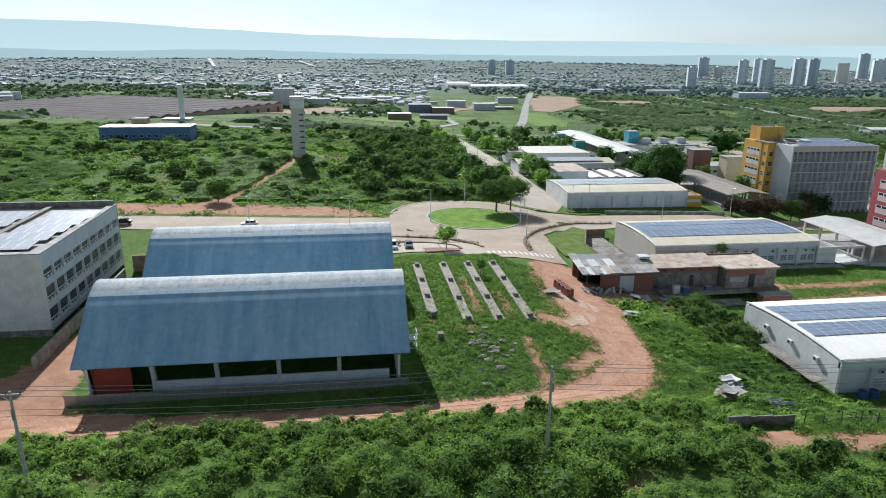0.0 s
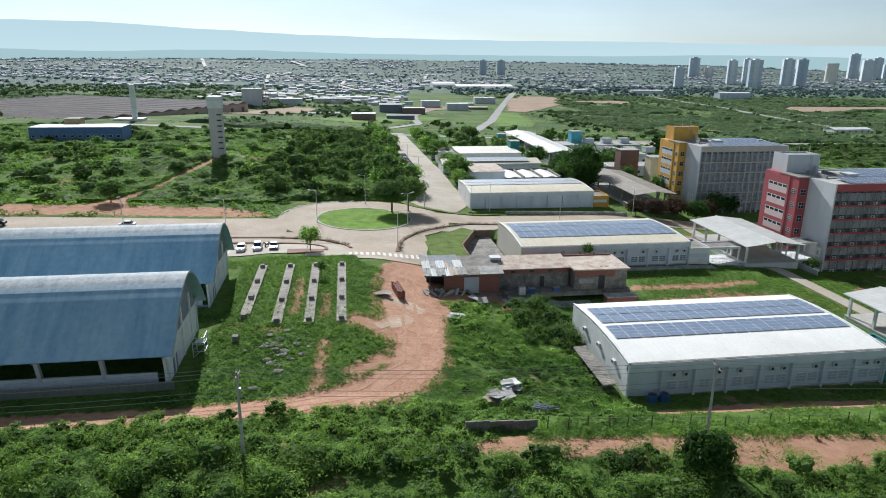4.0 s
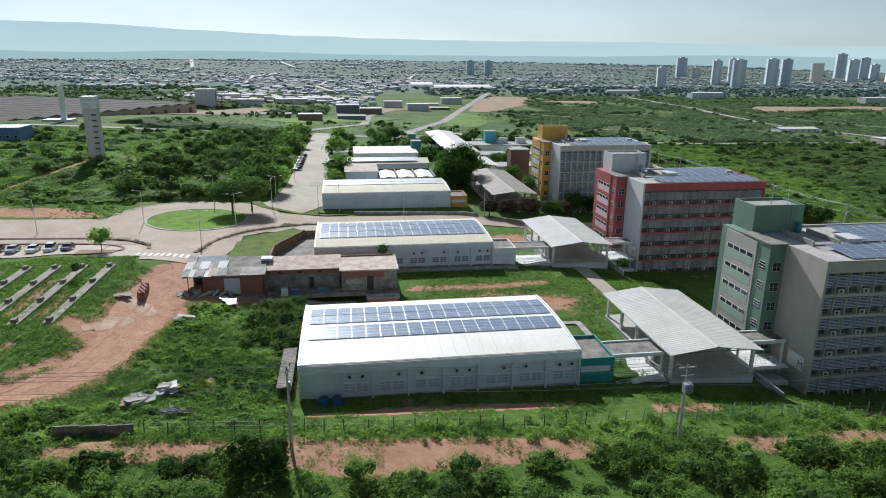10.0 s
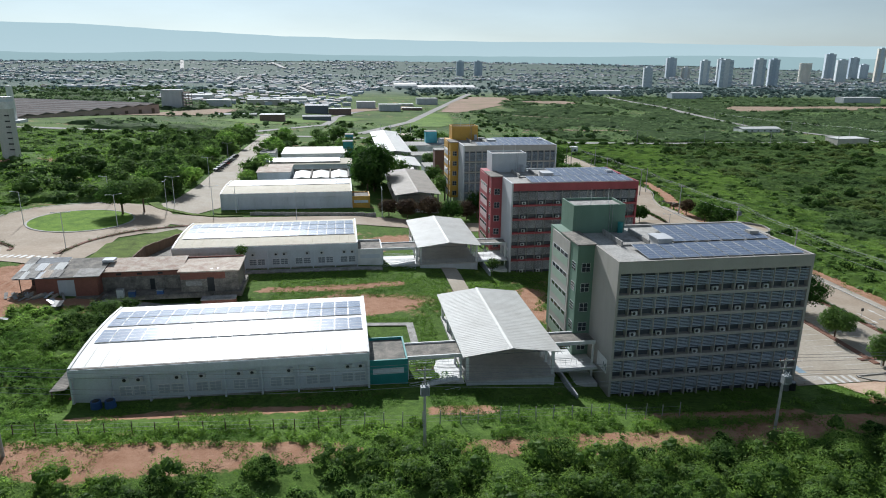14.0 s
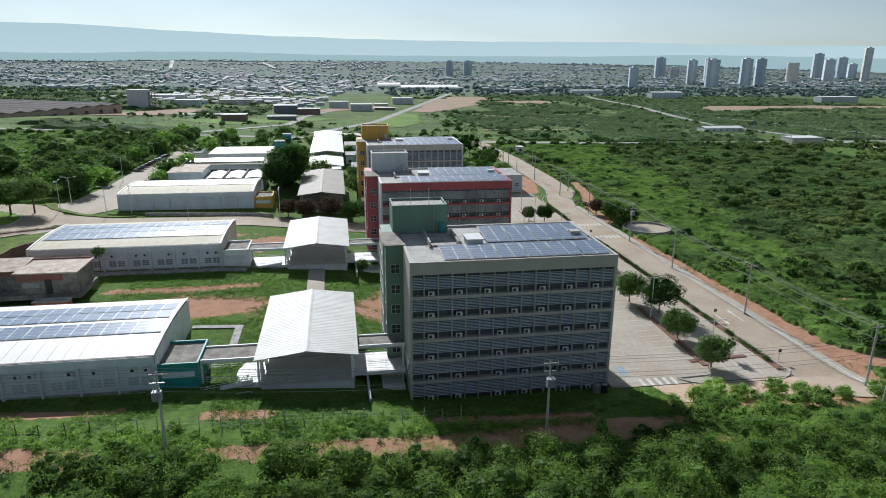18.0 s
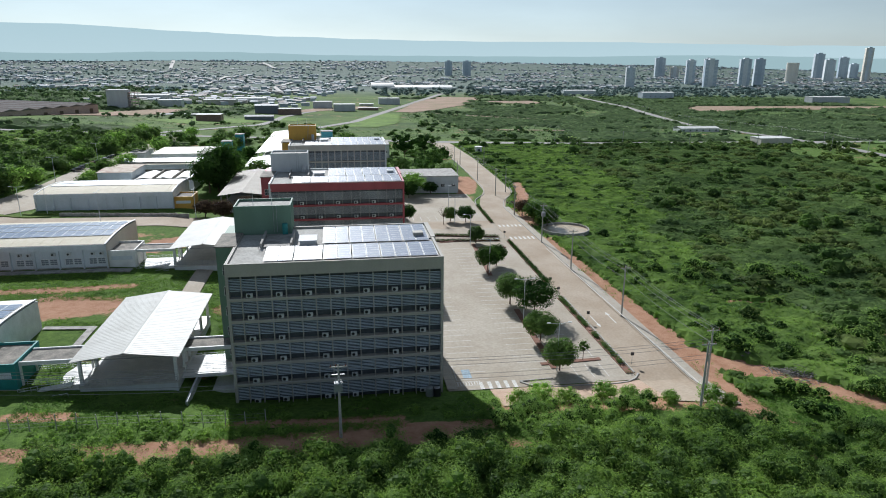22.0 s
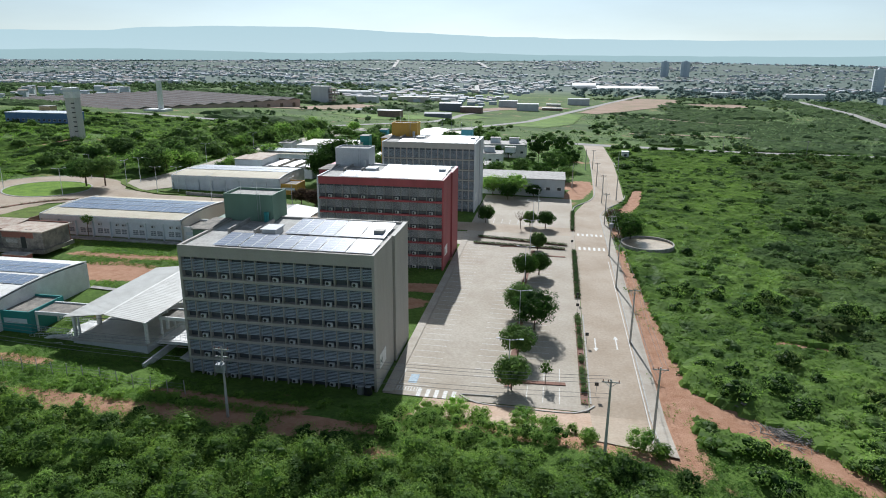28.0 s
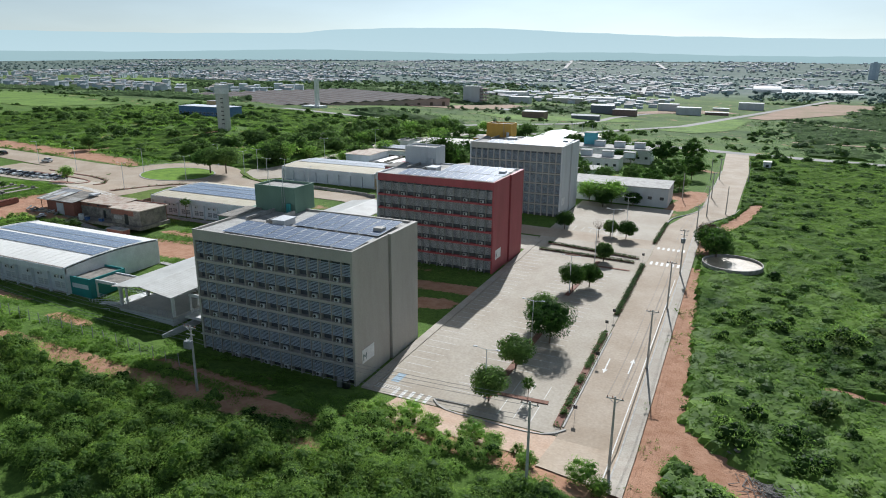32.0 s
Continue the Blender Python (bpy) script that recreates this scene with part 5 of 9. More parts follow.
# brick shed
def brick_shed():
    s = thing("brick_shed", (44.6, 114.6, -2.9), "long patched brick workshop with sheet and slab roofs", "shed")
    CLEAR.append((43, 86, 112, 124.5))
    part("floor_slab", Geo().box(-0.5, 40, -1.2, 8.8, -0.8, 0.12), OLD_CONCRETE, s)
    part("open_bay_roof", Geo().prism([(-0.4, 3.9), (9.0, 5.2), (9.0, 5.3), (-0.4, 4.0)], 0, -0.8, 6.4), mat("old_sheet", (0.32, 0.335, 0.35), 0.85, 0.3, 0.8, 5.0, 0.2, second=(0.23, 0.24, 0.25), spec=0.2), s, "loose grey sheet roof")
    rq = random.Random(8)
    for k in range(13):
        x, y = -0.9 + 1.25 * (k % 6) + rq.uniform(-0.3, 0.2), -0.7 + 3.2 * (k // 6) + rq.uniform(-0.3, 0.3)
        z = 4.12 + (y + 0.4) * 0.138 + 0.05 * (k % 3)
        rows = [[(x + 0.22 * u, y + v, z + 0.138 * v + 0.035 * (u % 2) + rq.uniform(-0.03, 0.05)) for u in range(9)] for v in (0.0, 1.6, 3.4)]
        part("loose_sheet", Geo().sheet(rows).sheet([[(a, b, c - 0.03) for a, b, c in r] for r in rows]), (CONCRETE, ROOF_METAL, CONCRETE, GREY_WALL, OLD_SLAB)[k % 5], s)
    for x in (0.1, 3.0):
        part("bay_post", Geo().tube((x, 0.2, 0), (x, 0.2, 3.95), 0.09, n=6), BARK, s)
    # Black back wall stands in for the unlit inside of the bay.
    part("bay_back", Geo().box(0.0, 6.2, 5.0, 5.2, 0, 4.2), DARK, s)
    part("brick_wall", Geo().box(2.8, 13.6, 0.0, 0.25, 0, 3.9), BRICK, s)
    part("sheet_door", Geo().box(6.7, 9.6, -0.06, -0.005, 0.0, 3.4), GREY_WALL, s, "pale sheet-metal door")
    part("side_wall", Geo().box(13.4, 13.65, 0.25, 8.5, 0, 4.2), BRICK, s)
    part("back_wall", Geo().box(0, 39.4, 8.3, 8.55, 0, 4.6), BRICK, s)
    part("mid_roof", Geo().prism([(-0.6, 3.95), (8.8, 4.9), (8.8, 5.05), (-0.6, 4.1)], 0, 6.45, 14.2), OLD_CONCRETE, s, "dark grey sheet roof")
    part("roof_patch", Geo().prism([(-0.7, 4.12), (3.2, 4.52), (3.2, 4.58), (-0.7, 4.18)], 0, 9.8, 14.4), CONCRETE, s)
    part("roof_box", Geo().box(13.0, 15.2, 5.6, 7.6, 4.9, 5.35), GREY_WALL, s)
    part("long_wall", Geo().box(13.7, 28.4, 2.3, 2.55, 0, 2.9), OLD_CONCRETE, s)
    part("long_wall_top", Geo().box(13.7, 28.4, 2.28, 2.56, 2.904, 3.9), BRICK, s)
    part("long_roof", Geo().prism([(1.7, 4.0), (8.8, 4.7), (8.8, 4.82), (1.7, 4.12)], 0, 14.3, 28.6), OLD_SLAB, s, "rust-stained pale slab roof")
    for x in (16.4, 20.2, 24.0):
        part("vent", Geo().box(x, x + 0.9, 2.25, 2.285, 3.2, 3.6), DARK, s)
    part("doorway", Geo().box(22.4, 23.3, 2.26, 2.296, 0.1, 2.3), DARK, s)
    part("end_block", Geo().box(28.7, 39.4, -0.3, 0.0, 0, 2.6).box(39.1, 39.4, 0, 8.3, 0, 4.3).box(28.7, 29.0, 0, 8.3, 0, 4.3), OLD_CONCRETE, s)
    part("end_brick", Geo().box(28.7, 37.0, -0.302, -0.02, 2.604, 4.1), BRICK, s)
    part("end_render", Geo().box(37.0, 39.4, -0.30, -0.02, 2.604, 4.1), OLD_CONCRETE, s)
    part("end_roof", Geo().box(28.3, 39.8, -0.8, 8.8, 4.1, 4.35), OLD_SLAB, s, "stained pale slab roof")
    part("doorway", Geo().box(33.6, 34.9, -0.34, -0.305, 0.1, 2.9), DARK, s)
    part("blocked_window", Geo().box(29.6, 32.6, -0.33, -0.306, 1.3, 2.3), CONCRETE, s)
    for i in range(5):
        part("roof_hole", Geo().box(34.2 + 1.1 * i, 34.7 + 1.1 * i, 0.6, 1.1, 4.352, 4.37), DARK, s) if i in (0, 1) else None
    tk = thing("brick_tank", (78, 108.6, -3.9), "low brick tank with a pale slab lid", "tank")
    part("wall", Geo().box(0, 6.0, 0, 2.0, 0, 1.3), BRICK, tk)
    part("lid", Geo().box(-0.15, 6.15, -0.15, 2.15, 1.3, 1.45), CONCRETE, tk)
    setting("yard_slab", Geo().sheet([[(x, y, ground_z(x, y) + 0.05) for x in spaced((58, 76, 2))] for y in spaced((109.5, 113, 1))]), CONCRETE, "pale concrete yard slab", "pavement")
    for k, (x, y, m, hh) in enumerate(((62.5, 113.4, WHITE, 1.6), (64.5, 113.6, mat("blue_drum", (0.05, 0.12, 0.3), 0.5, 0.2), 1.1), (69.5, 114.0, mat("blue_drum", (0.05, 0.12, 0.3)), 1.0))):
        c = thing("crate", (x, y, -3.0), "stored crate beside the workshop", "crate")
        part("body", Geo().box(-0.6, 0.6, -0.4, 0.4, 0, hh), m, c)
        part("lid", Geo().box(-0.65, 0.65, -0.45, 0.45, hh, hh + 0.08), METAL, c)


brick_shed()
rs = random.Random(21)
for i in range(22):
    x, y = rs.uniform(43.5, 60), rs.uniform(111.6, 113.9)
    bd = thing("scrap_board", on_ground(x, y, 0.02), "weathered scrap board lying before the workshop", "board", "scrap boards", turn=rs.uniform(0, 180))
    L = rs.uniform(0.5, 1.5)
    part("plank", Geo().prism([(-L, 0.0), (L, rs.uniform(0.05, 0.5)), (L, 0.58), (-L, 0.07)], 1, -rs.uniform(0.1, 0.35), rs.uniform(0.1, 0.35)), rs.choice((CONCRETE, OLD_SLAB, BARK, OLD_CONCRETE, PALE_BLUE)), bd)

# stacked bricks beside the track
bs = thing("brick_stack", on_ground(38.0, 106.5), "stack of red bricks on the dirt track", "brick stack", turn=8)
bk = Geo().box(0, 0.24, 0, 0.5, 0, 0.22).mesh("brick", BRICK)
for z in range(6):
    for y in range(11):
        for x in range(5):
            if z < 4 or (y + x) % 3:
                part("brick", bk, None, bs, "", (x * 0.26, y * 0.53 + 0.02 * (z % 2), z * 0.235))
random.seed(4)


def sheet_pile(x, y, n, label, mats, size=1.6):
    p = thing("sheet_pile", on_ground(x, y), label, "rubble")
    for i in range(n):
        a = random.uniform(0, 3.1)
        w, d = random.uniform(0.5, 1.2) * size, random.uniform(0.3, 0.7) * size
        ox, oy, oz = random.uniform(-1, 1) * size * 0.6, random.uniform(-1, 1) * size * 0.5, 0.12 + 0.1 * i
        c, s = math.cos(a), math.sin(a)
        t = random.uniform(-0.25, 0.25)
        pts = [(ox + c * u * w - s * v * d, oy + s * u * w + c * v * d, oz + t * u * w + 0.1 * v * v) for v in (-1, 0, 1) for u in (-1, 0, 1)]
        rows = [pts[0:3], pts[3:6], pts[6:9]]
        part("sheet", Geo().sheet(rows).sheet([[(q[0], q[1], q[2] - 0.04) for q in r] for r in rows]), random.choice(mats), p)
    return p


sheet_pile(50.6, 74.6, 9, "pile of pale broken roof sheets in the grass", [ROOF_METAL, CONCRETE, PALE_SOIL], 1.35)
sheet_pile(48.0, 70.5, 10, "pile of pale rubble and boards in the grass", [CONCRETE, PALE_SOIL, OLD_CONCRETE, ROOF_METAL], 1.4)
sheet_pile(46.9, 99.6, 6, "pile of white roof sheets beside the track", [ROOF_METAL, CONCRETE], 1.2)
sheet_pile(53.2, 108.4, 8, "dark scrap heap beside the workshop", [DARK, METAL, CONCRETE], 1.3)
sheet_pile(229.6, 80.2, 9, "stack of broken grey slabs beside the soil path", [OLD_CONCRETE, CONCRETE, OLD_SLAB], 1.1)
sheet_pile(35.4, 107.5, 5, "pale tarpaulin on the bank", [CONCRETE, PALE_SOIL], 1.3)
rb = thing("rebar_heap", on_ground(52.6, 67.6), "heap of grey metal tubes in the weeds", "rubble")
for i in range(26):
    a = random.uniform(-0.5, 0.6) + (1.5 if i % 5 == 0 else 0)
    u, v = random.uniform(-1.2, 1.2), random.uniform(-0.5, 0.5)
    part("tube", Geo().tube((u - 1.3 * math.cos(a), v - 1.3 * math.sin(a), 0.15 + 0.02 * i), (u + 1.3 * math.cos(a), v + 1.3 * math.sin(a), 0.2 + 0.02 * i), 0.045, n=5), mat("dull_tube", (0.24, 0.27, 0.30), 0.8, 0.2, 1.0, 6.0, 0.0), rb)
for i in range(34):
    x, y = 20.2 + random.gauss(0, 2.0), 85.5 + random.gauss(0, 3.6)
    s = random.uniform(0.35, 0.75)
    st = thing("stone_block", on_ground(x, y, -0.05), "weathered grey concrete lump in the grass", "rubble", "concrete lumps")
    bm = bmesh.new()
    bmesh.ops.create_icosphere(bm, subdivisions=1, radius=s)
    for v in bm.verts:
        v.co = Vector((v.co.x * random.uniform(0.8, 1.3), v.co.y * random.uniform(0.7, 1.1), max(-0.1, v.co.z * 0.55 * random.uniform(0.7, 1.2))))
    me = bpy.data.meshes.new("lump")
    bm.to_mesh(me)
    bm.free()
    me.materials.append(OLD_CONCRETE)
    part("lump", me, None, st)

# low wall and wire fence along the front
lw = thing("block_wall", (42.0, 61.2, 0), "low dark weathered block wall among weeds", "wall")
for i in range(6):
    x = i * 1.4
    part("wall_panel", Geo().box(x, x + 1.37, 0, 0.2, ground_z(42 + x, 61.2) - 0.5, ground_z(42 + x, 61.2) + 1.1 + 0.05 * (i % 2)), OLD_CONCRETE, lw)
wf = thing("wire_fence", (0, 0, 0), "wire fence on thin concrete posts along the grass", "fence")
px = 51.5
prev = None
while px < 150:
    py = 61.0 + 1.8 * max(0, (px - 95) / 55) + random.uniform(-0.12, 0.12)
    z = ground_z(px, py)
    lean = random.uniform(-0.12, 0.12)
    h = 1.7 + random.uniform(-0.15, 0.25) + (0.3 if px > 104 else 0)
    part("post", Geo().tube((px, py, z - 0.3), (px + lean, py, z + h), 0.075, 0.06, 6), POLE if px > 104 else BARK, wf)
    if prev:
        for k in range(3):
            part("wire", Geo().tube((prev[0], prev[1], prev[2] + 0.5 + 0.5 * k), (px, py, z + 0.5 + 0.5 * k), 0.012, n=3), WIRE, wf)
    prev = (px, py, z)
    px += random.uniform(2.2, 3.0)


# utility poles and wires
CASE_GREY = mat("transformer_grey", (0.34, 0.36, 0.37), 0.6, 0.15, 1.0, 6.0, 0.0)


def utility_pole(x, y, h, arm=True, box=False, turn=0.0, label="concrete utility pole with crossarm and insulators"):
    p = thing("utility_pole", on_ground(x, y), label, "utility pole", "utility poles", turn=turn)
    part("shaft", Geo().tube((0, 0, -0.5), (0, 0, h), 0.21, 0.11, 8), POLE, p)
    if arm:
        part("crossarm", Geo().box(-1.05, 1.05, -0.16, -0.06, h - 0.35, h - 0.22), POLE, p)
        part("brace", Geo().tube((-0.7, -0.1, h - 0.35), (0, -0.1, h - 0.95), 0.03, n=5).tube((0.7, -0.1, h - 0.35), (0, -0.1, h - 0.95), 0.03, n=5), METAL, p)
        for k in (-0.9, -0.3, 0.9):
            part("insulator", Geo().tube((k, -0.11, h - 0.22), (k, -0.11, h + 0.03), 0.07, 0.045, 8), BRICK, p)
    part("bracket", Geo().box(-0.06, 0.06, -0.3, -0.12, h - 2.7, h - 1.7), METAL, p)
    if box:
        t = part("transformer", Geo().box(-0.55, 0.45, -0.95, -0.25, h - 3.2, h - 2.1), CASE_GREY, p, "grey finned transformer")
        for k in range(6):
            part("fin", Geo().box(-0.5 + 0.17 * k, -0.45 + 0.17 * k, -1.1, -0.96, h - 3.1, h - 2.25), CASE_GREY, t)
        for k in (-0.35, 0.0, 0.3):
            part("bushing", Geo().tube((k, -0.6, h - 2.1), (k, -0.6, h - 1.75), 0.06, 0.04, 6), WHITE, t)
        part("fuse_arm", Geo().box(-0.8, 0.8, -0.2, -0.12, h - 1.35, h - 1.24), METAL, p)
    return p


FRONT_LINE = [(-78, 56.5, 10.2), (-30, 56.2, 10.2), (18.8, 55.6, 10.3), (68.0, 55.9, 9.9), (113.2, 56.4, 10.2), (159.0, 56.6, 10.0), (207.6, 56.7, 11.0)]
for i, (x, y, h) in enumerate(FRONT_LINE):
    utility_pole(x, y, h, True, i in (4, 5), 82 if i in (2, 3) else 0)
ROAD_LINE = [(215.0, 67.6, 10.4), (215.2, 100.0, 10.6), (215.1, 130.3, 10.2), (215.3, 155.6, 11.0), (216.3, 190, 10), (217.4, 222.5, 10.2), (217.2, 255.4, 9.6), (218.0, 302.5, 9.2)]
for i, (x, y, h) in enumerate(ROAD_LINE):
    utility_pole(x, y, h, True, i == 3, 0)
for x, y in ((223.0, 229.2), (207.4, 249.0), (214.6, 300), (229.5, 300)):
    utility_pole(x, y, 9.5, False, False, 0, "slim concrete utility pole beside the road")


PLAIN_LINE = [(300, 405, 9.5), (345, 399, 9.5), (390, 394, 9.5), (434, 386, 9.5), (478, 372, 9.5)]
CURVE_LINE = [(486, 350, 9.5), (498, 405, 9.5), (500, 455, 9.5), (497, 520, 9.5), (496, 590, 9.5), (511, 668, 9.5), (527, 752, 9.5), (548, 850, 9.5)]
for x, y, h in PLAIN_LINE + CURVE_LINE:
    utility_pole(x, y, h, True, False, 0, "slim concrete utility pole on the green plain")


def wire_run(pts, offs, sag, name="power_line"):
    for ox, oz in offs:
        w = thing(name, (0, 0, 0), "thin sagging power line between poles", "power line", "power lines")
        for (xa, ya, ha), (xb, yb, hb) in zip(pts, pts[1:]):
            za, zb = ground_z(xa, ya) + ha + oz, ground_z(xb, yb) + hb + oz
            dx, dy = xb - xa, yb - ya
            s = math.hypot(dx, dy)
            nx, ny = -dy / s * ox, dx / s * ox
            q = [(xa + dx * u / 10 + nx, ya + dy * u / 10 + ny, za + (zb - za) * u / 10 - sag * 4 * (u / 10) * (1 - u / 10)) for u in range(11)]
            g2 = Geo().sheet([[(a, b, c + 0.022), (a, b + 0.02, c - 0.011), (a, b - 0.02, c - 0.011), (a, b, c + 0.022)] if abs(dx) > abs(dy) else [(a, b, c + 0.022), (a + 0.02, b, c - 0.011), (a - 0.02, b, c - 0.011), (a, b, c + 0.022)] for a, b, c in q])
            part("span", g2, WIRE, w)


wire_run(FRONT_LINE, [(0.9, 0.0), (0.0, 0.05), (-0.9, 0.0), (0.15, -1.9), (0.15, -2.5)], 0.7)
wire_run(PLAIN_LINE, [(0.9, 0.0), (-0.9, 0.0)], 0.7)
wire_run(CURVE_LINE, [(0.9, 0.0), (-0.9, 0.0)], 0.8)
wire_run(ROAD_LINE, [(0.9, 0.0), (-0.3, 0.0), (-0.9, 0.0), (0.15, -2.2)], 0.6)


def street_lamp(x, y, h=9.0, turn=0.0, arms=2, label="slim grey street lamp with two arms"):
    p = thing("street_lamp", on_ground(x, y), label, "street lamp", "street lamps", turn=turn)
    part("pole", Geo().tube((0, 0, -0.2), (0, 0, h), 0.11, 0.06, 8), FRAME_ALU, p)
    for s in (-1, 1)[:arms]:
        part("arm", Geo().tube((0, 0, h - 0.15), (s * 1.6, 0, h + 0.1), 0.04, n=5), FRAME_ALU, p)
        part("lamp_head", Geo().box(min(s * 1.5, s * 2.1), max(s * 1.5, s * 2.1), -0.13, 0.13, h + 0.05, h + 0.17), GREY_WALL, p)


for x, y in ((194.5, 78.3), (194.9, 100.6), (194.5, 130.0), (194.7, 155.5), (194.5, 179.8), (195.5, 198.7)):
    street_lamp(x, y, 8.6)
for x, y, tn in ((21.3, 171.6, 0), (45.4, 168.6, 30), (41.0, 146, 0), (34.9, 196.5, 10), (53.2, 198, 0), (-0.4, 160.4, 0), (91.2, 178.5, 90), (116.3, 184, 90), (72.6, 190, 0), (66.4, 187.4, 0), (52.6, 191, 90), (-25, 163, 90), (-60, 164, 90), (56, 240, 0), (56, 285, 0)):
    street_lamp(x, y, 8.8, tn, 2 if x > 40 else 1, "slim grey street lamp beside the campus road")
for x, y in ((208.0, 79.0), (207.3, 98.0), (206.0, 112.6), (206.2, 119.0), (205.8, 161.0)):
    sg = thing("road_sign", on_ground(x, y), "small dark road sign on a thin post", "road sign", "road signs")
    part("post", Geo().tube((0, 0, -0.1), (0, 0, 2.3), 0.035, n=6), METAL, sg)
    part("plate", Geo().box(-0.3, 0.3, -0.03, 0.0, 1.7, 2.3), DARK, sg)


# car park fittings
def kerb(name, pts, label="pale raised kerb of the planting bed", material=KERB, high=0.16):
    return ribbon(name, pts, 0.06, material, label, "kerb", 0.0, high, False, 2)


kerb("kerb_south", [(187.4, 75.2, 0.3), (187.6, 73.4, 0.3), (190, 72.8, 0.3), (205, 72.3, 0.3), (207.2, 73.2, 0.3), (207.6, 75.5, 0.3)])
kerb("kerb_aisle", [(187.4, 75.4, 0.25), (193, 75.7, 0.25)])
kerb("kerb_road_west", [(207.1, 76, 0.25), (207.1, 112, 0.25)])
kerb("kerb_road_east", [(215.5, 62, 0.22), (215.5, 130, 0.22), (215.5, 202, 0.22), (218.6, 214, 0.22), (225, 226, 0.22), (229, 250, 0.22), (230, 330, 0.22)])
kerb("kerb_road_bend", [(206.8, 206, 0.25), (207.5, 214, 0.25), (214, 226, 0.25), (216, 240, 0.25), (218, 330, 0.25)])
BEDS = [((206.2, 75.8), (206.0, 111.5), 1.1), ((206.3, 121.5), (206.3, 158), 1.2), ((206.3, 179.5), (206.8, 205), 1.2), ((179.5, 166.8), (204.5, 162.8), 1.1), ((179, 160.2), (204, 158.8), 0.9), ((192.5, 80.9), (203.4, 81.6), 0.9), ((195.0, 152.0), (204, 151.8), 0.8), ((186.5, 158.2), (193, 159.2), 0.7), ((194.4, 79), (194.9, 106), 1.1), ((194.4, 128), (195.6, 156), 1.0)]
for i, ((xa, ya), (xb, yb), w) in enumerate(BEDS):
    ribbon("planting_bed", [(xa, ya, w), ((xa + xb) / 2, (ya + yb) / 2, w), (xb, yb, w)], 0.07, RUSTY, "narrow red-earth planting bed with kerb", "planting bed", 0.0, 0.12, False, 2)


def line(x0, x1, y0, y1, material=PAINT_LINE, dz=0.075):
    LINES.setdefault(material.name, (material, Geo()))[1].sheet([[(x, y, ground_z(x, y) + dz) for x in spaced((x0, x1, 2.5))] for y in (y0, y1)])


LINES = {}
for i in range(34):
    y = 77.0 + i * 2.5
    line(177.4, 182.6, y, y + 0.11)
for i in range(30):
    y = 79.4 + i * 2.5
    line(188.6, 193.7, y, y + 0.11)
for i in range(3):
    line(197.4 + i * 2.5, 197.52 + i * 2.5, 75.2, 80.2)
    line(197.4 + i * 2.5, 197.52 + i * 2.5, 82.3, 86.8)
for i in range(26):
    y = 90 + i * 2.5
    line(196.0, 200.6, y, y + 0.11)
for i in range(8):
    line(179.6 + i * 2.5, 179.72 + i * 2.5, 184, 189)
for i in range(5):
    line(180.7 + i * 1.35, 181.3 + i * 1.35, 73.6, 76.0)
for i in range(6):
    line(207.6 + i * 1.3, 208.2 + i * 1.3, 159.6, 162.4)
    line(207.6 + i * 1.3, 208.2 + i * 1.3, 174.4, 176.8)
for i in range(10):
    line(176.8 + i * 0.45, 176.95 + i * 0.45, 75.2, 76.2)
line(176.7, 181.0, 75.0, 75.12)
line(176.7, 181.0, 76.25, 76.37)
line(177.3, 177.42, 77.1, 82.2)
for k, (x, yy) in enumerate(((208.9, 99.0), (212.7, 99.0))):
    line(x - 0.12, x + 0.12, yy - 2.4, yy + 2.0)
    s = -1 if k == 0 else 1
    LINES["road_paint"][1].quad(*[(x + u, yy + (2.0 if s > 0 else -2.4) + s * v, ground_z(x, yy) + 0.08) for u, v in ((-0.45, 0), (0.45, 0), (0, 1.5))])
line(214.7, 214.85, 64, 150)
for i in range(14):
    x = 29.5 + i * 1.25
    line(x, x + 0.65, 134.4 + i * 0.12, 137.6 + i * 0.12, PAINT_LINE, 0.10)
for i in range(14):
    line(-30 + i * 3.0, -29.88 + i * 3.0, 140, 145.5)
line(178.6, 180.0, 77.6, 80.6, BLUE_PAINT)
for nm, (m, gg) in LINES.items():
    setting("road_markings", gg, m, "worn white painted lines on the paving" if m is PAINT_LINE else "worn blue painted bay symbol", "road marking")

# round trough beside the road
tr = thing("round_tank", (226.6, 168.4, -9.6), "round concrete trough with pale soil inside among trees", "tank")
ringw = Geo()
for r0, r1, z0, z1 in ((7.2, 7.2, -0.6, 1.1), (7.2, 6.9, 1.1, 1.1), (6.9, 6.9, 1.1, 0.2)):
    ringw.sheet([[(r * math.cos(radians(i * 7.5)), r * math.sin(radians(i * 7.5)), z) for i in range(49)] for r, z in ((r0, z0), (r1, z1))])
part("rim_wall", ringw, CONCRETE, tr)
# Pale sandy soil fills the trough.
part("bed", Geo().tube((0, 0, 0.1), (0, 0, 0.5), 6.9, 6.9, 32), mat("trough_soil", (0.42, 0.33, 0.22), 0.35, 0.3, 0.3, 2.0, 0.05, second=(0.55, 0.46, 0.34)), tr)
CLEAR.append((219.5, 234, 161, 176))


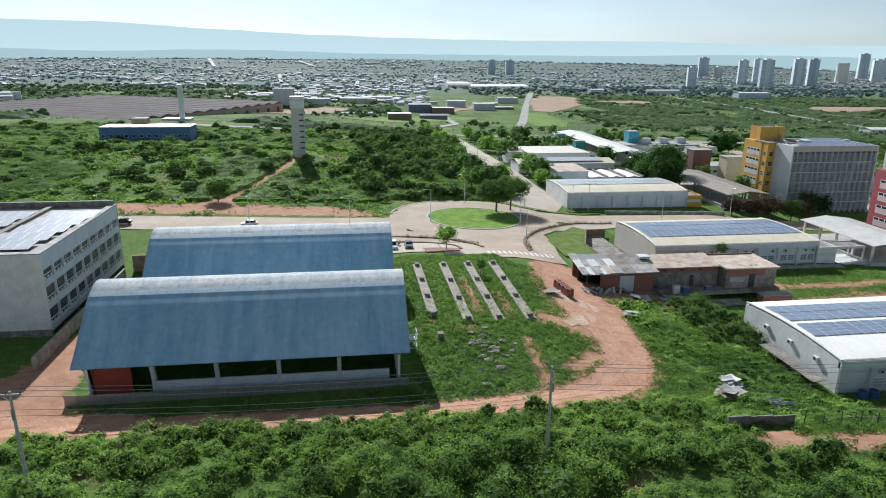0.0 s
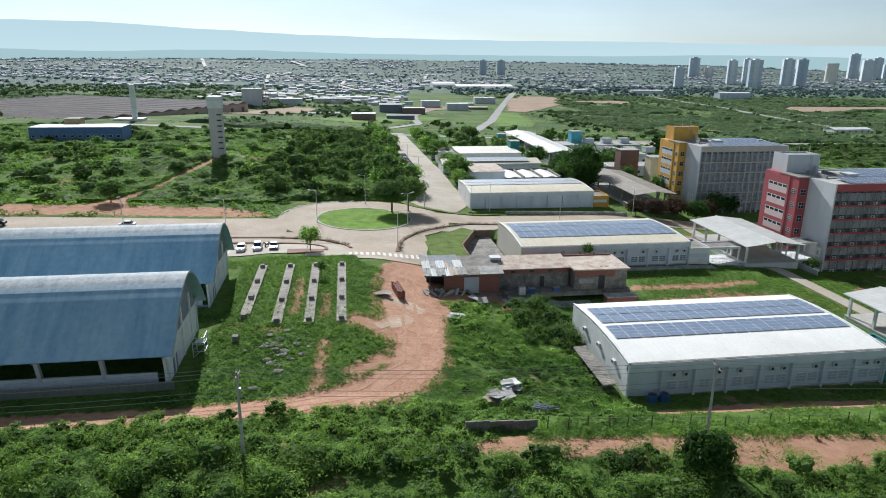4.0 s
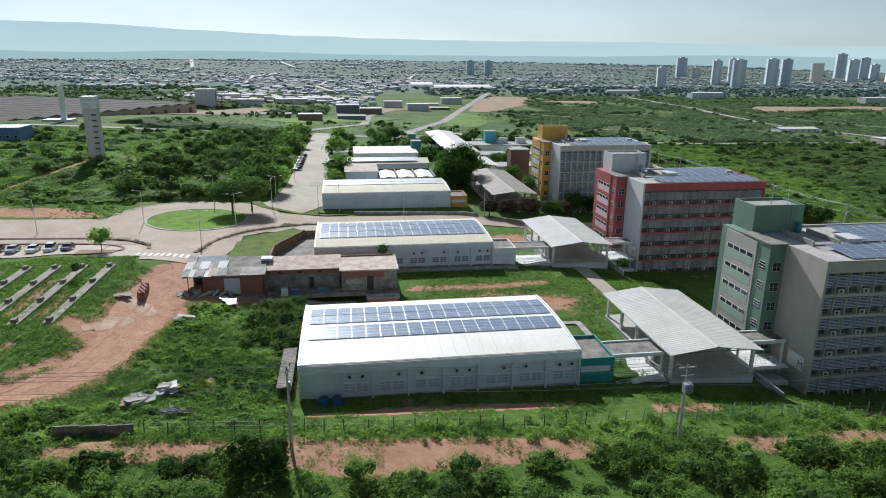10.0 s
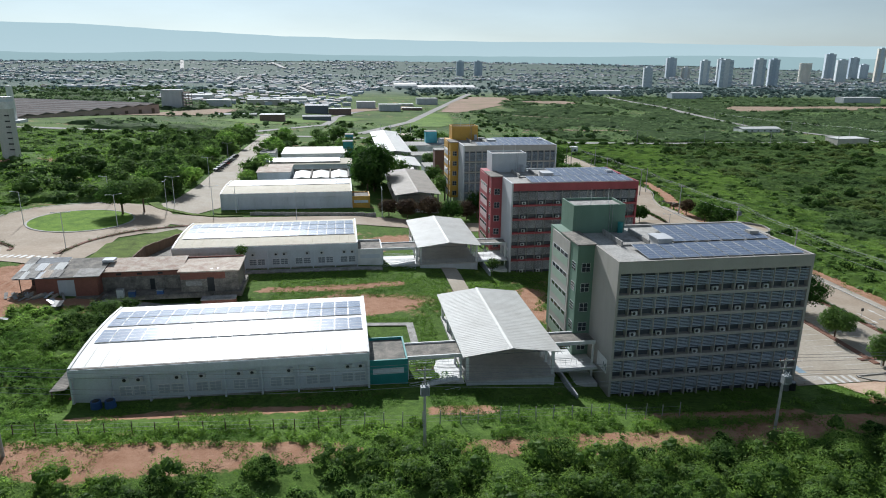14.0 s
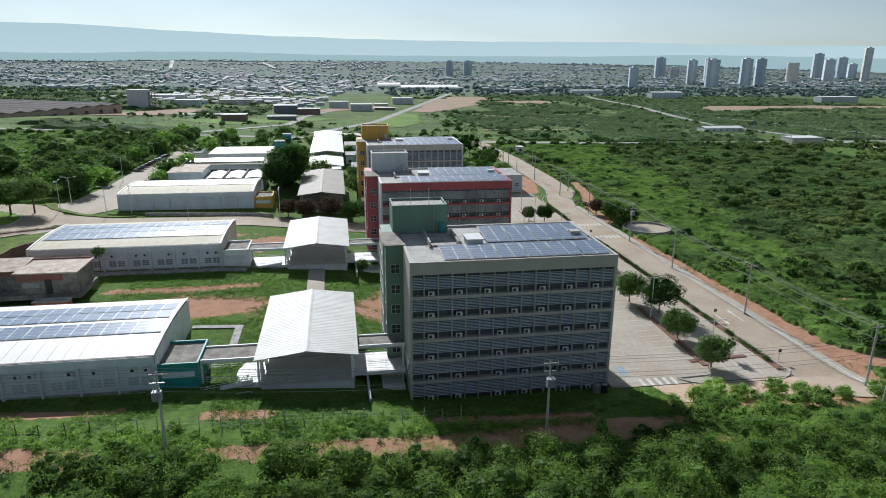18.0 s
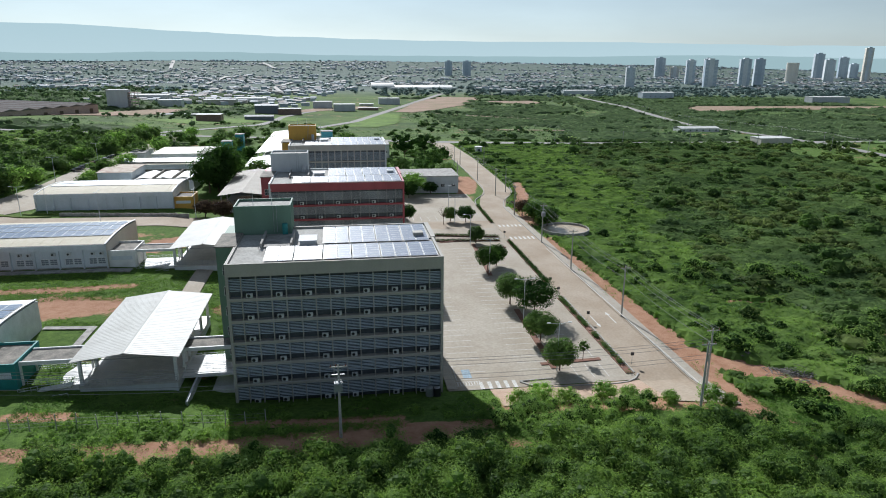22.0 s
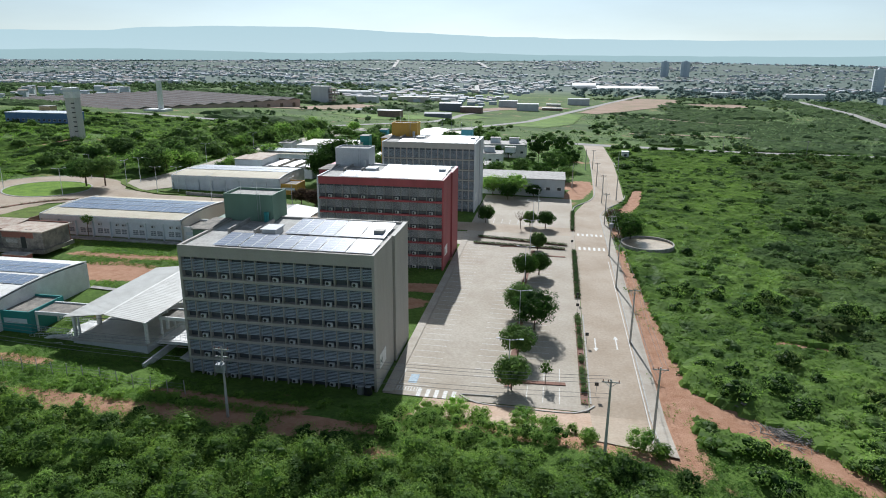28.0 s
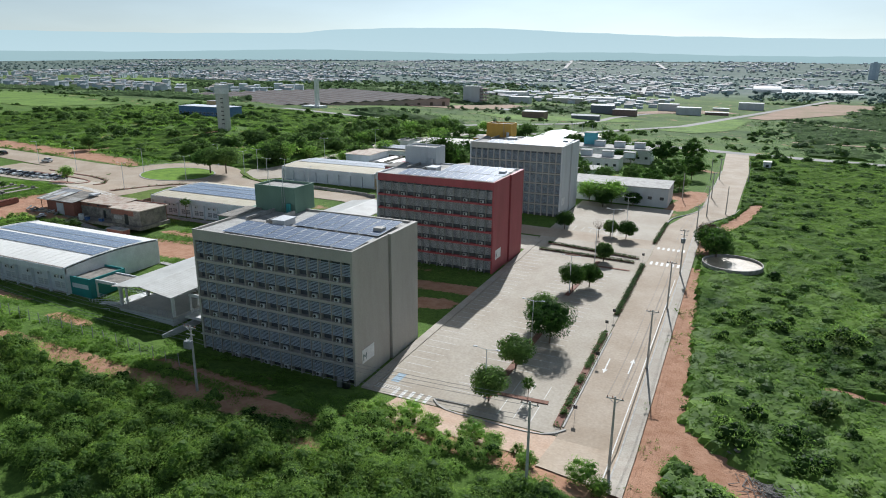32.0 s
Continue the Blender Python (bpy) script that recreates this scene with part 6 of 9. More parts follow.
# cars
def car(x, y, turn, paint, label, tall=0.0):
    c = thing("car", on_ground(x, y, 0.07), label, "car", "parked cars", turn=turn)
    h = tall
    body = [(-2.1, 0.35), (-2.15, 0.75), (-2.0, 0.95), (-1.2, 1.0 + 0.05), (1.6, 1.0 + 0.05 + h * 0.5), (2.1, 0.95 + h * 0.5), (2.15, 0.6), (2.05, 0.35)]
    part("body", Geo().prism(body, 1, -0.86, 0.86), paint, c)
    cab = [(-1.15, 1.02), (-0.45, 1.46 + h), (1.05, 1.48 + h), (1.75, 1.05)]
    part("cabin", Geo().prism(cab, 1, -0.74, 0.74), GLASS, c, "dark car glazing")
    part("roof", Geo().prism([(-0.5, 1.46 + h), (1.1, 1.47 + h), (1.05, 1.53 + h), (-0.4, 1.52 + h)], 1, -0.72, 0.72), paint, c)
    for u in (-1.35, 1.35):
        for v in (-0.8, 0.8):
            w = part("wheel", Geo().tube((u, v - 0.1, 0.32), (u, v + 0.1, 0.32), 0.32, n=14), DARK, c)
            part("rim", Geo().tube((u, v - 0.115 if v < 0 else v + 0.101, 0.32), (u, v - 0.101 if v < 0 else v + 0.115, 0.32), 0.2, n=10), FRAME_ALU, w)
    for v in (-0.6, 0.6):
        part("headlight", Geo().box(-2.17, -2.1, v - 0.18, v + 0.18, 0.66, 0.8), WHITE, c)
        part("tail_light", Geo().box(2.12, 2.18, v - 0.18, v + 0.18, 0.7, 0.88), RED_WALL, c)
    return c


CARP = {k: mat("car_" + k, v, 0.25, 0.05, 0.5, 3.0, 0.0) for k, v in (("white", (0.75, 0.76, 0.77)), ("black", (0.02, 0.02, 0.025)), ("grey", (0.10, 0.11, 0.13)), ("silver", (0.45, 0.46, 0.48)), ("red", (0.25, 0.03, 0.03)))}
for x, k, t in ((-29, "white", 0), (-25.8, "silver", 0), (-22.4, "white", 0.1), (-19, "white", 0), (-15.6, "white", 0.2), (-12, "black", 0), (-8.6, "white", 0), (-5.2, "grey", 0), (-1.9, "grey", 0.1), (1.4, "silver", 0), (5.6, "white", 0), (9.2, "white", 0.25), (12.8, "grey", 0)):
    car(x, 143.9, 90, CARP[k], k + " car parked in the strip behind the hall", t)
for x, y, t, k in ((-25.6, 166.8, 5, "white"), (-56.8, 169.4, 3, "black")):
    car(x, y, t, CARP[k], k + " car standing on the campus road", 0.15)
for i in range(9):
    car(55.6, 262 + i * 5.4, 60, CARP[("black", "grey", "black", "red", "black", "grey", "silver", "black", "black")[i]], "dark car parked beside the avenue trees")
mc = thing("motorcycle", on_ground(10.8, 147.2, 0.07), "dark motorcycle parked between the cars", "motorcycle", turn=70)
part("frame", Geo().prism([(-0.55, 0.45), (-0.1, 0.35), (0.4, 0.42), (0.55, 0.85), (0.2, 0.95), (-0.6, 0.8)], 1, -0.12, 0.12), CARP["black"], mc)
part("seat", Geo().prism([(-0.75, 0.82), (0.05, 0.8), (0.05, 0.9), (-0.75, 0.95)], 1, -0.14, 0.14), DARK, mc)
part("handlebar", Geo().tube((0.5, -0.38, 1.05), (0.5, 0.38, 1.05), 0.03, n=6).tube((0.5, 0, 1.05), (0.68, 0, 0.32), 0.04, n=6), METAL, mc)
for u in (-0.65, 0.68):
    part("wheel", Geo().tube((u, -0.06, 0.3), (u, 0.06, 0.3), 0.3, n=14), DARK, mc)
car(69.0, 298, 90, CARP["black"], "black car parked beside the avenue")
for x, y in ((174.9, 72.7), (176.0, 72.6)):
    tk = thing("water_drum", on_ground(x - 2.5, y, 0.05), "dark round water drum beside the block", "tank")
    part("drum", Geo().tube((0, 0, 0), (0, 0, 1.3), 0.65, 0.6, 14), METAL if x < 175.5 else DARK, tk)
    part("lid", Geo().tube((0, 0, 1.3), (0, 0, 1.42), 0.5, 0.3, 14), METAL, tk)
for x in (70.8, 72.6):
    tk = thing("water_drum", (x, 74.0, -4.8), "dark blue water drum at the wall's foot", "tank")
    part("drum", Geo().tube((0, 0, 0), (0, 0, 1.2), 0.75, 0.65, 14), mat("blue_drum", (0.05, 0.12, 0.3)), tk)
    part("lid", Geo().tube((0, 0, 1.2), (0, 0, 1.32), 0.5, 0.3, 14), DARK, tk)
ln = thing("lean_to", (64.3, 76.0, -4.6), "narrow grey sheet lean-to beside the pale hall", "lean-to")
rows = [[(x, 0.25 * i, 1.75 + 0.05 * (i % 2) + 0.06 * x) for x in (0.0, 2.1)] for i in range(52)]
part("roof", Geo().sheet(rows).sheet([[(x, y, z - 0.05) for x, y, z in r] for r in rows]), OLD_CONCRETE, ln, "weathered grey corrugated sheet")
part("back_wall", Geo().box(2.2, 2.5, 0.2, 12.6, -1, 0.35), BRICK, ln)
for y in (0.3, 4.3, 8.4, 12.5):
    part("post", Geo().box(0.05, 0.2, y, y + 0.15, -1, 1.75), BARK, ln)


# covered links and bridges between the halls, canopies and blocks
def link_roof(x0, x1, y0, y1, z, label, base=-8.4, rail=True):
    c = thing("covered_link", (x0, y0, z), label, "walkway roof", "covered links")
    w, d = x1 - x0, y1 - y0
    part("roof_slab", Geo().box(0, w, 0.25, d - 0.25, -0.3, -0.1), OLD_CONCRETE, c, "stained flat concrete roof")
    part("edge_beam", Geo().box(0, w, 0, 0.25, -0.45, 0.12), WHITE, c)
    part("edge_beam", Geo().box(0, w, d - 0.25, d, -0.45, 0.12), WHITE, c)
    n = max(2, int(w / 3.4))
    for i in range(n):
        x = 0.3 + (w - 0.6) * i / (n - 1)
        for y in (0.02, d - 0.3):
            part("column", Geo().box(x - 0.15, x + 0.15, y, y + 0.28, base - z, -0.45), WHITE, c)
    part("deck", Geo().box(0, w, -1.6, d + 1.6, -4.1, -3.85), WHITE, c, "white painted concrete deck")
    if rail:
        for yy in (0.1, d - 0.1):
            r = Geo()
            for zz in (-3.4, -3.05, -2.75):
                r.tube((0, yy, zz), (w, yy, zz), 0.03, n=5)
            for i in range(int(w / 0.9) + 1):
                r.tube((i * 0.9, yy, -3.85), (i * 0.9, yy, -2.75), 0.025, n=4)
            part("railing", r, FRAME_ALU, c)
    return c


for dy in (0.0, 57.8):
    link_roof(113.0, 121.6, 77.2 + dy, 82.2 + dy, -1.55, "flat concrete walkway roof on white columns")
    link_roof(135.0, 143.3, 79.4 + dy, 83.6 + dy, -1.75, "flat concrete link roof to the tower block")
    rp = thing("access_ramp", (113.4, 75.2 + dy, -8.0), "white zigzag access ramp with railings", "ramp")
    for k in range(2):
        part("ramp_slab", Geo().prism([(0, 2.2 - 1.3 * k), (7.2, 3.2 - 1.3 * k), (7.2, 3.35 - 1.3 * k), (0, 2.35 - 1.3 * k)], 1, 0.0 - 1.4 * k, 1.3 - 1.4 * k), WHITE, rp)
        r = Geo().tube((0, -1.4 * k, 3.2 - 1.3 * k), (7.2, -1.4 * k, 4.2 - 1.3 * k), 0.035, n=5).tube((0, -1.4 * k, 2.8 - 1.3 * k), (7.2, -1.4 * k, 3.8 - 1.3 * k), 0.03, n=5)
        for i in range(9):
            r.tube((0.9 * i, -1.4 * k, 2.3 - 1.3 * k + 0.125 * i), (0.9 * i, -1.4 * k, 3.2 - 1.3 * k + 0.125 * i), 0.03, n=4)
        part("railing", r, FRAME_ALU, rp)
    part("base", Geo().box(0.2, 7.0, 0.1, 1.2, -0.6, 2.1), GREY_WALL, rp)
    lb = thing("landing_slab", (137.5, 77.0 + dy, -8.3), "pale concrete landing at the block's entrance", "slab")
    part("slab", Geo().box(0, 5.6, 0, 4.6, -0.4, 0.5), WHITE, lb)
    part("retaining_wall", Geo().box(-0.3, 0.0, -6.5, 4.4, -0.6, 2.4), GREY_WALL, lb)
ribbon("garden_path", [(128.6, 101.5, 3.6), (128.5, 116, 3.6), (128.4, 133, 3.6)], 0.08, PAVING_GREY, "pale paved path between the canopies", "path", 0.0, 0.05)
plate("side_path", 107.8, 116.4, 97.6, 98.9, 0.1, CONCRETE, "narrow concrete path by the annex", "path")
plate("side_path_arm", 115.1, 116.4, 85.0, 97.6, 0.1, CONCRETE, "narrow concrete path beside the annex lawn", "path")
ribbon("front_walk", [(68, 131.0, 2.2), (90, 131.0, 2.2), (113, 131.2, 2.2)], 0.06, CONCRETE, "concrete walk along the pale building", "path", 0.0, 0.1)
ribbon("link_path", [(128.5, 160, 4), (128.5, 172, 4)], 0.07, PAVING_GREY, "paved crossing path", "path")

# sunken court beside the pale building
rt = thing("retaining_wall", (0, 0, 0), "brown retaining wall round the sunken court", "wall")
for (xa, ya), (xb, yb) in zip(COURT, COURT[1:]):
    for k in range(4):
        xs, ys, xe, ye = xa + (xb - xa) * k / 4, ya + (yb - ya) * k / 4, xa + (xb - xa) * (k + 1) / 4, ya + (yb - ya) * (k + 1) / 4
        L = math.hypot(xe - xs, ye - ys)
        nx, ny = -(ye - ys) / L * 0.3, (xe - xs) / L * 0.3
        gw = Geo().prism([(xs, ys), (xe, ye), (xe + nx, ye + ny), (xs + nx, ys + ny)], 2, -7.2, ground_z(xs, ys) + 0.42)
        part("wall_panel", gw, mat("brown_wall", (0.235, 0.15, 0.10), 0.9, 0.35, 0.6, 5.0, 0.2, second=(0.14, 0.09, 0.065), streak=0.3), rt)
part("end_wall", Geo().box(COURT[2][0], 68.4, 166.0, 166.3, -7.2, -4.0), MATS["brown_wall"], rt)
setting("sunken_court", Geo().sheet([[(court_edge(y) + (67.3 - court_edge(y)) * i / 4, y, -5.75) for i in range(5)] for y in spaced((134.2, 165.9, 2.5))]), OLD_CONCRETE, "dark concrete court below the road", "court")
CLEAR.append((58, 68, 134, 166))
wedge = Geo().sheet([[(x0 + (x1 - x0) * i / 6, y0 + (y1 - y0) * i / 6, ground_z(x0 + (x1 - x0) * i / 6, y0 + (y1 - y0) * i / 6) + 0.2) for i in range(7)] for (x0, y0), (x1, y1) in (((48.2, 137.8), (57.0, 135.7)), ((48.1, 144), (57.0, 143.2)), ((48.0, 151.4), (57.0, 149.5)), ((53.5, 159.5), (60.2, 158.0)), ((60.2, 168.6), (63.2, 166.2)))])
setting("lawn_wedge", wedge, MATS["lawn"], "mown grass bank beside the sunken court", "lawn")
CLEAR.append((47, 66, 136, 171))
for nm, pts in (("kerb_curve", [(40.5, 141, 0.9), (42, 152.5, 0.9), (47.5, 161.2, 0.8), (55.5, 168.6, 0.8), (64.2, 174.8, 0.8), (74, 174.6, 0.8)]), ("kerb_curve_west", [(-10, 156.5, 0.7), (14, 155.8, 0.8), (24, 153.5, 0.9), (29.5, 147.5, 0.8), (30.0, 143.5, 0.8)]), ("kerb_strip_west", [(-12, 151.5, 0.7), (12, 151.2, 0.7), (21, 149.5, 0.7), (25, 145, 0.7), (24.5, 141, 0.7)])):
    ribbon(nm, pts, 0.08, RUSTY, "narrow red-earth kerb bed beside the road", "kerb", 0.0, 0.16, False, 2)
ribbon("tree_bed", [(16, 140, 5), (20.5, 140.5, 5.5), (24, 140, 3)], 0.1, RUSTY, "bare red tree bed in the parking strip", "planting bed", 0.0, 0.1, False, 2)
ribbon("avenue_verge", [(46.5, 200, 3.2), (49.9, 193, 2.4), (54, 190, 2.0), (60.5, 186.6, 1.8), (69, 186, 1.4), (75, 186.4, 0.7)], 0.16, MATS["lawn"], "curved grass verge between roundabout and avenue", "lawn", 0.3, 0.08)
ribbon("lawn_strip", [(66, 190, 1.8), (80, 190.4, 1.6), (84, 190, 1)], 0.14, MATS["lawn"], "narrow mown grass strip", "lawn", 0.0, 0.05)
gw = thing("low_guard_wall", (0, 0, 0), "low pale wall along the road by the white hall", "wall")
for i in range(11):
    x = 77 + i * 3.4
    part("wall_panel", Geo().box(x, x + 3.38, 187.2 - 0.35 * i, 187.45 - 0.35 * i, ground_z(x, 187) - 0.4, ground_z(x, 187) + 0.9), CONCRETE, gw)

# water tower
wt = thing("water_tower", (-19.1, 260.5, 3.2), "tall slender concrete water tower with ladder rungs", "water tower")
part("shaft", Geo().box(-2.3, 2.3, -2.2, 2.2, -1, 18.2), mat("tower_render", (0.58, 0.56, 0.52), 0.8, 0.2, 0.4, 5.0, 0.1, second=(0.48, 0.46, 0.42), streak=0.2), wt)
part("tank", Geo().box(-2.5, 2.5, -2.4, 2.4, 18.2, 22.6), WHITE, wt, "pale painted tank head")
part("tank_band", Geo().box(-2.53, 2.53, -2.43, 2.43, 20.9, 21.7), PALE_BLUE, wt)
for i in range(7):
    part("slot", Geo().box(0.6, 2.34, -2.25, -2.2, 3.0 + i * 2.1, 3.5 + i * 2.1), DARK, wt)
for sx in (-1.8, 1.8):
    part("mast", Geo().tube((sx, -2, 22.6), (sx, -2, 24.0), 0.06, n=5), METAL, wt)


# plain blocks farther back on the campus
def plain_block(name, x0, x1, y0, y1, top, wall, roof, label, category="building", ridge=0.0, base=None, windows=0):
    z = (base if base is not None else min(ground_z(x0, y0), ground_z(x1, y0), ground_z(x0, y1), ground_z(x1, y1))) - 0.3
    b = thing(name, (x0, y0, z), label, category)
    CLEAR.append((x0, x1, y0, y1))
    w, d, h = x1 - x0, y1 - y0, top - z
    part("body", Geo().box(0, w, 0, d, 0, h), wall, b)
    if ridge:
        part("roof", Geo().prism([(-0.4, h), (d / 2, h + ridge), (d + 0.4, h), (d + 0.4, h + 0.15), (d / 2, h + ridge + 0.15), (-0.4, h + 0.15)], 0, -0.4, w + 0.4), roof, b)
    else:
        part("roof", Geo().box(-0.2, w + 0.2, -0.2, d + 0.2, h, h + 0.25), roof, b)
    for i in range(windows):
        x = w * (i + 0.5) / windows
        wd = part("window", Geo().box(x - 0.8, x + 0.8, -0.06, -0.003, h * 0.4, h * 0.4 + 1.3), WHITE, b)
        part("pane", Geo().box(x - 0.7, x + 0.7, -0.075, -0.063, h * 0.4 + 0.1, h * 0.4 + 1.2), GLASS, wd)
    return b


plain_block("lab_hall", 68, 108.5, 258, 272, -0.9, PALE_BLUE, ROOF_CREAM, "long white hall with low solar roof", ridge=1.2)
solar_array((73, 259.5, 0.0), 9, 15, 5, 2.05, 1.02, "solar array with pale reflection in its colour on the hall roof", cells=REFLECT_CELLS)
plain_block("store_block", 74.8, 86.2, 228, 246, 1.1, PALE_BLUE, OLD_SLAB, "pale blue store with a brown sheet roof", ridge=0.25)
sk = thing("skylit_hall", (86.6, 227, -5.5), "low hall with three white sheet roofs behind dark parapets", "building")
CLEAR.append((86, 108, 226, 245))
part("body", Geo().box(0, 20.6, 0, 17, -0.5, 3.6), GREY_WALL, sk)
for k in range(3):
    x = 0.5 + 6.8 * k
    part("sheet_roof", Geo().prism([(x, 4.1), (x + 3.0, 4.7), (x + 6.0, 4.1), (x + 6.0, 4.2), (x + 3.0, 4.8), (x, 4.2)], 1, 0.6, 16.4), ROOF_WHITE, sk)
    part("parapet", Geo().box(x + 6.1, x + 6.6, 0.3, 16.7, 3.6, 4.9), OLD_CONCRETE, sk)
part("parapet", Geo().box(0, 20.6, 0, 0.3, 3.6, 4.5), OLD_CONCRETE, sk)
part("parapet", Geo().box(0, 20.6, 16.7, 17, 3.6, 5.0), OLD_CONCRETE, sk)
plain_block("long_store", 78.8, 107, 283, 306, -0.3, WHITE, CREAM_WALL, "long low store with a cream slab roof")
plain_block("white_store", 70, 76, 283, 297, 0.4, WHITE, CONCRETE, "small white gabled store building", ridge=0.6)
plain_block("east_hall", 168, 204.2, 229, 246, -2.8, GREY_WALL, CONCRETE, "low pale hall with white flat roof", windows=9)
plain_block("gate_house", 236, 239.5, 352, 356, -8.4, WHITE, ROOF_WHITE, "small white gate house", windows=1)
plain_block("blue_tank_house", 149.7, 155.6, 340, 346, 2.6, mat("bright_blue", (0.10, 0.42, 0.50), 0.6, 0.12), CONCRETE, "bright blue tank tower")
plain_block("teal_tank_house", 105.6, 110, 298, 303, 3.0, TEAL, CONCRETE, "dark teal tank tower")
plain_block("teal_tank_house", 107, 111, 330, 335, 2.6, MATS["bright_blue"], CONCRETE, "pale teal tank tower")
plain_block("brown_tank_house", 143, 151, 258, 264, 4.0, mat("brown_paint", (0.16, 0.08, 0.06), 0.7, 0.15), CONCRETE, "dark brown tank tower")
plain_block("beige_tank_house", 150, 159, 244, 250, 2.9, mat("cream_wall", (0.62, 0.52, 0.36), 0.7, 0.15), CONCRETE, "tall cream painted tank tower")
plain_block("low_wing", 138, 185, 330, 346, -3.5, WHITE, CONCRETE, "long low white wing with roof vents", windows=12)
plain_block("low_wing", 138, 175, 300, 312, -4.2, WHITE, CONCRETE, "long low white wing with roof vents", windows=10)
plain_block("low_wing", 140, 172, 268, 280, -4.6, PALE_BLUE, CONCRETE, "long low pale wing with roof vents", windows=9)
for x in (156, 166, 176):
    for y, z in ((336, -3.25), (305, -3.95)):
        plain_block("roof_vent_house", x, x + 5, y, y + 4, z + 2.4, PALE_BLUE, CONCRETE, "small pale roof tank house", base=z + 0.3)
canopy((121.1, 194.0, -5.4), mat("brown_roof", (0.30, 0.26, 0.21), 0.7, 0.2, 0.3, 3.0, 0.05), "weathered brown canopy roof on columns", CONCRETE, 46, 14.9)
canopy((121.6, 251.0, -5.4), ROOF_WHITE, "white ribbed canopy roof behind the trees", WHITE, 25, 14.9)
canopy((121.6, 290.0, -5.4), ROOF_WHITE, "long white ribbed canopy roof", WHITE, 88, 15.4)
plain_block("cream_hall", 128.3, 148.6, 400, 414, -6.4, WHITE, MATS["cream_wall"], "hall with a cream sheet roof", ridge=0.8)
for k in range(4):
    ms = thing("roof_mast", (129 + k * 6.2, 399, -10.5), "thin white mast before the cream hall", "mast", "masts")
    part("pole", Geo().tube((0, 0, 0), (0, 0, 11), 0.18, 0.12, 6), WHITE, ms)
    part("cap", Geo().tube((0, 0, 11), (0, 0, 11.3), 0.25, 0.1, 6), METAL, ms)
plain_block("blue_depot", -113, -73, 322, 336, 8.0, mat("blue_wall", (0.10, 0.20, 0.38), 0.65, 0.2), PALE_BLUE, "long low blue depot with pale roof", windows=12)
plain_block("blue_depot_tower", -103, -96, 337, 343, 10.5, mat("ochre", (0.45, 0.33, 0.16), 0.7, 0.15), CONCRETE, "small ochre tower beside the depot")

# factory with long ridged roofs
fa = thing("factory", (-60, 640, -8.5), "huge factory with many low grey-brown ridged roofs", "factory", turn=-27.6)
CLEAR += [(-185, -60, 500, 690), (-300, -120, 560, 760)]
part("body", Geo().box(-215, 0, -190, 0, -4, 5.6), mat("factory_wall", (0.50, 0.37, 0.31), 0.8, 0.2, 0.05, 1.0, 0.0), fa)
for k in range(12):
    y = -190 + k * 15.83
    part("roof_ridge", Geo().prism([(y, 5.6), (y + 7.9, 7.2), (y + 15.83, 5.6)], 0, -215.5, 0.5), mat("factory_roof", (0.225, 0.20, 0.185), 0.95, 0.3, 0.04, 0.8, 0.0, spec=0.05, second=(0.16, 0.135, 0.125)), fa)
    part("ridge_cap", Geo().prism([(y + 7.2, 7.1), (y + 7.9, 7.5), (y + 8.6, 7.1)], 0, -215.8, 0.8), mat("ridge_pale", (0.42, 0.39, 0.37), 0.8, 0.2), fa)
    part("gate", Geo().box(-0.1, 0.25, y + 6, y + 9.5, -3, 2.6), BARK, fa)
    part("gate", Geo().box(-18 - k * 16, -12 - k * 16, -190.25, -189.9, -3, 3.0), WHITE, fa)
ch = thing("factory_tower", (-112, 476, -5), "tall slim white tower beside the factory", "tower")
part("shaft", Geo().box(-1.5, 1.5, -1.5, 1.5, -2, 25.6), WHITE, ch)
part("foot_house", Geo().box(-12, 6, -6, 6, -2, 3.4), WHITE, ch)
mat("slate_wall", (0.20, 0.22, 0.26), 0.7, 0.2)
mat("dull_brick", (0.30, 0.20, 0.17), 0.9, 0.3)
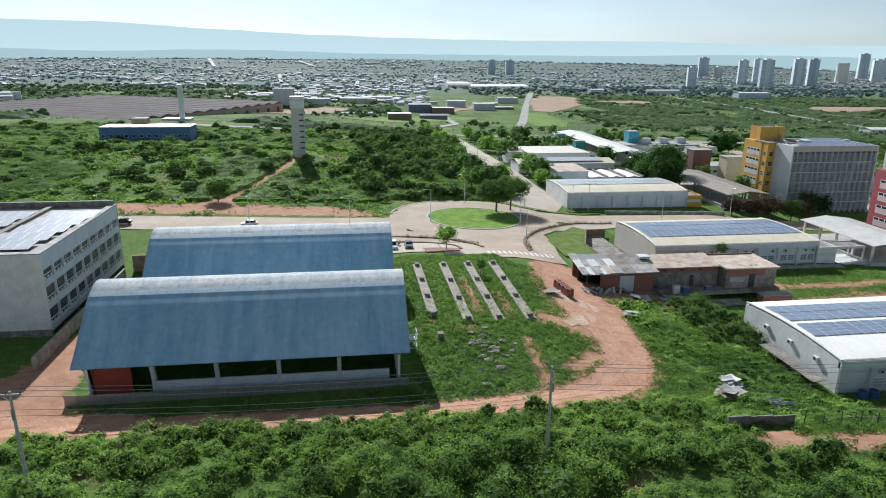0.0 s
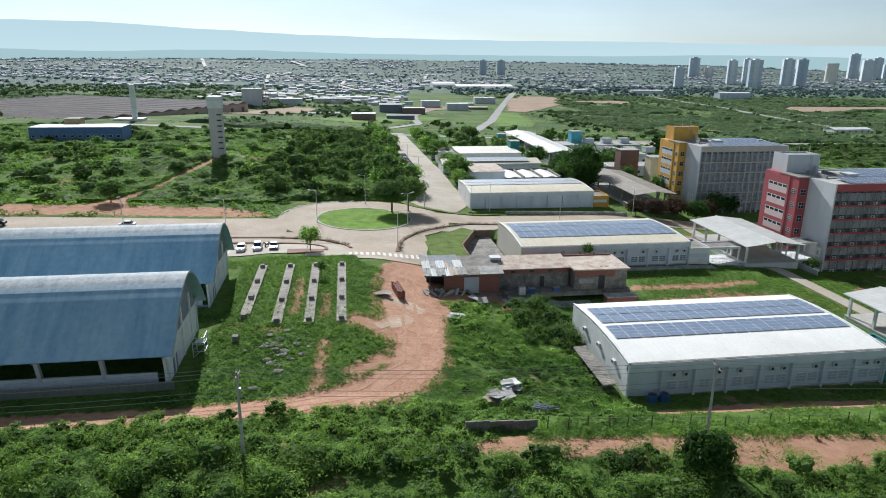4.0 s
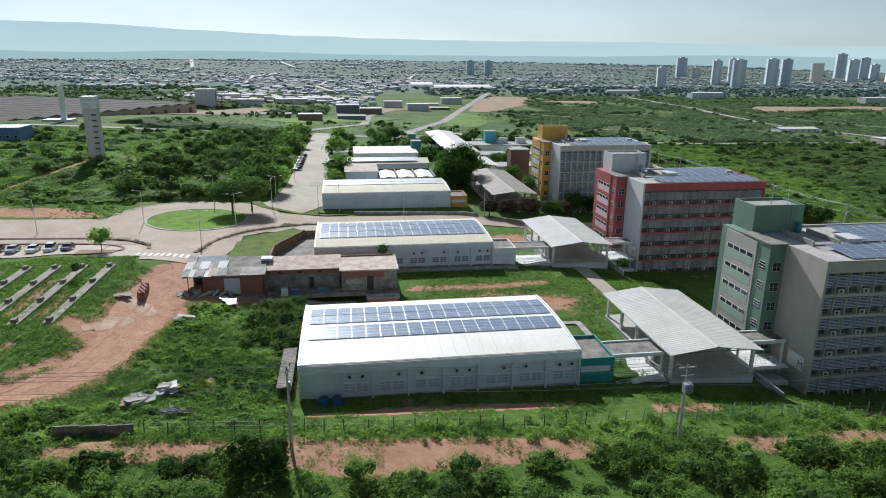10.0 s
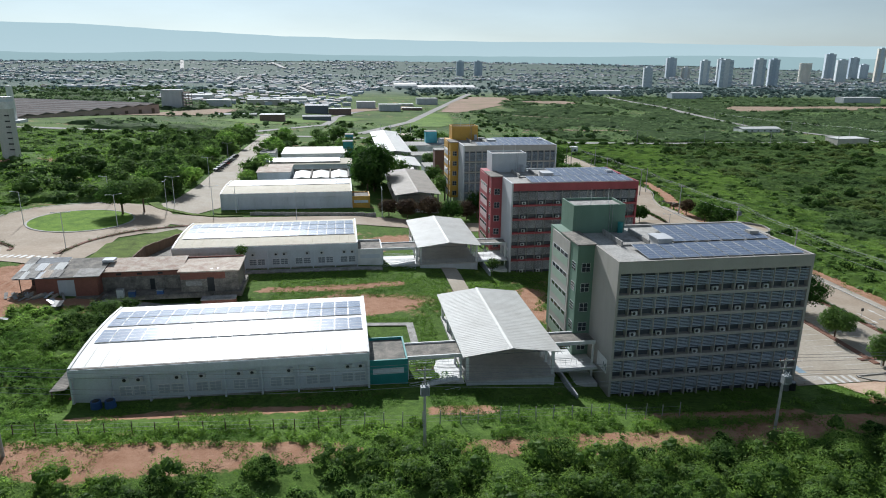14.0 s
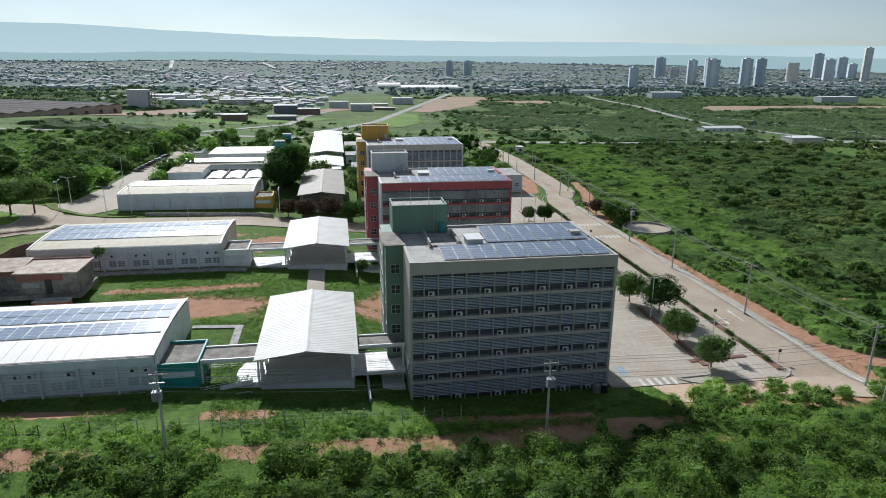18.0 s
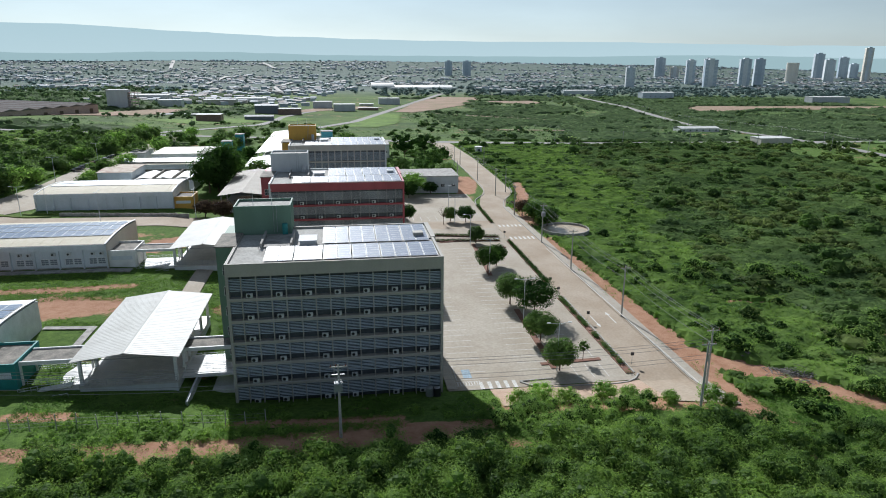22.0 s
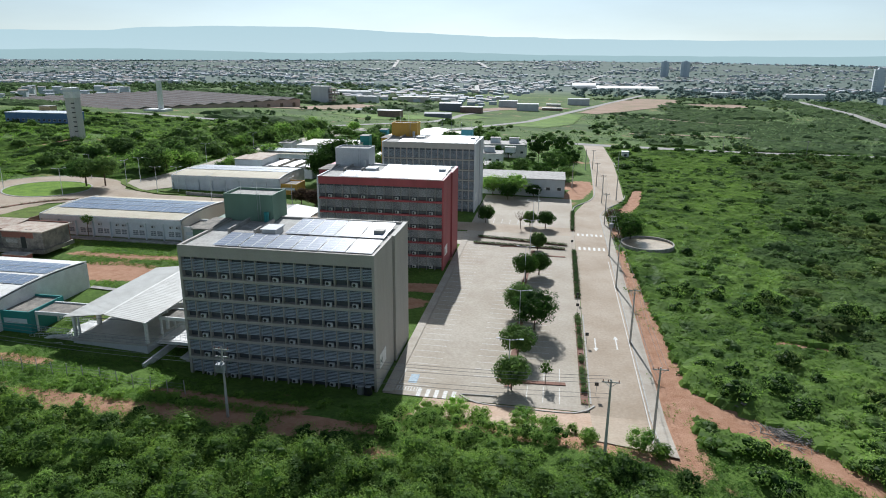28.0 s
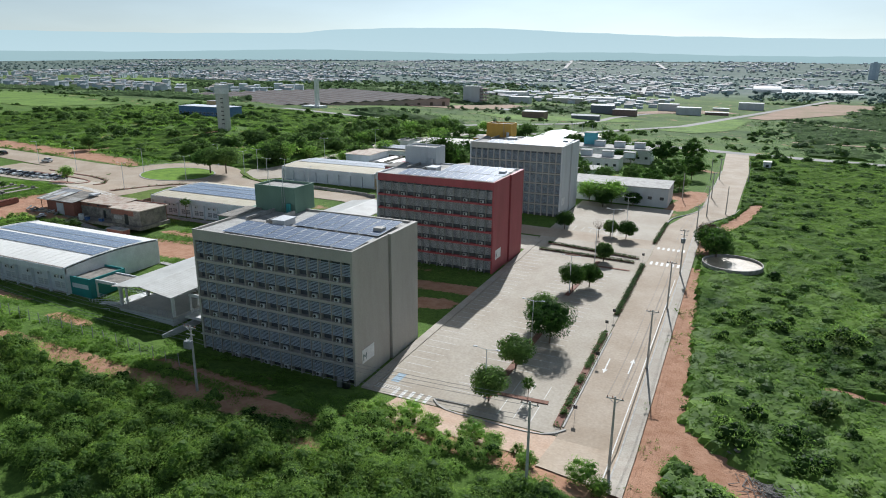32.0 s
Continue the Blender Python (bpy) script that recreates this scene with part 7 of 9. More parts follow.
HOUSES = [(-76, -56, 715, 727, 6.4, GREY_WALL, "white four-storey building under construction"), (67, 92, 742, 756, -11.8, MATS["slate_wall"], "dark grey warehouse in the green lots"), (92.6, 117, 733, 747, -14.8, MATS["dull_brick"], "low brick warehouse in the green lots"), (126, 150, 848, 862, -14.7, GREY_WALL, "white hall with a plain roof in the lots"), (152, 178, 802, 817, -15.0, GREY_WALL, "pale hall with a plain roof in the lots"), (182, 207, 822, 832, -20.8, MATS["dull_brick"], "low brown walled building in the lots"), (186, 205, 905, 918, -21.7, CREAM_WALL, "low cream building beside the far road"), (215, 245, 950, 966, -16.8, GREY_WALL, "white hall beside the far road"), (35, 56, 592, 606, -9.0, MATS["dull_brick"], "unfinished brick house in the fields"), (69, 96, 644, 652, -15.2, MATS["slate_wall"], "long low grey walled building"), (-12, 24, 662, 668, -14.4, CONCRETE, "long low pale yard building"), (452, 488, 522, 536, -17.6, WHITE, "low shed with a white roof on the plain"), (449, 473, 404, 417, -12.2, CREAM_WALL, "cream block beside the road over the plain"), (-46, -20, 790, 804, -8.5, GREY_WALL, "pale store behind the factory"), (-10, 30, 860, 876, -12.5, CREAM_WALL, "cream store behind the factory"), (20, 60, 930, 946, -15, WHITE, "long white store at the edge of town"), (-110, -60, 905, 922, -9, WHITE, "long white roofed hall behind the factory"), (940, 1010, 1000, 1020, -20, GREY_WALL, "five-storey pale blocks at the plain's edge"), (700, 760, 1130, 1150, -19, TOWER_GREY, "grey apartment row at the plain's edge"), (620, 690, 1330, 1350, -25, TOWER_PALE, "long pale wall of low houses"), (480, 508, 1290, 1302, -22, WHITE, "small white hall on the plain")]
for x0, x1, y0, y1, top, m, lab in HOUSES:
    plain_block("warehouse", x0, x1, y0, y1, top, m, m if m is MATS["slate_wall"] else ROOF_METAL, lab, windows=6 if m in (WHITE, TOWER_GREY) else 0, ridge=0.0 if m in (GREY_WALL, MATS["dull_brick"], CREAM_WALL) else 1.2)
fr = thing("concrete_frame", (-55.5, 716, -12), "open concrete frame beside the white building", "building frame")
for k in range(5):
    part("slab", Geo().box(0, 7, 0, 12, 3.2 * k + 2.9, 3.2 * k + 3.2), MATS["dull_brick"], fr)
for x in (0, 3.3, 6.6):
    for y in (0, 11.6):
        part("column", Geo().box(x, x + 0.4, y, y + 0.4, 0, 16), CONCRETE, fr)
CLEAR.append((200, 440, 1500, 1640))
ml = thing("market_hall", (283, 1560, -33), "huge white arched market hall at the edge of town", "hall")
part("long_hall", Geo().prism([(0, 0), (0, 5.5), (30, 9), (60, 5.5), (60, 0)], 0, 4, 142), ROOF_WHITE, ml)
part("low_front", Geo().box(-6, 150, -14, -0.1, 0, 4), WHITE, ml)
part("arched_hall", Geo().prism([(0, 0)] + [(30 + 30 * math.cos(math.pi - a * math.pi / 8), 5 + 9 * math.sin(a * math.pi / 8)) for a in range(9)] + [(60, 0)], 0, -50, 3), ROOF_WHITE, ml)


def apartment(x, y, top, w, d, base, floors, label, m, m2, round_plan=False):
    b = thing("apartment_tower", (x, y, base), label, "apartment tower", "apartment towers", turn=math.degrees(math.atan2(-(x - 110), y)) * 0.6)
    h = top - base
    if round_plan:
        part("shaft", Geo().tube((0, 0, 0), (0, 0, h), w / 2, w / 2, 20), m, b)
        for f in range(floors):
            part("balcony_ring", Geo().tube((0, 0, 3 + (h - 4) * f / floors), (0, 0, 3.9 + (h - 4) * f / floors), w / 2 + 0.5, w / 2 + 0.5, 20), m2, b)
        return
    part("shaft", Geo().box(-w / 2, w / 2, -d / 2, d / 2, 0, h), m, b)
    part("core", Geo().box(-w / 5, w / 5, -d / 2 - 1.0, d / 2 + 1, 0, h + 4), m2, b)
    for f in range(floors):
        z = 3 + (h - 4) * f / floors
        for k in range(2):
            x0 = -w / 2 + 1.2 if k == 0 else w / 5 + 0.8
            part("window", Geo().box(x0, x0 + w * 0.3 - 2.0, -d / 2 - 0.15, -d / 2 - 0.01, z, z + (h - 4) / floors * 0.42), TOWER_BLUE if m is not TOWER_BLUE else TOWER_PALE, b)


TOWN_BEIGE = mat("tower_beige", (0.74, 0.68, 0.58), 0.7, 0.1, 0.2, 2.0, 0.0)
for x, y, top, w, h, m, m2 in ((1015, 1895, 14, 30, 72, TOWER_PALE, TOWER_GREY), (1603, 2900, 42, 50, 95, TOWER_GREY, TOWER_BLUE), (1389, 2100, 37, 46, 95, TOWER_BLUE, TOWER_PALE), (1415, 2280, 34, 36, 90, TOWER_GREY, TOWER_PALE), (1574, 2195, 40, 42, 92, TOWER_GREY, TOWER_PALE), (1626, 2191, 40, 38, 92, TOWER_GREY, TOWER_BLUE), (1560, 2420, 40, 30, 92, TOWER_PALE, TOWER_GREY), (2280, 2747, 64, 46, 110, TOWER_GREY, TOWER_BLUE), (2154, 2514, 39, 44, 90, TOWER_PALE, TOWER_GREY), (2500, 2865, 49, 44, 95, TOWER_BLUE, TOWER_GREY), (2587, 2900, 19, 42, 66, TOWER_GREY, TOWER_GREY), (2228, 2400, 84, 32, 135, TOWN_BEIGE, TOWER_GREY), (645, 3000, 22, 38, 70, TOWER_GREY, TOWER_BLUE), (728, 3000, 22, 42, 70, TOWER_GREY, TOWER_BLUE), (1650, 2850, 2, 40, 48, TOWN_BEIGE, TOWER_PALE)):
    apartment(x, y, top, w * 0.86, w * 0.62, top - h, max(5, int(h / 4.5)), "tall pale apartment tower in the town", m, m2)
apartment(1897, 2388, 27, 44, 44, -55, 20, "round beige apartment tower in the town", TOWN_BEIGE, TOWER_PALE, True)


# the town: countless small houses
def town(name, boxes, label):
    walls, roofs = Geo(), Geo()
    for x, y, w, d, h, a, gable in boxes:
        z = ground_z(x, y) - 1.5
        c, s = math.cos(a), math.sin(a)

        def pt(u, v, zz):
            return (x + c * u - s * v, y + s * u + c * v, z + zz)
        k = len(walls.v)
        walls.v += [pt(u, v, zz) for zz in (0, h) for u, v in ((-w, -d), (w, -d), (w, d), (-w, d))]
        walls.f += [(k, k + 1, k + 5, k + 4), (k + 1, k + 2, k + 6, k + 5), (k + 2, k + 3, k + 7, k + 6), (k + 3, k, k + 4, k + 7)]
        k = len(roofs.v)
        e = 0.6
        r = h + (w * 0.25 if gable else 0.3)
        roofs.v += [pt(-w - e, -d - e, h), pt(w + e, -d - e, h), pt(w + e, d + e, h), pt(-w - e, d + e, h), pt(-w - e, 0, r), pt(w + e, 0, r)]
        roofs.f += [(k, k + 1, k + 5, k + 4), (k + 2, k + 3, k + 4, k + 5), (k + 1, k + 2, k + 5), (k + 3, k, k + 4)]
    t = new(name, walls.mesh(name, TOWN_WALL))
    tagged(t, label, "houses", "", "stuff")
    part("roofs", roofs, TOWN_ROOF, t)
    return t


def tone_mat(name, stops, rough=0.8):
    m = bpy.data.materials.new(name)
    m.use_nodes = True
    n, ln2 = m.node_tree.nodes, m.node_tree.links
    gi, rr = n.new("ShaderNodeNewGeometry"), n.new("ShaderNodeValToRGB")
    rr.color_ramp.interpolation = "CONSTANT"
    e = rr.color_ramp.elements
    for i, (p, c) in enumerate(stops):
        q = e[i] if i < 2 else e.new(p)
        q.position, q.color = p, (*c, 1)
    ln2.new(gi.outputs["Random Per Island"], rr.inputs[0])
    ln2.new(rr.outputs[0], n["Principled BSDF"].inputs["Base Color"])
    n["Principled BSDF"].inputs["Roughness"].default_value = rough
    return m


# Cool, muted wall and roof tones include the haze over the town.
TOWN_WALL = tone_mat("hazy_town_walls", [(0, (0.50, 0.55, 0.58)), (0.30, (0.40, 0.46, 0.50)), (0.55, (0.46, 0.43, 0.41)), (0.68, (0.53, 0.58, 0.62)), (0.82, (0.38, 0.45, 0.50)), (0.95, (0.50, 0.47, 0.43))])
TOWN_ROOF = tone_mat("hazy_town_roofs", [(0, (0.40, 0.36, 0.34)), (0.3, (0.44, 0.42, 0.41)), (0.5, (0.45, 0.48, 0.51)), (0.68, (0.36, 0.39, 0.42)), (0.86, (0.55, 0.57, 0.59)), (0.93, (0.40, 0.32, 0.28))])
rt_ = random.Random(11)


def wooded(x, y):
    """Belts of trees that part the quarters of the town."""
    return noise.noise(Vector((x * 0.0022, y * 0.0045, 7))) < 0.0 or noise.noise(Vector((x * 0.008, y * 0.012, 3))) < -0.28


boxes = []
while len(boxes) < 7000:
    y = 1080 + 3500 * rt_.random() ** 1.15
    x = rt_.uniform(-1, 1) * (500 + y * 0.95) + y * 0.08
    if wooded(x, y) or (-620 < x < -110 and y < 1450) or (x > 150 and y < 1400) or (190 < x < 450 and y < 1660) or (x > 600 and y < 1700):
        continue
    sz = rt_.uniform(2.6, 6) * (1 + y / 8000)
    boxes.append((x, y, sz, sz * rt_.uniform(0.6, 1.1), rt_.choice((4.5, 5, 5.5, 6, 8)), rt_.choice((0.1, 0.12, 1.67, 0.3)), rt_.random() < 0.7))
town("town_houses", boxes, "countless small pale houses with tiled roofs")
boxes = []
while len(boxes) < 420:
    x, y = rt_.uniform(-1500, -330), rt_.uniform(560, 1250)
    if noise.noise(Vector((x * 0.006, y * 0.006, 2))) < -0.1 or (y > 800 and x > -1000) or y < 430 - 0.35 * x - 110:
        continue
    sz = rt_.uniform(3, 5.2)
    boxes.append((x, y, sz, sz * rt_.uniform(0.6, 1.1), rt_.choice((5, 5.5, 8, 9, 11)), 0.35, rt_.random() < 0.6))
for i in range(150):
    boxes.append((rt_.uniform(-160, 120), rt_.uniform(860, 1080), rt_.uniform(3, 5.5), rt_.uniform(3, 5), rt_.uniform(4, 6), 0.1, rt_.random() < 0.6))
town("suburb_houses", boxes, "pale suburb houses beyond the green fields")
for pts in ([(-600, 3240, 16), (-760, 4000, 18), (-880, 4550, 20)], [(-150, 3400, 18), (-276, 4040, 22)], [(-160, 1700, 9), (-200, 2100, 10), (-240, 2500, 12)], [(60, 1180, 8), (20, 1500, 9), (30, 1900, 10)], [(330, 1760, 9), (300, 2300, 12), (380, 2900, 14)]):
    ribbon("town_street", pts, 5.0, CONCRETE, "pale straight street climbing through the town", "road", 0.0, 0.0, False, 1)

# bare fields of red soil far off, and bright lots of grass
for pts in ([(236, 792, 22), (262, 850, 46), (305, 960, 80), (345, 1080, 84), (365, 1160, 60)], [(640, 812, 20), (700, 880, 110), (800, 900, 120), (900, 880, 90), (1000, 890, 40)], [(398, 1000, 40), (430, 1015, 110), (470, 1020, 60)], [(-85, 590, 8), (-50, 625, 34), (-25, 690, 44), (-12, 740, 30)], [(100, 770, 16), (150, 835, 40), (205, 880, 44)], [(262, 780, 8), (300, 742, 9), (345, 705, 7), (380, 684, 4)], [(258, 532, 4), (300, 536, 7), (350, 529, 6)], [(1300, 1150, 40), (1600, 1230, 110), (1900, 1250, 60)]):
    ribbon("bare_field", pts, 0.35, FAR_SOIL, "bare red soil field near the town", "bare soil", 5.0, 0.0, True, 7)
PASTURE = mat("pasture", (0.17, 0.27, 0.055), 0.95, 0.35, 0.05, 0.4, 0.3, second=(0.10, 0.165, 0.04), spec=0.1)
for pts in ([(-1040, 1060, 180), (-800, 960, 130), (-570, 905, 60)], [(175, 560, 30), (195, 640, 44), (205, 720, 40), (222, 770, 20)], [(20, 560, 60), (80, 640, 50), (120, 690, 40)], [(-620, 400, 120), (-420, 380, 110), (-230, 340, 60)]):
    ribbon("pasture", pts, 0.2, PASTURE, "bright green grass lot beyond the scrub", "grass", 6.0, 0.0, True, 8)


# ---- vegetation ----
RNG = np.random.default_rng(7)


NEAR = {}
for q in TRACKS:
    for i in range(-1, 2):
        for j in range(-1, 2):
            NEAR.setdefault((int(q[0] // 20) + i, int(q[1] // 20) + j), []).append(q)


def blocked(x, y, more=0.0):
    for x0, x1, y0, y1 in CLEAR:
        if x0 - more < x < x1 + more and y0 - more < y < y1 + more:
            return True
    for px, py, w in NEAR.get((int(x // 20), int(y // 20)), ()):
        if (px - x) ** 2 + (py - y) ** 2 < (w + more) ** 2:
            return True
    return False


def leaves(centres, normals, size):
    """One pointed leaf clump at each centre, turned outwards and up to the light."""
    n = len(centres)
    nv = normals * 0.75 + np.array([0, 0, 0.45]) + RNG.normal(0, 0.26, (n, 3))
    nv /= np.linalg.norm(nv, axis=1)[:, None] + 1e-9
    r = RNG.normal(0, 1, (n, 3))
    u = np.cross(nv, r)
    u /= np.linalg.norm(u, axis=1)[:, None] + 1e-9
    v = np.cross(nv, u)
    s = (size * RNG.uniform(0.6, 1.4, n))[:, None]
    c = centres
    p = np.stack([c - u * s * 1.1 - v * s * 0.40, c - u * s * 0.8 + v * s * 0.46, c + u * s * 1.3], axis=1)
    return p.reshape(-1, 3)


GOLD = (1 + math.sqrt(5)) / 2
ICO = np.array([(-1, GOLD, 0), (1, GOLD, 0), (-1, -GOLD, 0), (1, -GOLD, 0), (0, -1, GOLD), (0, 1, GOLD), (0, -1, -GOLD), (0, 1, -GOLD), (GOLD, 0, -1), (GOLD, 0, 1), (-GOLD, 0, -1), (-GOLD, 0, 1)]) / math.hypot(1, GOLD)
ICO_F = np.array([(0, 11, 5), (0, 5, 1), (0, 1, 7), (0, 7, 10), (0, 10, 11), (1, 5, 9), (5, 11, 4), (11, 10, 2), (10, 7, 6), (7, 1, 8), (3, 9, 4), (3, 4, 2), (3, 2, 6), (3, 6, 8), (3, 8, 9), (4, 9, 5), (2, 4, 11), (6, 2, 10), (8, 6, 7), (9, 8, 1)])


def lobe_cores(centres, radii):
    """A ragged closed core for each lobe; a darker material stands in for inner shade."""
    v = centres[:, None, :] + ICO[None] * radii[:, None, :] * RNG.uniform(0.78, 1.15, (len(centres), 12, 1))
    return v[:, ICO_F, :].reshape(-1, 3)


def quads_mesh(name, pts, material, inner=None):
    me = bpy.data.meshes.new(name)
    n = len(pts) // 3
    me.vertices.add(n * 3)
    me.vertices.foreach_set("co", pts.astype(np.float32).ravel())
    me.loops.add(n * 3)
    me.loops.foreach_set("vertex_index", np.arange(n * 3, dtype=np.int32))
    me.polygons.add(n)
    me.polygons.foreach_set("loop_start", np.arange(0, n * 3, 3, dtype=np.int32))
    me.materials.append(material)
    if inner is not None:
        me.materials.append(inner[1])
        k = np.zeros(n, dtype=np.int32)
        k[inner[0]:] = 1
        me.polygons.foreach_set("material_index", k)
    me.update(calc_edges=True)
    return me


def shrub_points(x, y, z, r, h, n, lobes):
    """Points and outward normals over a dome of rounded lobes."""
    k = max(1, lobes)
    a = RNG.uniform(0, 6.28) + 2.4 * np.arange(k) + RNG.normal(0, 0.35, k)
    q = np.sqrt((np.arange(k) + 0.3) / k) * RNG.uniform(0.75, 1.1, k)
    lr = RNG.uniform(0.34, 0.56, k) * (1.15 - 0.3 * q) if k > 2 else RNG.uniform(0.5, 0.7, k)
    lc = np.stack([np.cos(a) * q * r * 0.68, np.sin(a) * q * r * 0.68, h * (0.72 - 0.5 * q ** 2 + RNG.normal(0, 0.07, k))], axis=1)
    who = RNG.integers(0, k, n)
    d = RNG.normal(0, 1, (n, 3))
    d[:, 2] = np.abs(d[:, 2]) * 1.15 - 0.3
    d /= np.linalg.norm(d, axis=1)[:, None] + 1e-9
    rad = lr[who] * (0.6 + 0.75 * RNG.random(n) ** 1.25)
    form = np.array([r, r, min(h * 0.85, r)])
    p = lc[who] + d * rad[:, None] * form
    p[:, 2] = np.maximum(p[:, 2], 0.05)
    at = np.array([x, y, z])
    return p + at, d, lc + at, lr[:, None] * form


def scatter(name, x0, x1, y0, y1, count, rad, hgt, per, leaf, material, label, category, more=0.3, where=None, gap=0.0, lobes=(3, 7), inner=LEAF_DARK, freq=0.05, core=0.78):
    P, N, S, C, R = [], [], [], [], []
    layer = 1.7 * (sum(ord(c) for c in name) % 23)
    for _ in range(count):
        x, y = RNG.uniform(x0, x1), RNG.uniform(y0, y1)
        if gap and noise.noise(Vector((x * freq, y * freq, layer))) < gap:
            continue
        r = rad[0] + (rad[1] - rad[0]) * RNG.random() ** 1.5
        if (where and not where(x, y)) or blocked(x, y, more + r * 0.35):
            continue
        f = RNG.uniform(*hgt)
        n = int(per * (r / rad[1]) ** 1.5) + 8
        p, d, lc, lr = shrub_points(x, y, ground_z(x, y) - 0.15, r, f * r, n, int(RNG.integers(*lobes)))
        P.append(p)
        N.append(d)
        S.append(np.full(len(p), leaf))
        C.append(lc)
        R.append(lr * core)
    if not P:
        return None
    pts = leaves(np.concatenate(P), np.concatenate(N), np.concatenate(S))
    # inner: core colour, mostly darker, standing in for shade between the leaves.
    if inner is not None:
        core = lobe_cores(np.concatenate(C), np.concatenate(R))
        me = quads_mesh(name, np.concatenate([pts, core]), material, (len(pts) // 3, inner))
    else:
        me = quads_mesh(name, pts, material)
    ob = new(name, me)
    return tagged(ob, label, category, "", "stuff")


def blanket(name, x0, x1, y0, y1, cell, high, freq, per, leaf, under, over, label, category, where=None, more=0.3, gap=-9.0, gfreq=0.02):
    """A closed, billowing cover of low plants, with loose leaf clumps over it."""
    layer = 1.3 * (sum(ord(c) for c in name) % 19)

    def lift(x, y):
        if (where and not where(x, y)) or noise.noise(Vector((x * gfreq, y * gfreq, layer))) < gap or blocked(x, y, more):
            return -1.0
        a = abs(noise.noise(Vector((x * freq, y * freq, layer + 3))))
        b = abs(noise.noise(Vector((x * freq * 2.7, y * freq * 2.7, layer + 5))))
        return high * (0.15 + 1.2 * a + 0.55 * b)

    nx, ny = int((x1 - x0) / cell) + 1, int((y1 - y0) / cell) + 1
    gx = x0 + cell * (np.arange(nx)[None, :] + RNG.uniform(-0.4, 0.4, (ny, nx)))
    gy = y0 + cell * (np.arange(ny)[:, None] + RNG.uniform(-0.4, 0.4, (ny, nx)))
    up = np.array([[lift(gx[j, i], gy[j, i]) for i in range(nx)] for j in range(ny)])
    gz = np.array([[ground_z(gx[j, i], gy[j, i]) for i in range(nx)] for j in range(ny)]) + up
    v = np.stack([gx, gy, gz], axis=2)
    a, b, c, d = v[:-1, :-1], v[:-1, 1:], v[1:, 1:], v[1:, :-1]
    tri = np.concatenate([np.stack([a, b, c], axis=2).reshape(-1, 3, 3), np.stack([a, c, d], axis=2).reshape(-1, 3, 3)])
    keep = np.concatenate([((up[:-1, :-1] > 0) | (up[:-1, 1:] > 0) | (up[1:, 1:] > 0)).ravel(), ((up[:-1, :-1] > 0) | (up[1:, 1:] > 0) | (up[1:, :-1] > 0)).ravel()])
    tri = tri[keep]
    whole = tri[RNG.integers(0, len(tri), int(len(tri) * per))]
    w = RNG.dirichlet((1, 1, 1), len(whole))
    at = (whole * w[:, :, None]).sum(axis=1)
    nrm = np.cross(whole[:, 1] - whole[:, 0], whole[:, 2] - whole[:, 0])
    nrm /= np.linalg.norm(nrm, axis=1)[:, None] + 1e-9
    at += nrm * RNG.uniform(0, leaf * 0.9, (len(at), 1))
    fan = leaves(at, nrm, np.full(len(at), leaf))
    me = quads_mesh(name, np.concatenate([fan, tri.reshape(-1, 3)]), over, (len(fan) // 3, under))
    return tagged(new(name, me), label, category, "", "stuff")


def tree(name, x, y, z, height, crown_r, crown_h, per, leaf, material, label, trunk=0.18, lobes=9, group=""):
    """A tapered trunk with limbs, and a crown of leaf clumps on many small lobes."""
    t = thing(name, (x, y, z), label, "tree", group)
    gg = Geo()
    fork = max(0.6, height - crown_h * 0.9)
    gg.tube((0, 0, -0.3), (0.05, 0.03, fork), trunk, trunk * 0.75, 8)
    P, N, C, R = [], [], [], []
    mid_z = height - crown_h / 2
    lobes = lobes + 5
    for k in range(lobes):
        a = 2.4 * k + RNG.uniform(-0.3, 0.3)
        up = 1 - 2 * (k + 0.5) / lobes
        lr = RNG.uniform(0.36, 0.52)
        q = math.sqrt(max(0, 1 - up * up)) * (1 - lr) * RNG.uniform(0.85, 1.2)
        c = np.array([crown_r * q * math.cos(a), crown_r * q * math.sin(a), mid_z + crown_h / 2 * up * (1 - lr) * RNG.uniform(0.8, 1.15)])
        knee = (c[0] * 0.5, c[1] * 0.5, fork + (c[2] - fork) * 0.45)
        gg.tube((0.05, 0.03, fork - 0.1), knee, trunk * 0.6, trunk * 0.35, 6)
        gg.tube(knee, tuple(c), trunk * 0.35, trunk * 0.12, 5)
        if not per:
            for _ in range(5):
                tip = (c[0] + RNG.normal(0, 0.5), c[1] + RNG.normal(0, 0.5), c[2] + RNG.uniform(0, 0.8))
                gg.tube(tuple(c), tip, trunk * 0.12, 0.01, 4)
        n = per // lobes
        d = RNG.normal(0, 1, (n, 3))
        d /= np.linalg.norm(d, axis=1)[:, None]
        P.append(c + d * (lr * RNG.uniform(0.72, 1.08, n))[:, None] * np.array([crown_r, crown_r, crown_h / 2 * 1.05]))
        N.append(d)
        C.append(c)
        R.append(lr * 0.45 * np.array([crown_r, crown_r, crown_h / 2 * 1.05]))
    part("trunk", gg, BARK, t)
    if per:
        fan = leaves(np.concatenate(P), np.concatenate(N), np.full(sum(len(p) for p in P), leaf))
        part("crown", quads_mesh("crown", np.concatenate([fan, lobe_cores(np.array(C), np.array(R))]), material), None, t)
    return t


def in_view(x, y):
    return y > max(33.5, 47.5 - 0.11 * x)


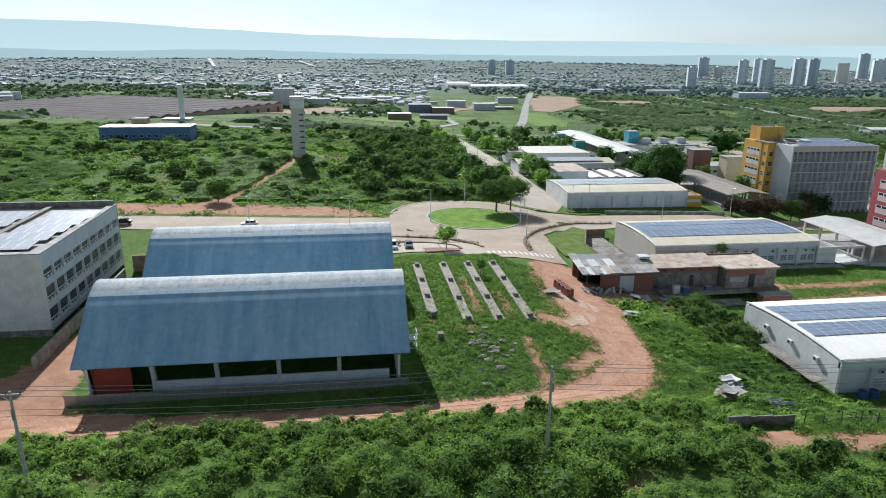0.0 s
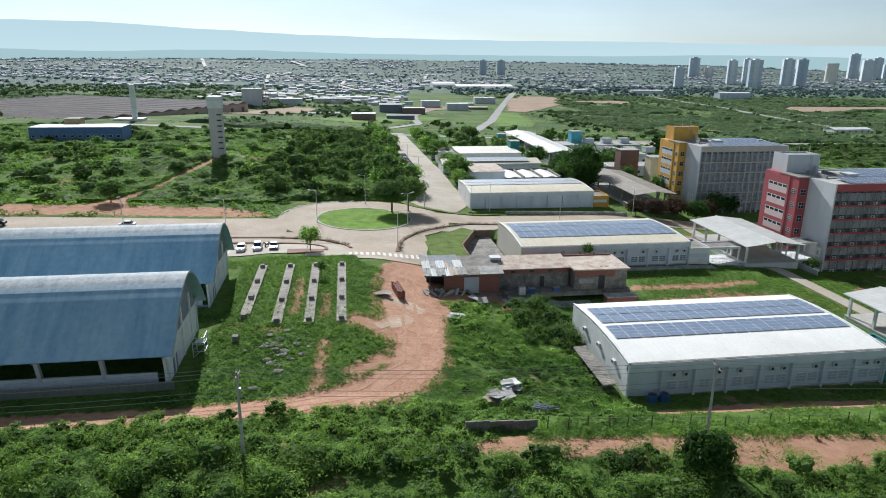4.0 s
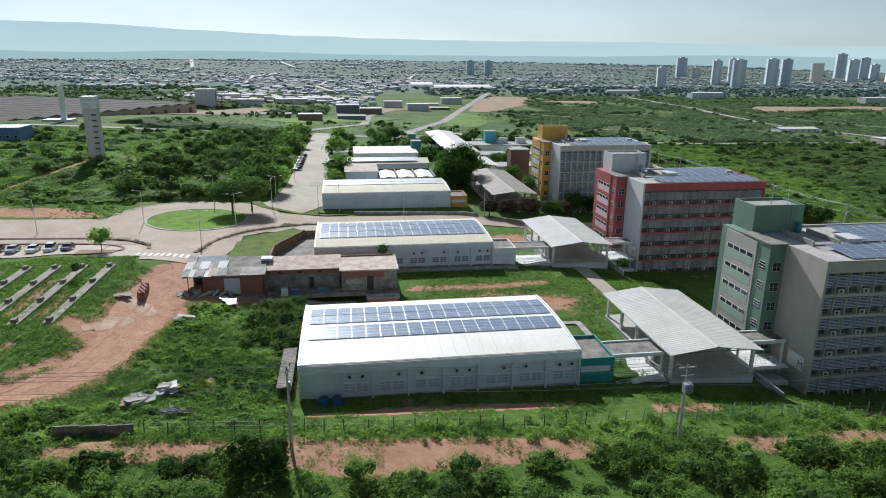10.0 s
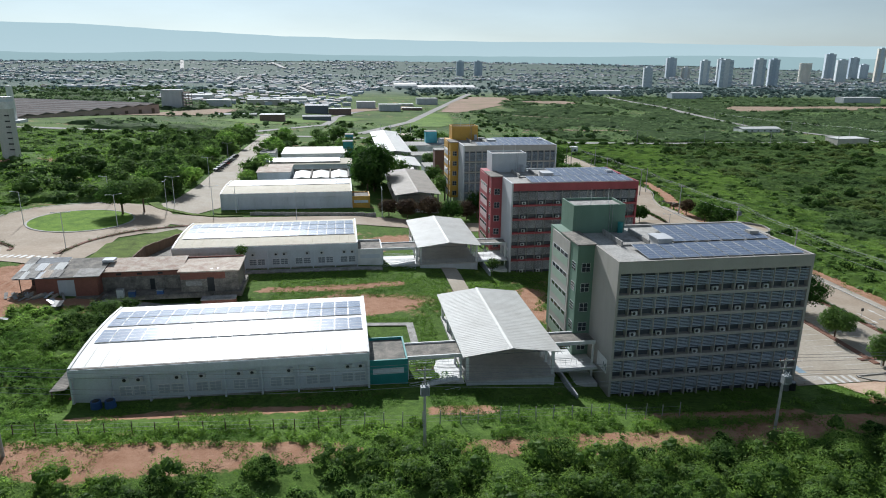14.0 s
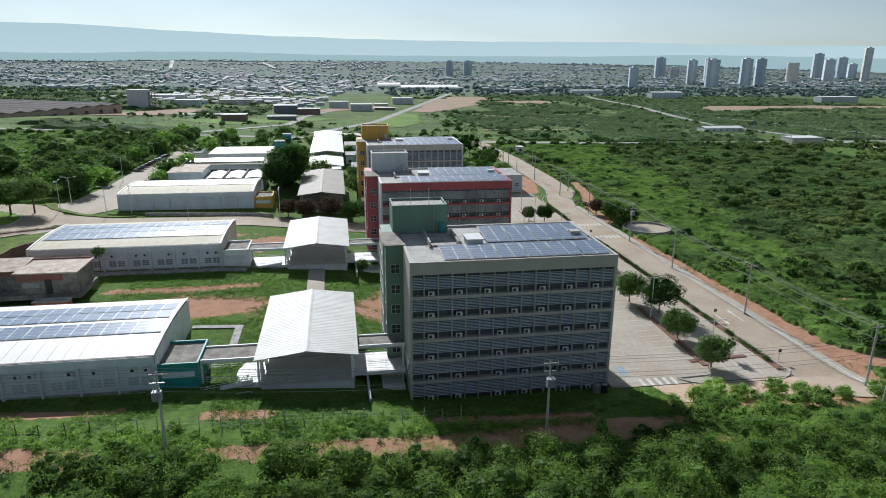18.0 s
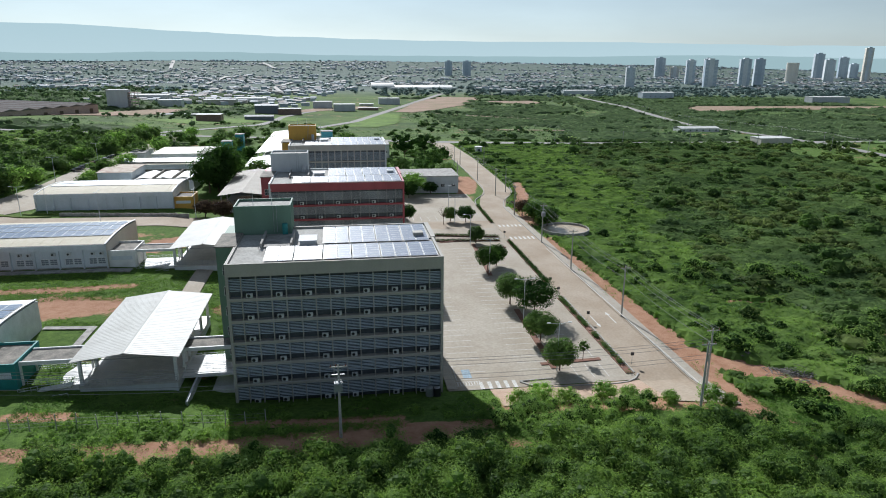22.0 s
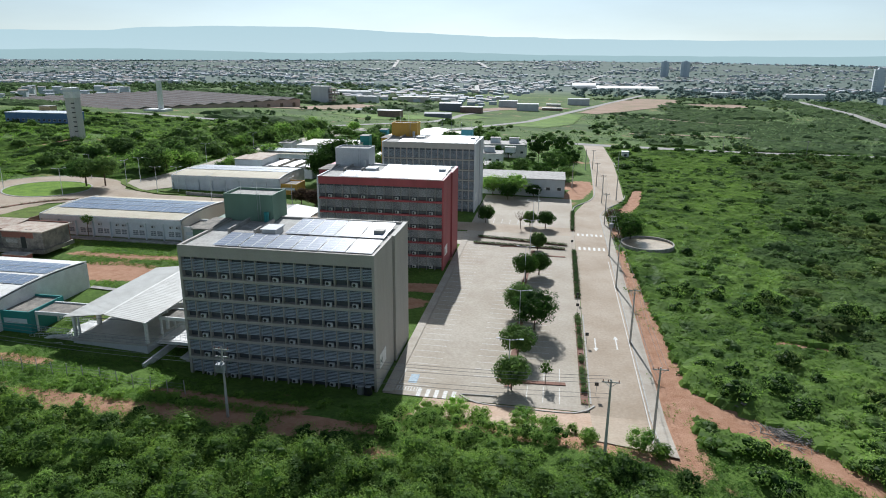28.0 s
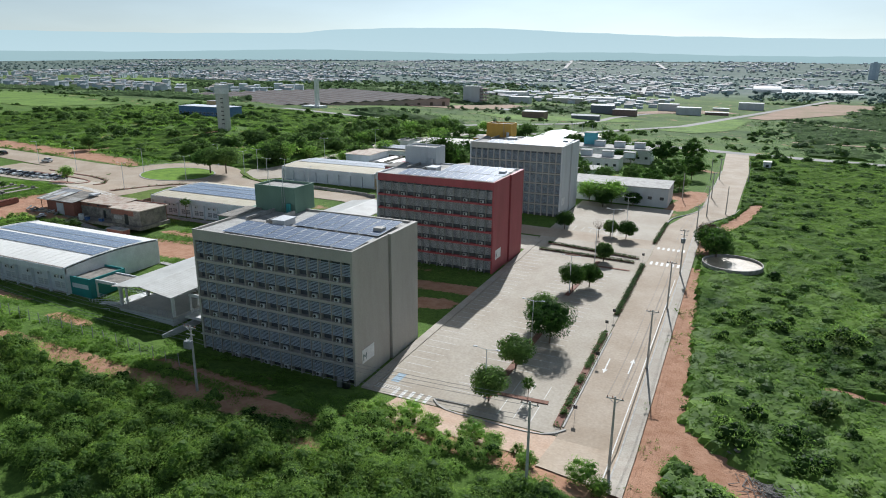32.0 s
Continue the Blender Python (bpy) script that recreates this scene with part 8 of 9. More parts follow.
def thicket(x, y):
    """The dense bushes that stand on the rough field away from the road."""
    return x > 250 + 0.2 * max(0, y - 118) + 14 * noise.noise(Vector((x * 0.03, y * 0.03, 4)))


BROAD = lambda x, y: not thicket(x - 7, y)
blanket("creeper_field", 218, 345, 66, 400, 1.0, 1.0, 0.13, 1.7, 0.3, LEAF_CREEP, LEAF, "mid-green creepers covering the rough field", "creepers", where=BROAD, gap=-0.5)
blanket("thicket_cover", 236, 440, 62, 425, 1.35, 1.4, 0.10, 1.8, 0.42, LEAF_FAR, LEAF_FAR, "closed canopy of olive scrub on the rough field", "shrubs", where=thicket, gap=-0.5)
blanket("left_cover", -190, 52, 196, 430, 1.35, 1.2, 0.10, 1.8, 0.42, LEAF_CREEP, LEAF_CREEP, "closed canopy of green scrub on the rough field", "shrubs", gap=-0.3)
blanket("plain_cover", 262, 1000, 425, 1180, 5.0, 2.6, 0.06, 1.3, 1.2, LEAF_PLAIN, LEAF_PLAIN, "green scrub closing over the wide plain", "shrubs", gap=-0.28, gfreq=0.012, more=2.5)
blanket("plain_cover_left", -900, 60, 440, 1180, 6.0, 3.2, 0.05, 1.3, 1.3, LEAF_PLAIN, LEAF_PLAIN, "green scrub and trees closing over the plain", "shrubs", gap=0.0, gfreq=0.009, more=3.0)
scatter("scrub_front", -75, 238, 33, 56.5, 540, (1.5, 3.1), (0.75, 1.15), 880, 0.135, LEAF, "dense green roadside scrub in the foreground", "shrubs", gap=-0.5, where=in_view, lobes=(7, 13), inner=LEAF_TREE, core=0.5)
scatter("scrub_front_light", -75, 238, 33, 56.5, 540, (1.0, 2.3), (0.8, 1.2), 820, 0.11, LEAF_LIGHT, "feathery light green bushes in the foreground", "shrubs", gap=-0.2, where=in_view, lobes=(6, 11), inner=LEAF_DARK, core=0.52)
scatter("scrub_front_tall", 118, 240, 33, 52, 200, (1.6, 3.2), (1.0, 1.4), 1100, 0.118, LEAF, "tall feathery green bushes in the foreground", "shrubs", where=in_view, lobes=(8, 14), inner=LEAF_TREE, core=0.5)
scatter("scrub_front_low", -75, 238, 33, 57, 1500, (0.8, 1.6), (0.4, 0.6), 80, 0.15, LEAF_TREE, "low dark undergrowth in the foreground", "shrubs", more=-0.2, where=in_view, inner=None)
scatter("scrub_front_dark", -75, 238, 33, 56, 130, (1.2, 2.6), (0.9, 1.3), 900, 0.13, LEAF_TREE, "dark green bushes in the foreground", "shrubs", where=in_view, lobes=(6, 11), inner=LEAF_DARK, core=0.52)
scatter("scrub_unseen", -120, 290, -70, 36, 300, (1.8, 4.0), (0.6, 1.0), 60, 0.5, LEAF_TREE, "rough scrub on the near side of the road", "shrubs", gap=-0.2, where=lambda x, y: not in_view(x, y), inner=None)
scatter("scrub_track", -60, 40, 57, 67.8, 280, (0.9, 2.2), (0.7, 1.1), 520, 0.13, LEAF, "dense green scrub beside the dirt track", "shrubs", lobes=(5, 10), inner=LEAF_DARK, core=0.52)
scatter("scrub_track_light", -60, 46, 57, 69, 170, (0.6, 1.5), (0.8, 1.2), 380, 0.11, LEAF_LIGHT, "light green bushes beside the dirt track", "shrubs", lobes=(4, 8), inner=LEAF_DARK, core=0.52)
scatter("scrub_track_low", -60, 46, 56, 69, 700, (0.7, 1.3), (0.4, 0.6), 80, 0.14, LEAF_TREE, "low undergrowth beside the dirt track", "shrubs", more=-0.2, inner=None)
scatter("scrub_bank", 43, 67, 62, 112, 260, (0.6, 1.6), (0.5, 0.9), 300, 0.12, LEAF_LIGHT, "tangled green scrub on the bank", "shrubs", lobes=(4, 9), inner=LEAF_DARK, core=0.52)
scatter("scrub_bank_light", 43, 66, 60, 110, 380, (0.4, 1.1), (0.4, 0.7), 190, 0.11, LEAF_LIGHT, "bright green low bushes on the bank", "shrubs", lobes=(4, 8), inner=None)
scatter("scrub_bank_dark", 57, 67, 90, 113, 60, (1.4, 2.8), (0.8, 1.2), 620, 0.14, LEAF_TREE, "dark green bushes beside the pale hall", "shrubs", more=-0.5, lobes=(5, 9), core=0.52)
scatter("scrub_left", -190, 52, 196, 420, 600, (1.4, 4.4), (0.4, 0.7), 105, 0.42, LEAF_FAR, "dense green scrub on the rough field", "shrubs", gap=-0.35, lobes=(4, 8), inner=LEAF_FAR)
scatter("scrub_left_low", -150, 40, 190, 330, 600, (1.0, 2.6), (0.3, 0.5), 85, 0.32, LEAF, "bright creeping plants on the rough field", "shrubs", gap=-0.45, inner=None)
scatter("scrub_left_light", -170, 52, 190, 400, 700, (1.4, 4.2), (0.4, 0.7), 105, 0.42, LEAF, "green bushes on the rough field", "shrubs", gap=-0.05, lobes=(4, 8), inner=LEAF_FAR)
scatter("scrub_left_dark", -190, 52, 222, 440, 260, (2.4, 5.6), (0.65, 0.95), 260, 0.4, LEAF_GROVE, "dark small trees on the rough field", "trees", gap=-0.1, lobes=(6, 12), inner=LEAF_TREE, core=0.66)
scatter("grove_left", 2, 52, 205, 400, 190, (3.2, 6.0), (0.8, 1.1), 420, 0.4, LEAF_GROVE, "grove of rounded green trees", "trees", gap=-0.3, lobes=(7, 13), inner=LEAF_TREE, core=0.66)
CLEAR.append((232.2, 240.6, 71.2, 75.6))
scatter("scrub_right_low", 221, 345, 66, 400, 1500, (1.0, 3.0), (0.35, 0.6), 100, 0.24, LEAF, "bright creeping plants beside the road", "shrubs", gap=-0.15, lobes=(3, 6), inner=LEAF_CREEP, where=BROAD, core=0.8)
scatter("scrub_right_mid", 221, 345, 66, 400, 1350, (1.0, 3.2), (0.4, 0.7), 100, 0.24, LEAF_FAR, "green creepers and weeds beside the road", "shrubs", gap=-0.3, lobes=(3, 6), inner=LEAF_FAR, where=BROAD, core=0.75)
scatter("scrub_right_single", 224, 330, 76, 300, 140, (0.9, 2.2), (0.8, 1.2), 230, 0.2, LEAF_TREE, "single dark shrubs among the creepers", "shrubs", lobes=(4, 9), inner=LEAF_DARK)
scatter("scrub_right_pale", 221, 275, 72, 240, 560, (0.8, 2.0), (0.3, 0.5), 105, 0.23, LEAF_PALE, "pale broad-leaved creepers beside the road", "shrubs", gap=-0.02, inner=None, where=lambda x, y: not thicket(x - 4, y))
scatter("scrub_right_tuft", 222, 330, 66, 320, 480, (0.8, 2.4), (0.5, 0.9), 110, 0.21, LEAF_TREE, "dark green tufts among the creepers", "shrubs", gap=0.0, lobes=(3, 7), inner=LEAF_TREE)
scatter("scrub_right", 236, 430, 62, 420, 1000, (1.8, 4.8), (0.4, 0.7), 120, 0.36, LEAF_FAR, "dense green scrub beside the road", "shrubs", gap=-0.12, lobes=(5, 9), inner=LEAF_FAR, where=thicket)
scatter("scrub_right_dark", 240, 430, 62, 420, 1150, (2.0, 5.4), (0.45, 0.75), 130, 0.36, LEAF_OLIVE, "dark olive bushes and small trees on the rough field", "shrubs", gap=-0.05, lobes=(5, 9), inner=LEAF_OLIVE, where=thicket)
scatter("scrub_right_tall", 246, 430, 66, 420, 380, (2.4, 5.0), (0.75, 1.05), 230, 0.36, LEAF_GROVE, "dark rounded trees above the scrub", "trees", gap=0.05, lobes=(6, 10), inner=LEAF_TREE, where=thicket)
scatter("scrub_right_wide", 425, 660, 90, 425, 1000, (2.4, 6.0), (0.55, 0.9), 40, 0.6, LEAF_OLIVE, "dense olive scrub on the wide field", "shrubs", gap=-0.2, lobes=(3, 6), inner=LEAF_OLIVE)
scatter("scrub_left_far", -520, -185, 220, 450, 420, (1.5, 4.5), (0.5, 0.8), 50, 0.6, LEAF_FAR, "scattered bushes on the far pasture", "shrubs", gap=0.05, lobes=(3, 6), inner=LEAF_FAR)
scatter("scrub_right_near", 226, 330, 46, 130, 360, (1.7, 3.8), (0.7, 1.05), 520, 0.17, LEAF_LIGHT, "feathery light green bushes beside the road", "shrubs", gap=-0.1, lobes=(7, 13), inner=LEAF_DARK, core=0.52)
scatter("scrub_right_near_dark", 240, 330, 46, 130, 260, (1.4, 3.4), (0.7, 1.1), 440, 0.175, LEAF_OLIVE, "dark bushes beside the light ones", "shrubs", gap=-0.1, lobes=(6, 11), inner=LEAF_DARK, core=0.52)
scatter("scrub_beyond", 240, 1000, 420, 1250, 2400, (2.2, 6.0), (0.5, 0.8), 10, 0.9, LEAF_PLAIN, "green scrub plain behind the campus", "shrubs", more=2.0, gap=0.02, lobes=(2, 5), inner=LEAF_PLAIN, freq=0.013)
scatter("scrub_beyond_dark", 240, 1000, 420, 1250, 1200, (2.5, 6.5), (0.6, 1.0), 10, 0.9, LEAF_OLIVE, "dark trees on the green plain", "trees", more=2.0, gap=0.12, lobes=(2, 5), inner=LEAF_PLAIN, freq=0.017)
scatter("avenue_scrub", 234, 520, 394, 422, 420, (1.4, 3.2), (0.7, 1.1), 90, 0.4, LEAF_FAR, "green bushes along the crossing avenue", "shrubs", gap=-0.3, lobes=(4, 8), inner=LEAF_FAR)
scatter("scrub_behind", 60, 250, 425, 640, 260, (2.0, 5.0), (0.6, 1.0), 60, 0.7, LEAF_FAR, "trees and scrub behind the campus", "shrubs", gap=0.1, lobes=(3, 7), inner=LEAF_TREE)
scatter("scrub_beyond_left", -900, 60, 440, 1250, 2200, (2.5, 6.5), (0.6, 1.0), 10, 1.0, LEAF_PLAIN, "green scrub and trees before the town", "shrubs", more=2.0, gap=0.05, lobes=(2, 5), inner=LEAF_PLAIN, freq=0.012)
scatter("campus_scrub", 70, 250, 300, 428, 330, (1.8, 4.6), (0.6, 0.9), 110, 0.45, LEAF_TREE, "dark trees and bushes behind the campus roofs", "trees", more=0.8, gap=-0.15, lobes=(4, 8), inner=LEAF_TREE)
scatter("factory_trees", -95, 40, 600, 800, 170, (2.5, 5.5), (0.7, 1.1), 40, 0.8, LEAF_PLAIN, "dark trees beside the factory yard", "trees", gap=0.0, lobes=(3, 6), inner=LEAF_PLAIN, freq=0.02)
scatter("plain_edge_trees", 230, 1900, 1180, 1750, 1300, (5, 10), (0.6, 0.9), 6, 1.8, LEAF_TOWN_HAZE, "dark belt of trees between plain and town", "trees", more=0, lobes=(2, 4), inner=LEAF_TOWN_HAZE)
scatter("town_trees", -3200, 3600, 1150, 4600, 6500, (5, 13), (0.5, 0.75), 2, 3.5, LEAF_TOWN_HAZE, "trees between the houses of the town", "trees", more=0, lobes=(1, 2), inner=LEAF_TOWN_HAZE, where=lambda x, y: (wooded(x, y) or RNG.random() < 0.45) and (y < 3200 or RNG.random() < 0.35))
scatter("factory_woods", -620, -90, 740, 1500, 900, (4, 9), (0.6, 0.9), 10, 1.4, LEAF_PLAIN, "dark woods between the factory and the town", "trees", more=1.0, gap=-0.15, lobes=(2, 5), inner=LEAF_PLAIN, freq=0.008)
# trees that stand alone
for x, y, h, r, m in ((195.0, 78.4, 5.4, 2.7, LEAF_TREE), (195.3, 90.4, 5.6, 2.9, LEAF_TREE), (197.7, 102.6, 7.8, 4.3, LEAF_DARK), (194.4, 109.5, 6.6, 3.2, LEAF_TREE), (194.6, 132.4, 6.0, 2.9, LEAF_DARK), (197.6, 136.0, 5.2, 2.4, LEAF_DARK), (196.6, 157.0, 4.6, 2.1, LEAF_TREE), (179.8, 183.2, 5.4, 2.6, LEAF_DARK), (198.2, 181.2, 5.2, 2.8, LEAF_DARK), (193.5, 182.5, 4.6, 2.0, LEAF_TREE), (184.0, 219, 6, 3, LEAF_DARK)):
    tree("round_tree", x, y, ground_z(x, y) + 0.1, h * 1.06, r * 1.14, h * 0.87, 4600, 0.2, m, "dense round green tree in the car park bed", 0.16, 10, "car park trees")
tree("young_tree", 200.2, 81.5, ground_z(200, 81) + 0.1, 4.0, 1.2, 2.6, 160, 0.18, LEAF_TREE, "thin young tree in the car park bed", 0.06, 6)
tree("bare_tree", 190.8, 178.8, ground_z(191, 179) + 0.1, 6.0, 2.6, 4.0, 0, 0.2, LEAF_TREE, "leafless grey tree in the car park", 0.12, 14)
tree("island_tree", 42.2, 184.0, ground_z(42, 184), 9.6, 6.6, 6.2, 7500, 0.27, LEAF_TREE, "spreading umbrella-crowned tree on the roundabout", 0.32, 15)
tree("island_tree", 47.2, 187.0, ground_z(47, 187), 10.4, 6.0, 6.6, 6000, 0.27, LEAF_GROVE, "spreading green tree beside the roundabout", 0.28, 13)
tree("park_tree", 21.0, 140.6, ground_z(21, 141), 6.2, 2.9, 4.4, 900, 0.22, LEAF_LIGHT, "small light green tree beside the parking strip", 0.13, 8)
tree("big_tree", 116.8, 231, -6, 17, 8.6, 13.5, 6500, 0.42, LEAF_DARK, "tall dark green tree between the halls", 0.45, 14)
tree("big_tree", 113.5, 222, -6, 14, 7.0, 11, 4200, 0.4, LEAF_DARK, "dark green tree between the halls", 0.35, 12)
for x, y, h, r in ((116, 225, 10, 5), (114.5, 247, 12, 6), (112, 238, 9.5, 5), (116.5, 243, 11, 5.5)):
    tree("big_tree", x, y, -6, h, r, h * 0.88, 2200, 0.42, LEAF_DARK if x > 114 else LEAF_TREE, "dark green tree between the halls", 0.3, 10)
tree("big_tree", 140.5, 216, -8, 10, 4.6, 7.5, 1200, 0.35, LEAF_TREE, "green tree beside the yellow block", 0.25, 10)
for x, y, h, r in ((124, 184.5, 6.5, 4.0), (131, 186, 7.5, 4.6), (138, 185, 6.8, 4.2), (143, 187.5, 6.5, 3.6), (118.5, 186.5, 5.5, 3.4)):
    tree("purple_tree", x, y, ground_z(x, y), h, r, h * 0.85, 2600, 0.25, LEAF_RED if x != 138 else LEAF_DARK, "dusky purple-leaved spreading tree by the road", 0.2, 10, "roadside trees")
tree("thicket_tree", 147, 190, -8.6, 9.5, 4.2, 8, 1300, 0.3, LEAF_DARK, "dense dark tree before the pale block", 0.3, 10)
tree("thicket_tree", 153, 191, -8.6, 8, 3.6, 7, 900, 0.3, LEAF_DARK, "dense dark tree before the pale block", 0.3, 9)
tree("roof_plant", 82.3, 131.5, -4.8, 6.4, 1.6, 2.4, 220, 0.24, LEAF_TREE, "small tree rising before the pale building", 0.09, 6)
tree("papaya_tree", 24.3, 117.5, 1.0, 3.0, 1.2, 2.0, 160, 0.24, LEAF_TREE, "small shrub tree between foundation strips", 0.06, 6)
tree("garden_tree", 138.8, 132.0, -7.6, 4.0, 1.8, 3.2, 420, 0.2, LEAF_TREE, "small green tree beside the link", 0.08, 7)
for x, y, r, hgt_ in ((219.4, 205.5, 1.5, 1.3), (221.2, 203.6, 1.9, 1.5), (220.2, 208.6, 1.2, 1.0)):
    rk = thing("boulder_heap", on_ground(x, y, -0.1), "heap of dark rock and earth beside the road", "rock heap", "rock heaps")
    for i in range(7):
        bm = bmesh.new()
        bmesh.ops.create_icosphere(bm, subdivisions=2, radius=r * RNG.uniform(0.35, 0.6))
        for v in bm.verts:
            v.co *= 0.8 + 0.5 * noise.noise(v.co * 1.7 + Vector((i * 3, x, 0)))
        me = bpy.data.meshes.new("rock")
        bm.to_mesh(me)
        bm.free()
        me.materials.append(OLD_CONCRETE if i % 2 else BARK)
        part("rock", me, None, rk, "", (RNG.normal(0, r * 0.4), RNG.normal(0, r * 0.4), hgt_ * 0.25 + 0.1 * (i % 4)))
for x, y, h, r, m in ((72, 222, 6, 4, LEAF_TREE), (70.5, 233, 6.5, 4, LEAF_LIGHT), (71, 214, 4.5, 3, LEAF_DARK), (178, 225, 8.5, 5.6, LEAF_LIGHT), (186, 224, 9.5, 6.2, LEAF_LIGHT), (193, 226.5, 5, 3.2, LEAF_DARK), (200, 276, 12, 7.5, LEAF_TREE), (207, 296, 11, 7, LEAF_DARK), (195, 258, 9, 6, LEAF_DARK), (205, 262, 7, 4.5, LEAF_TREE), (192, 320, 15, 9, LEAF_DARK), (204, 332, 14, 8, LEAF_DARK), (186, 268, 9, 6, LEAF_TREE), (176, 262, 8, 5, LEAF_TREE), (219, 190, 5.5, 2.8, LEAF_RED), (222.5, 173.5, 7, 4.0, LEAF_DARK), (219.8, 179.5, 7, 3.8, LEAF_DARK), (223, 183, 6.5, 3.8, LEAF_TREE), (64.3, 50.5, 5.6, 2.7, LEAF_DARK), (66.6, 51.5, 4.6, 2.0, LEAF_DARK), (-38.5, 196, 7, 4.5, LEAF_TREE)):
    tree("tree", x, y, ground_z(x, y), h, r, h * 0.82, 1500, 0.3 if y > 60 else 0.2, m, "leafy green tree with an uneven crown", 0.2, 11, "scattered trees")
rt2 = random.Random(5)
for i in range(60):
    x, y = rt2.uniform(76, 178), rt2.uniform(238, 400)
    if blocked(x, y, 1.5) and y < 345:
        continue
    h = rt2.uniform(5, 11)
    tree("campus_tree", x, y, ground_z(x, y), h, h * rt2.uniform(0.45, 0.65), h * 0.75, 650, 0.45, rt2.choice((LEAF_TREE, LEAF_DARK, LEAF_TREE, LEAF_FAR)), "leafy green tree among the campus roofs", 0.22, 9, "campus trees")
for i in range(40):
    x, y = (rt2.uniform(40, 53), rt2.uniform(206, 400)) if i % 3 else (rt2.uniform(69, 74), rt2.uniform(240, 400))
    h = rt2.uniform(6, 10.5)
    tree("avenue_tree", x, y, ground_z(x, y), h, h * 0.62, h * 0.8, 700, 0.42, rt2.choice((LEAF_TREE, LEAF_TREE, LEAF_LIGHT)), "leafy green tree beside the avenue", 0.2, 9, "avenue trees")

# hedges in the beds
for (xa, ya), (xb, yb), w in BEDS[:5]:
    L = math.hypot(xb - xa, yb - ya)
    n = int(L * 90)
    u = RNG.random(n)
    keep = np.array([noise.noise(Vector((xa + (xb - xa) * t, (ya + (yb - ya) * t) * 0.5, 3))) > (-0.1 if ya < 110 else -0.9) for t in u])
    u = u[keep]
    n = len(u)
    c = np.stack([xa + (xb - xa) * u + RNG.normal(0, w * 0.24, n), ya + (yb - ya) * u + RNG.normal(0, w * 0.24, n), RNG.uniform(0.1, 0.75, n)], axis=1)
    c[:, 2] += np.array([ground_z(a, b) for a, b in c[:, :2]])
    hd = thing("hedge", on_ground((xa + xb) / 2, (ya + yb) / 2), "low clipped hedge with brown gaps", "hedge", "hedges")
    off = np.array(on_ground((xa + xb) / 2, (ya + yb) / 2))
    part("foliage", quads_mesh("foliage", leaves(c - off, np.tile([0, 0, 1.0], (n, 1)), np.full(n, 0.2)), LEAF_DARK if ya > 110 else LEAF_TREE), None, hd)
    part("earth", Geo().box(-0.3, 0.3, -0.3, 0.3, -0.1, 0.3), RUSTY, hd)


# low weeds and grass over the open ground
def weeds(name, x0, x1, y0, y1, count, size, high, material, label, where=None, gap=-0.25, anywhere=False):
    P = []
    for _ in range(count):
        x, y = RNG.uniform(x0, x1), RNG.uniform(y0, y1)
        if noise.noise(Vector((x * 0.12, y * 0.12, 8))) < gap or (not anywhere and blocked(x, y, -0.1)) or (where and not where(x, y)):
            continue
        z = ground_z(x, y) - 0.05
        k = int(RNG.integers(5, 12))
        P.append(np.stack([x + RNG.normal(0, size * 1.6, k), y + RNG.normal(0, size * 1.6, k), z + RNG.uniform(0.0, high, k)], axis=1))
    if not P:
        return None
    c = np.concatenate(P)
    nrm = np.tile([0, 0, 0.7], (len(c), 1)) + RNG.normal(0, 0.5, (len(c), 3))
    return tagged(new(name, quads_mesh(name, leaves(c, nrm, np.full(len(c), size)), material)), label, "weeds", "", "stuff")


weeds("weeds_lot", 3, 43, 69, 134, 13000, 0.14, 0.34, GRASS, "rough green weeds between the foundation strips", gap=-0.6)
weeds("weeds_bank", 42, 68, 58, 114, 12000, 0.12, 0.4, GRASS, "rough green weeds on the bank")
weeds("weeds_front", 66, 176, 57, 74, 9000, 0.12, 0.3, GRASS, "rough green weeds before the halls", gap=-0.1)
weeds("weeds_right_front", 176, 260, 40, 72, 9000, 0.13, 0.45, GRASS, "rough grass and weeds beside the soil path", gap=-0.3)
weeds("weeds_soil", 44, 178, 53, 60, 1500, 0.12, 0.35, GRASS, "weed tufts on the bare red soil", gap=-0.05, anywhere=True)
weeds("weeds_soil_path", 216.8, 224, 62, 150, 420, 0.13, 0.35, GRASS, "weed tufts on the soil strip", gap=0.1, anywhere=True)
weeds("weeds_hall", -36, 12, 66, 78, 900, 0.17, 0.3, GRASS, "short weeds before the sports hall", gap=0.0)
weeds("weeds_lawn", 66, 150, 76, 133, 20000, 0.12, 0.2, GRASS, "short uneven lawn between the buildings", gap=-0.3)
weeds("weeds_left", -150, 55, 176, 330, 9000, 0.45, 0.9, GRASS, "bright green weeds among the scrub", gap=-0.05)
weeds("weeds_right", 217, 380, 92, 330, 6000, 0.34, 0.8, GRASS, "bright green creepers among the scrub", gap=-0.1)
scatter("scrub_kerb", 178, 214, 56, 65.5, 120, (0.8, 2.0), (0.9, 1.5), 620, 0.105, LEAF_LIGHT, "light roadside bushes before the car park", "shrubs", more=-2.2, inner=LEAF_DARK, gap=-0.1, core=0.52)
scatter("scrub_shade", 134, 178, 57, 66, 60, (0.6, 1.3), (0.6, 1.0), 90, 0.18, LEAF, "scattered bushes before the block", "shrubs", inner=None)
scatter("scrub_hedgerow", 50, 150, 57.5, 63, 260, (0.5, 1.2), (0.7, 1.1), 90, 0.17, LEAF, "weedy bushes along the wire fence", "shrubs", inner=None)
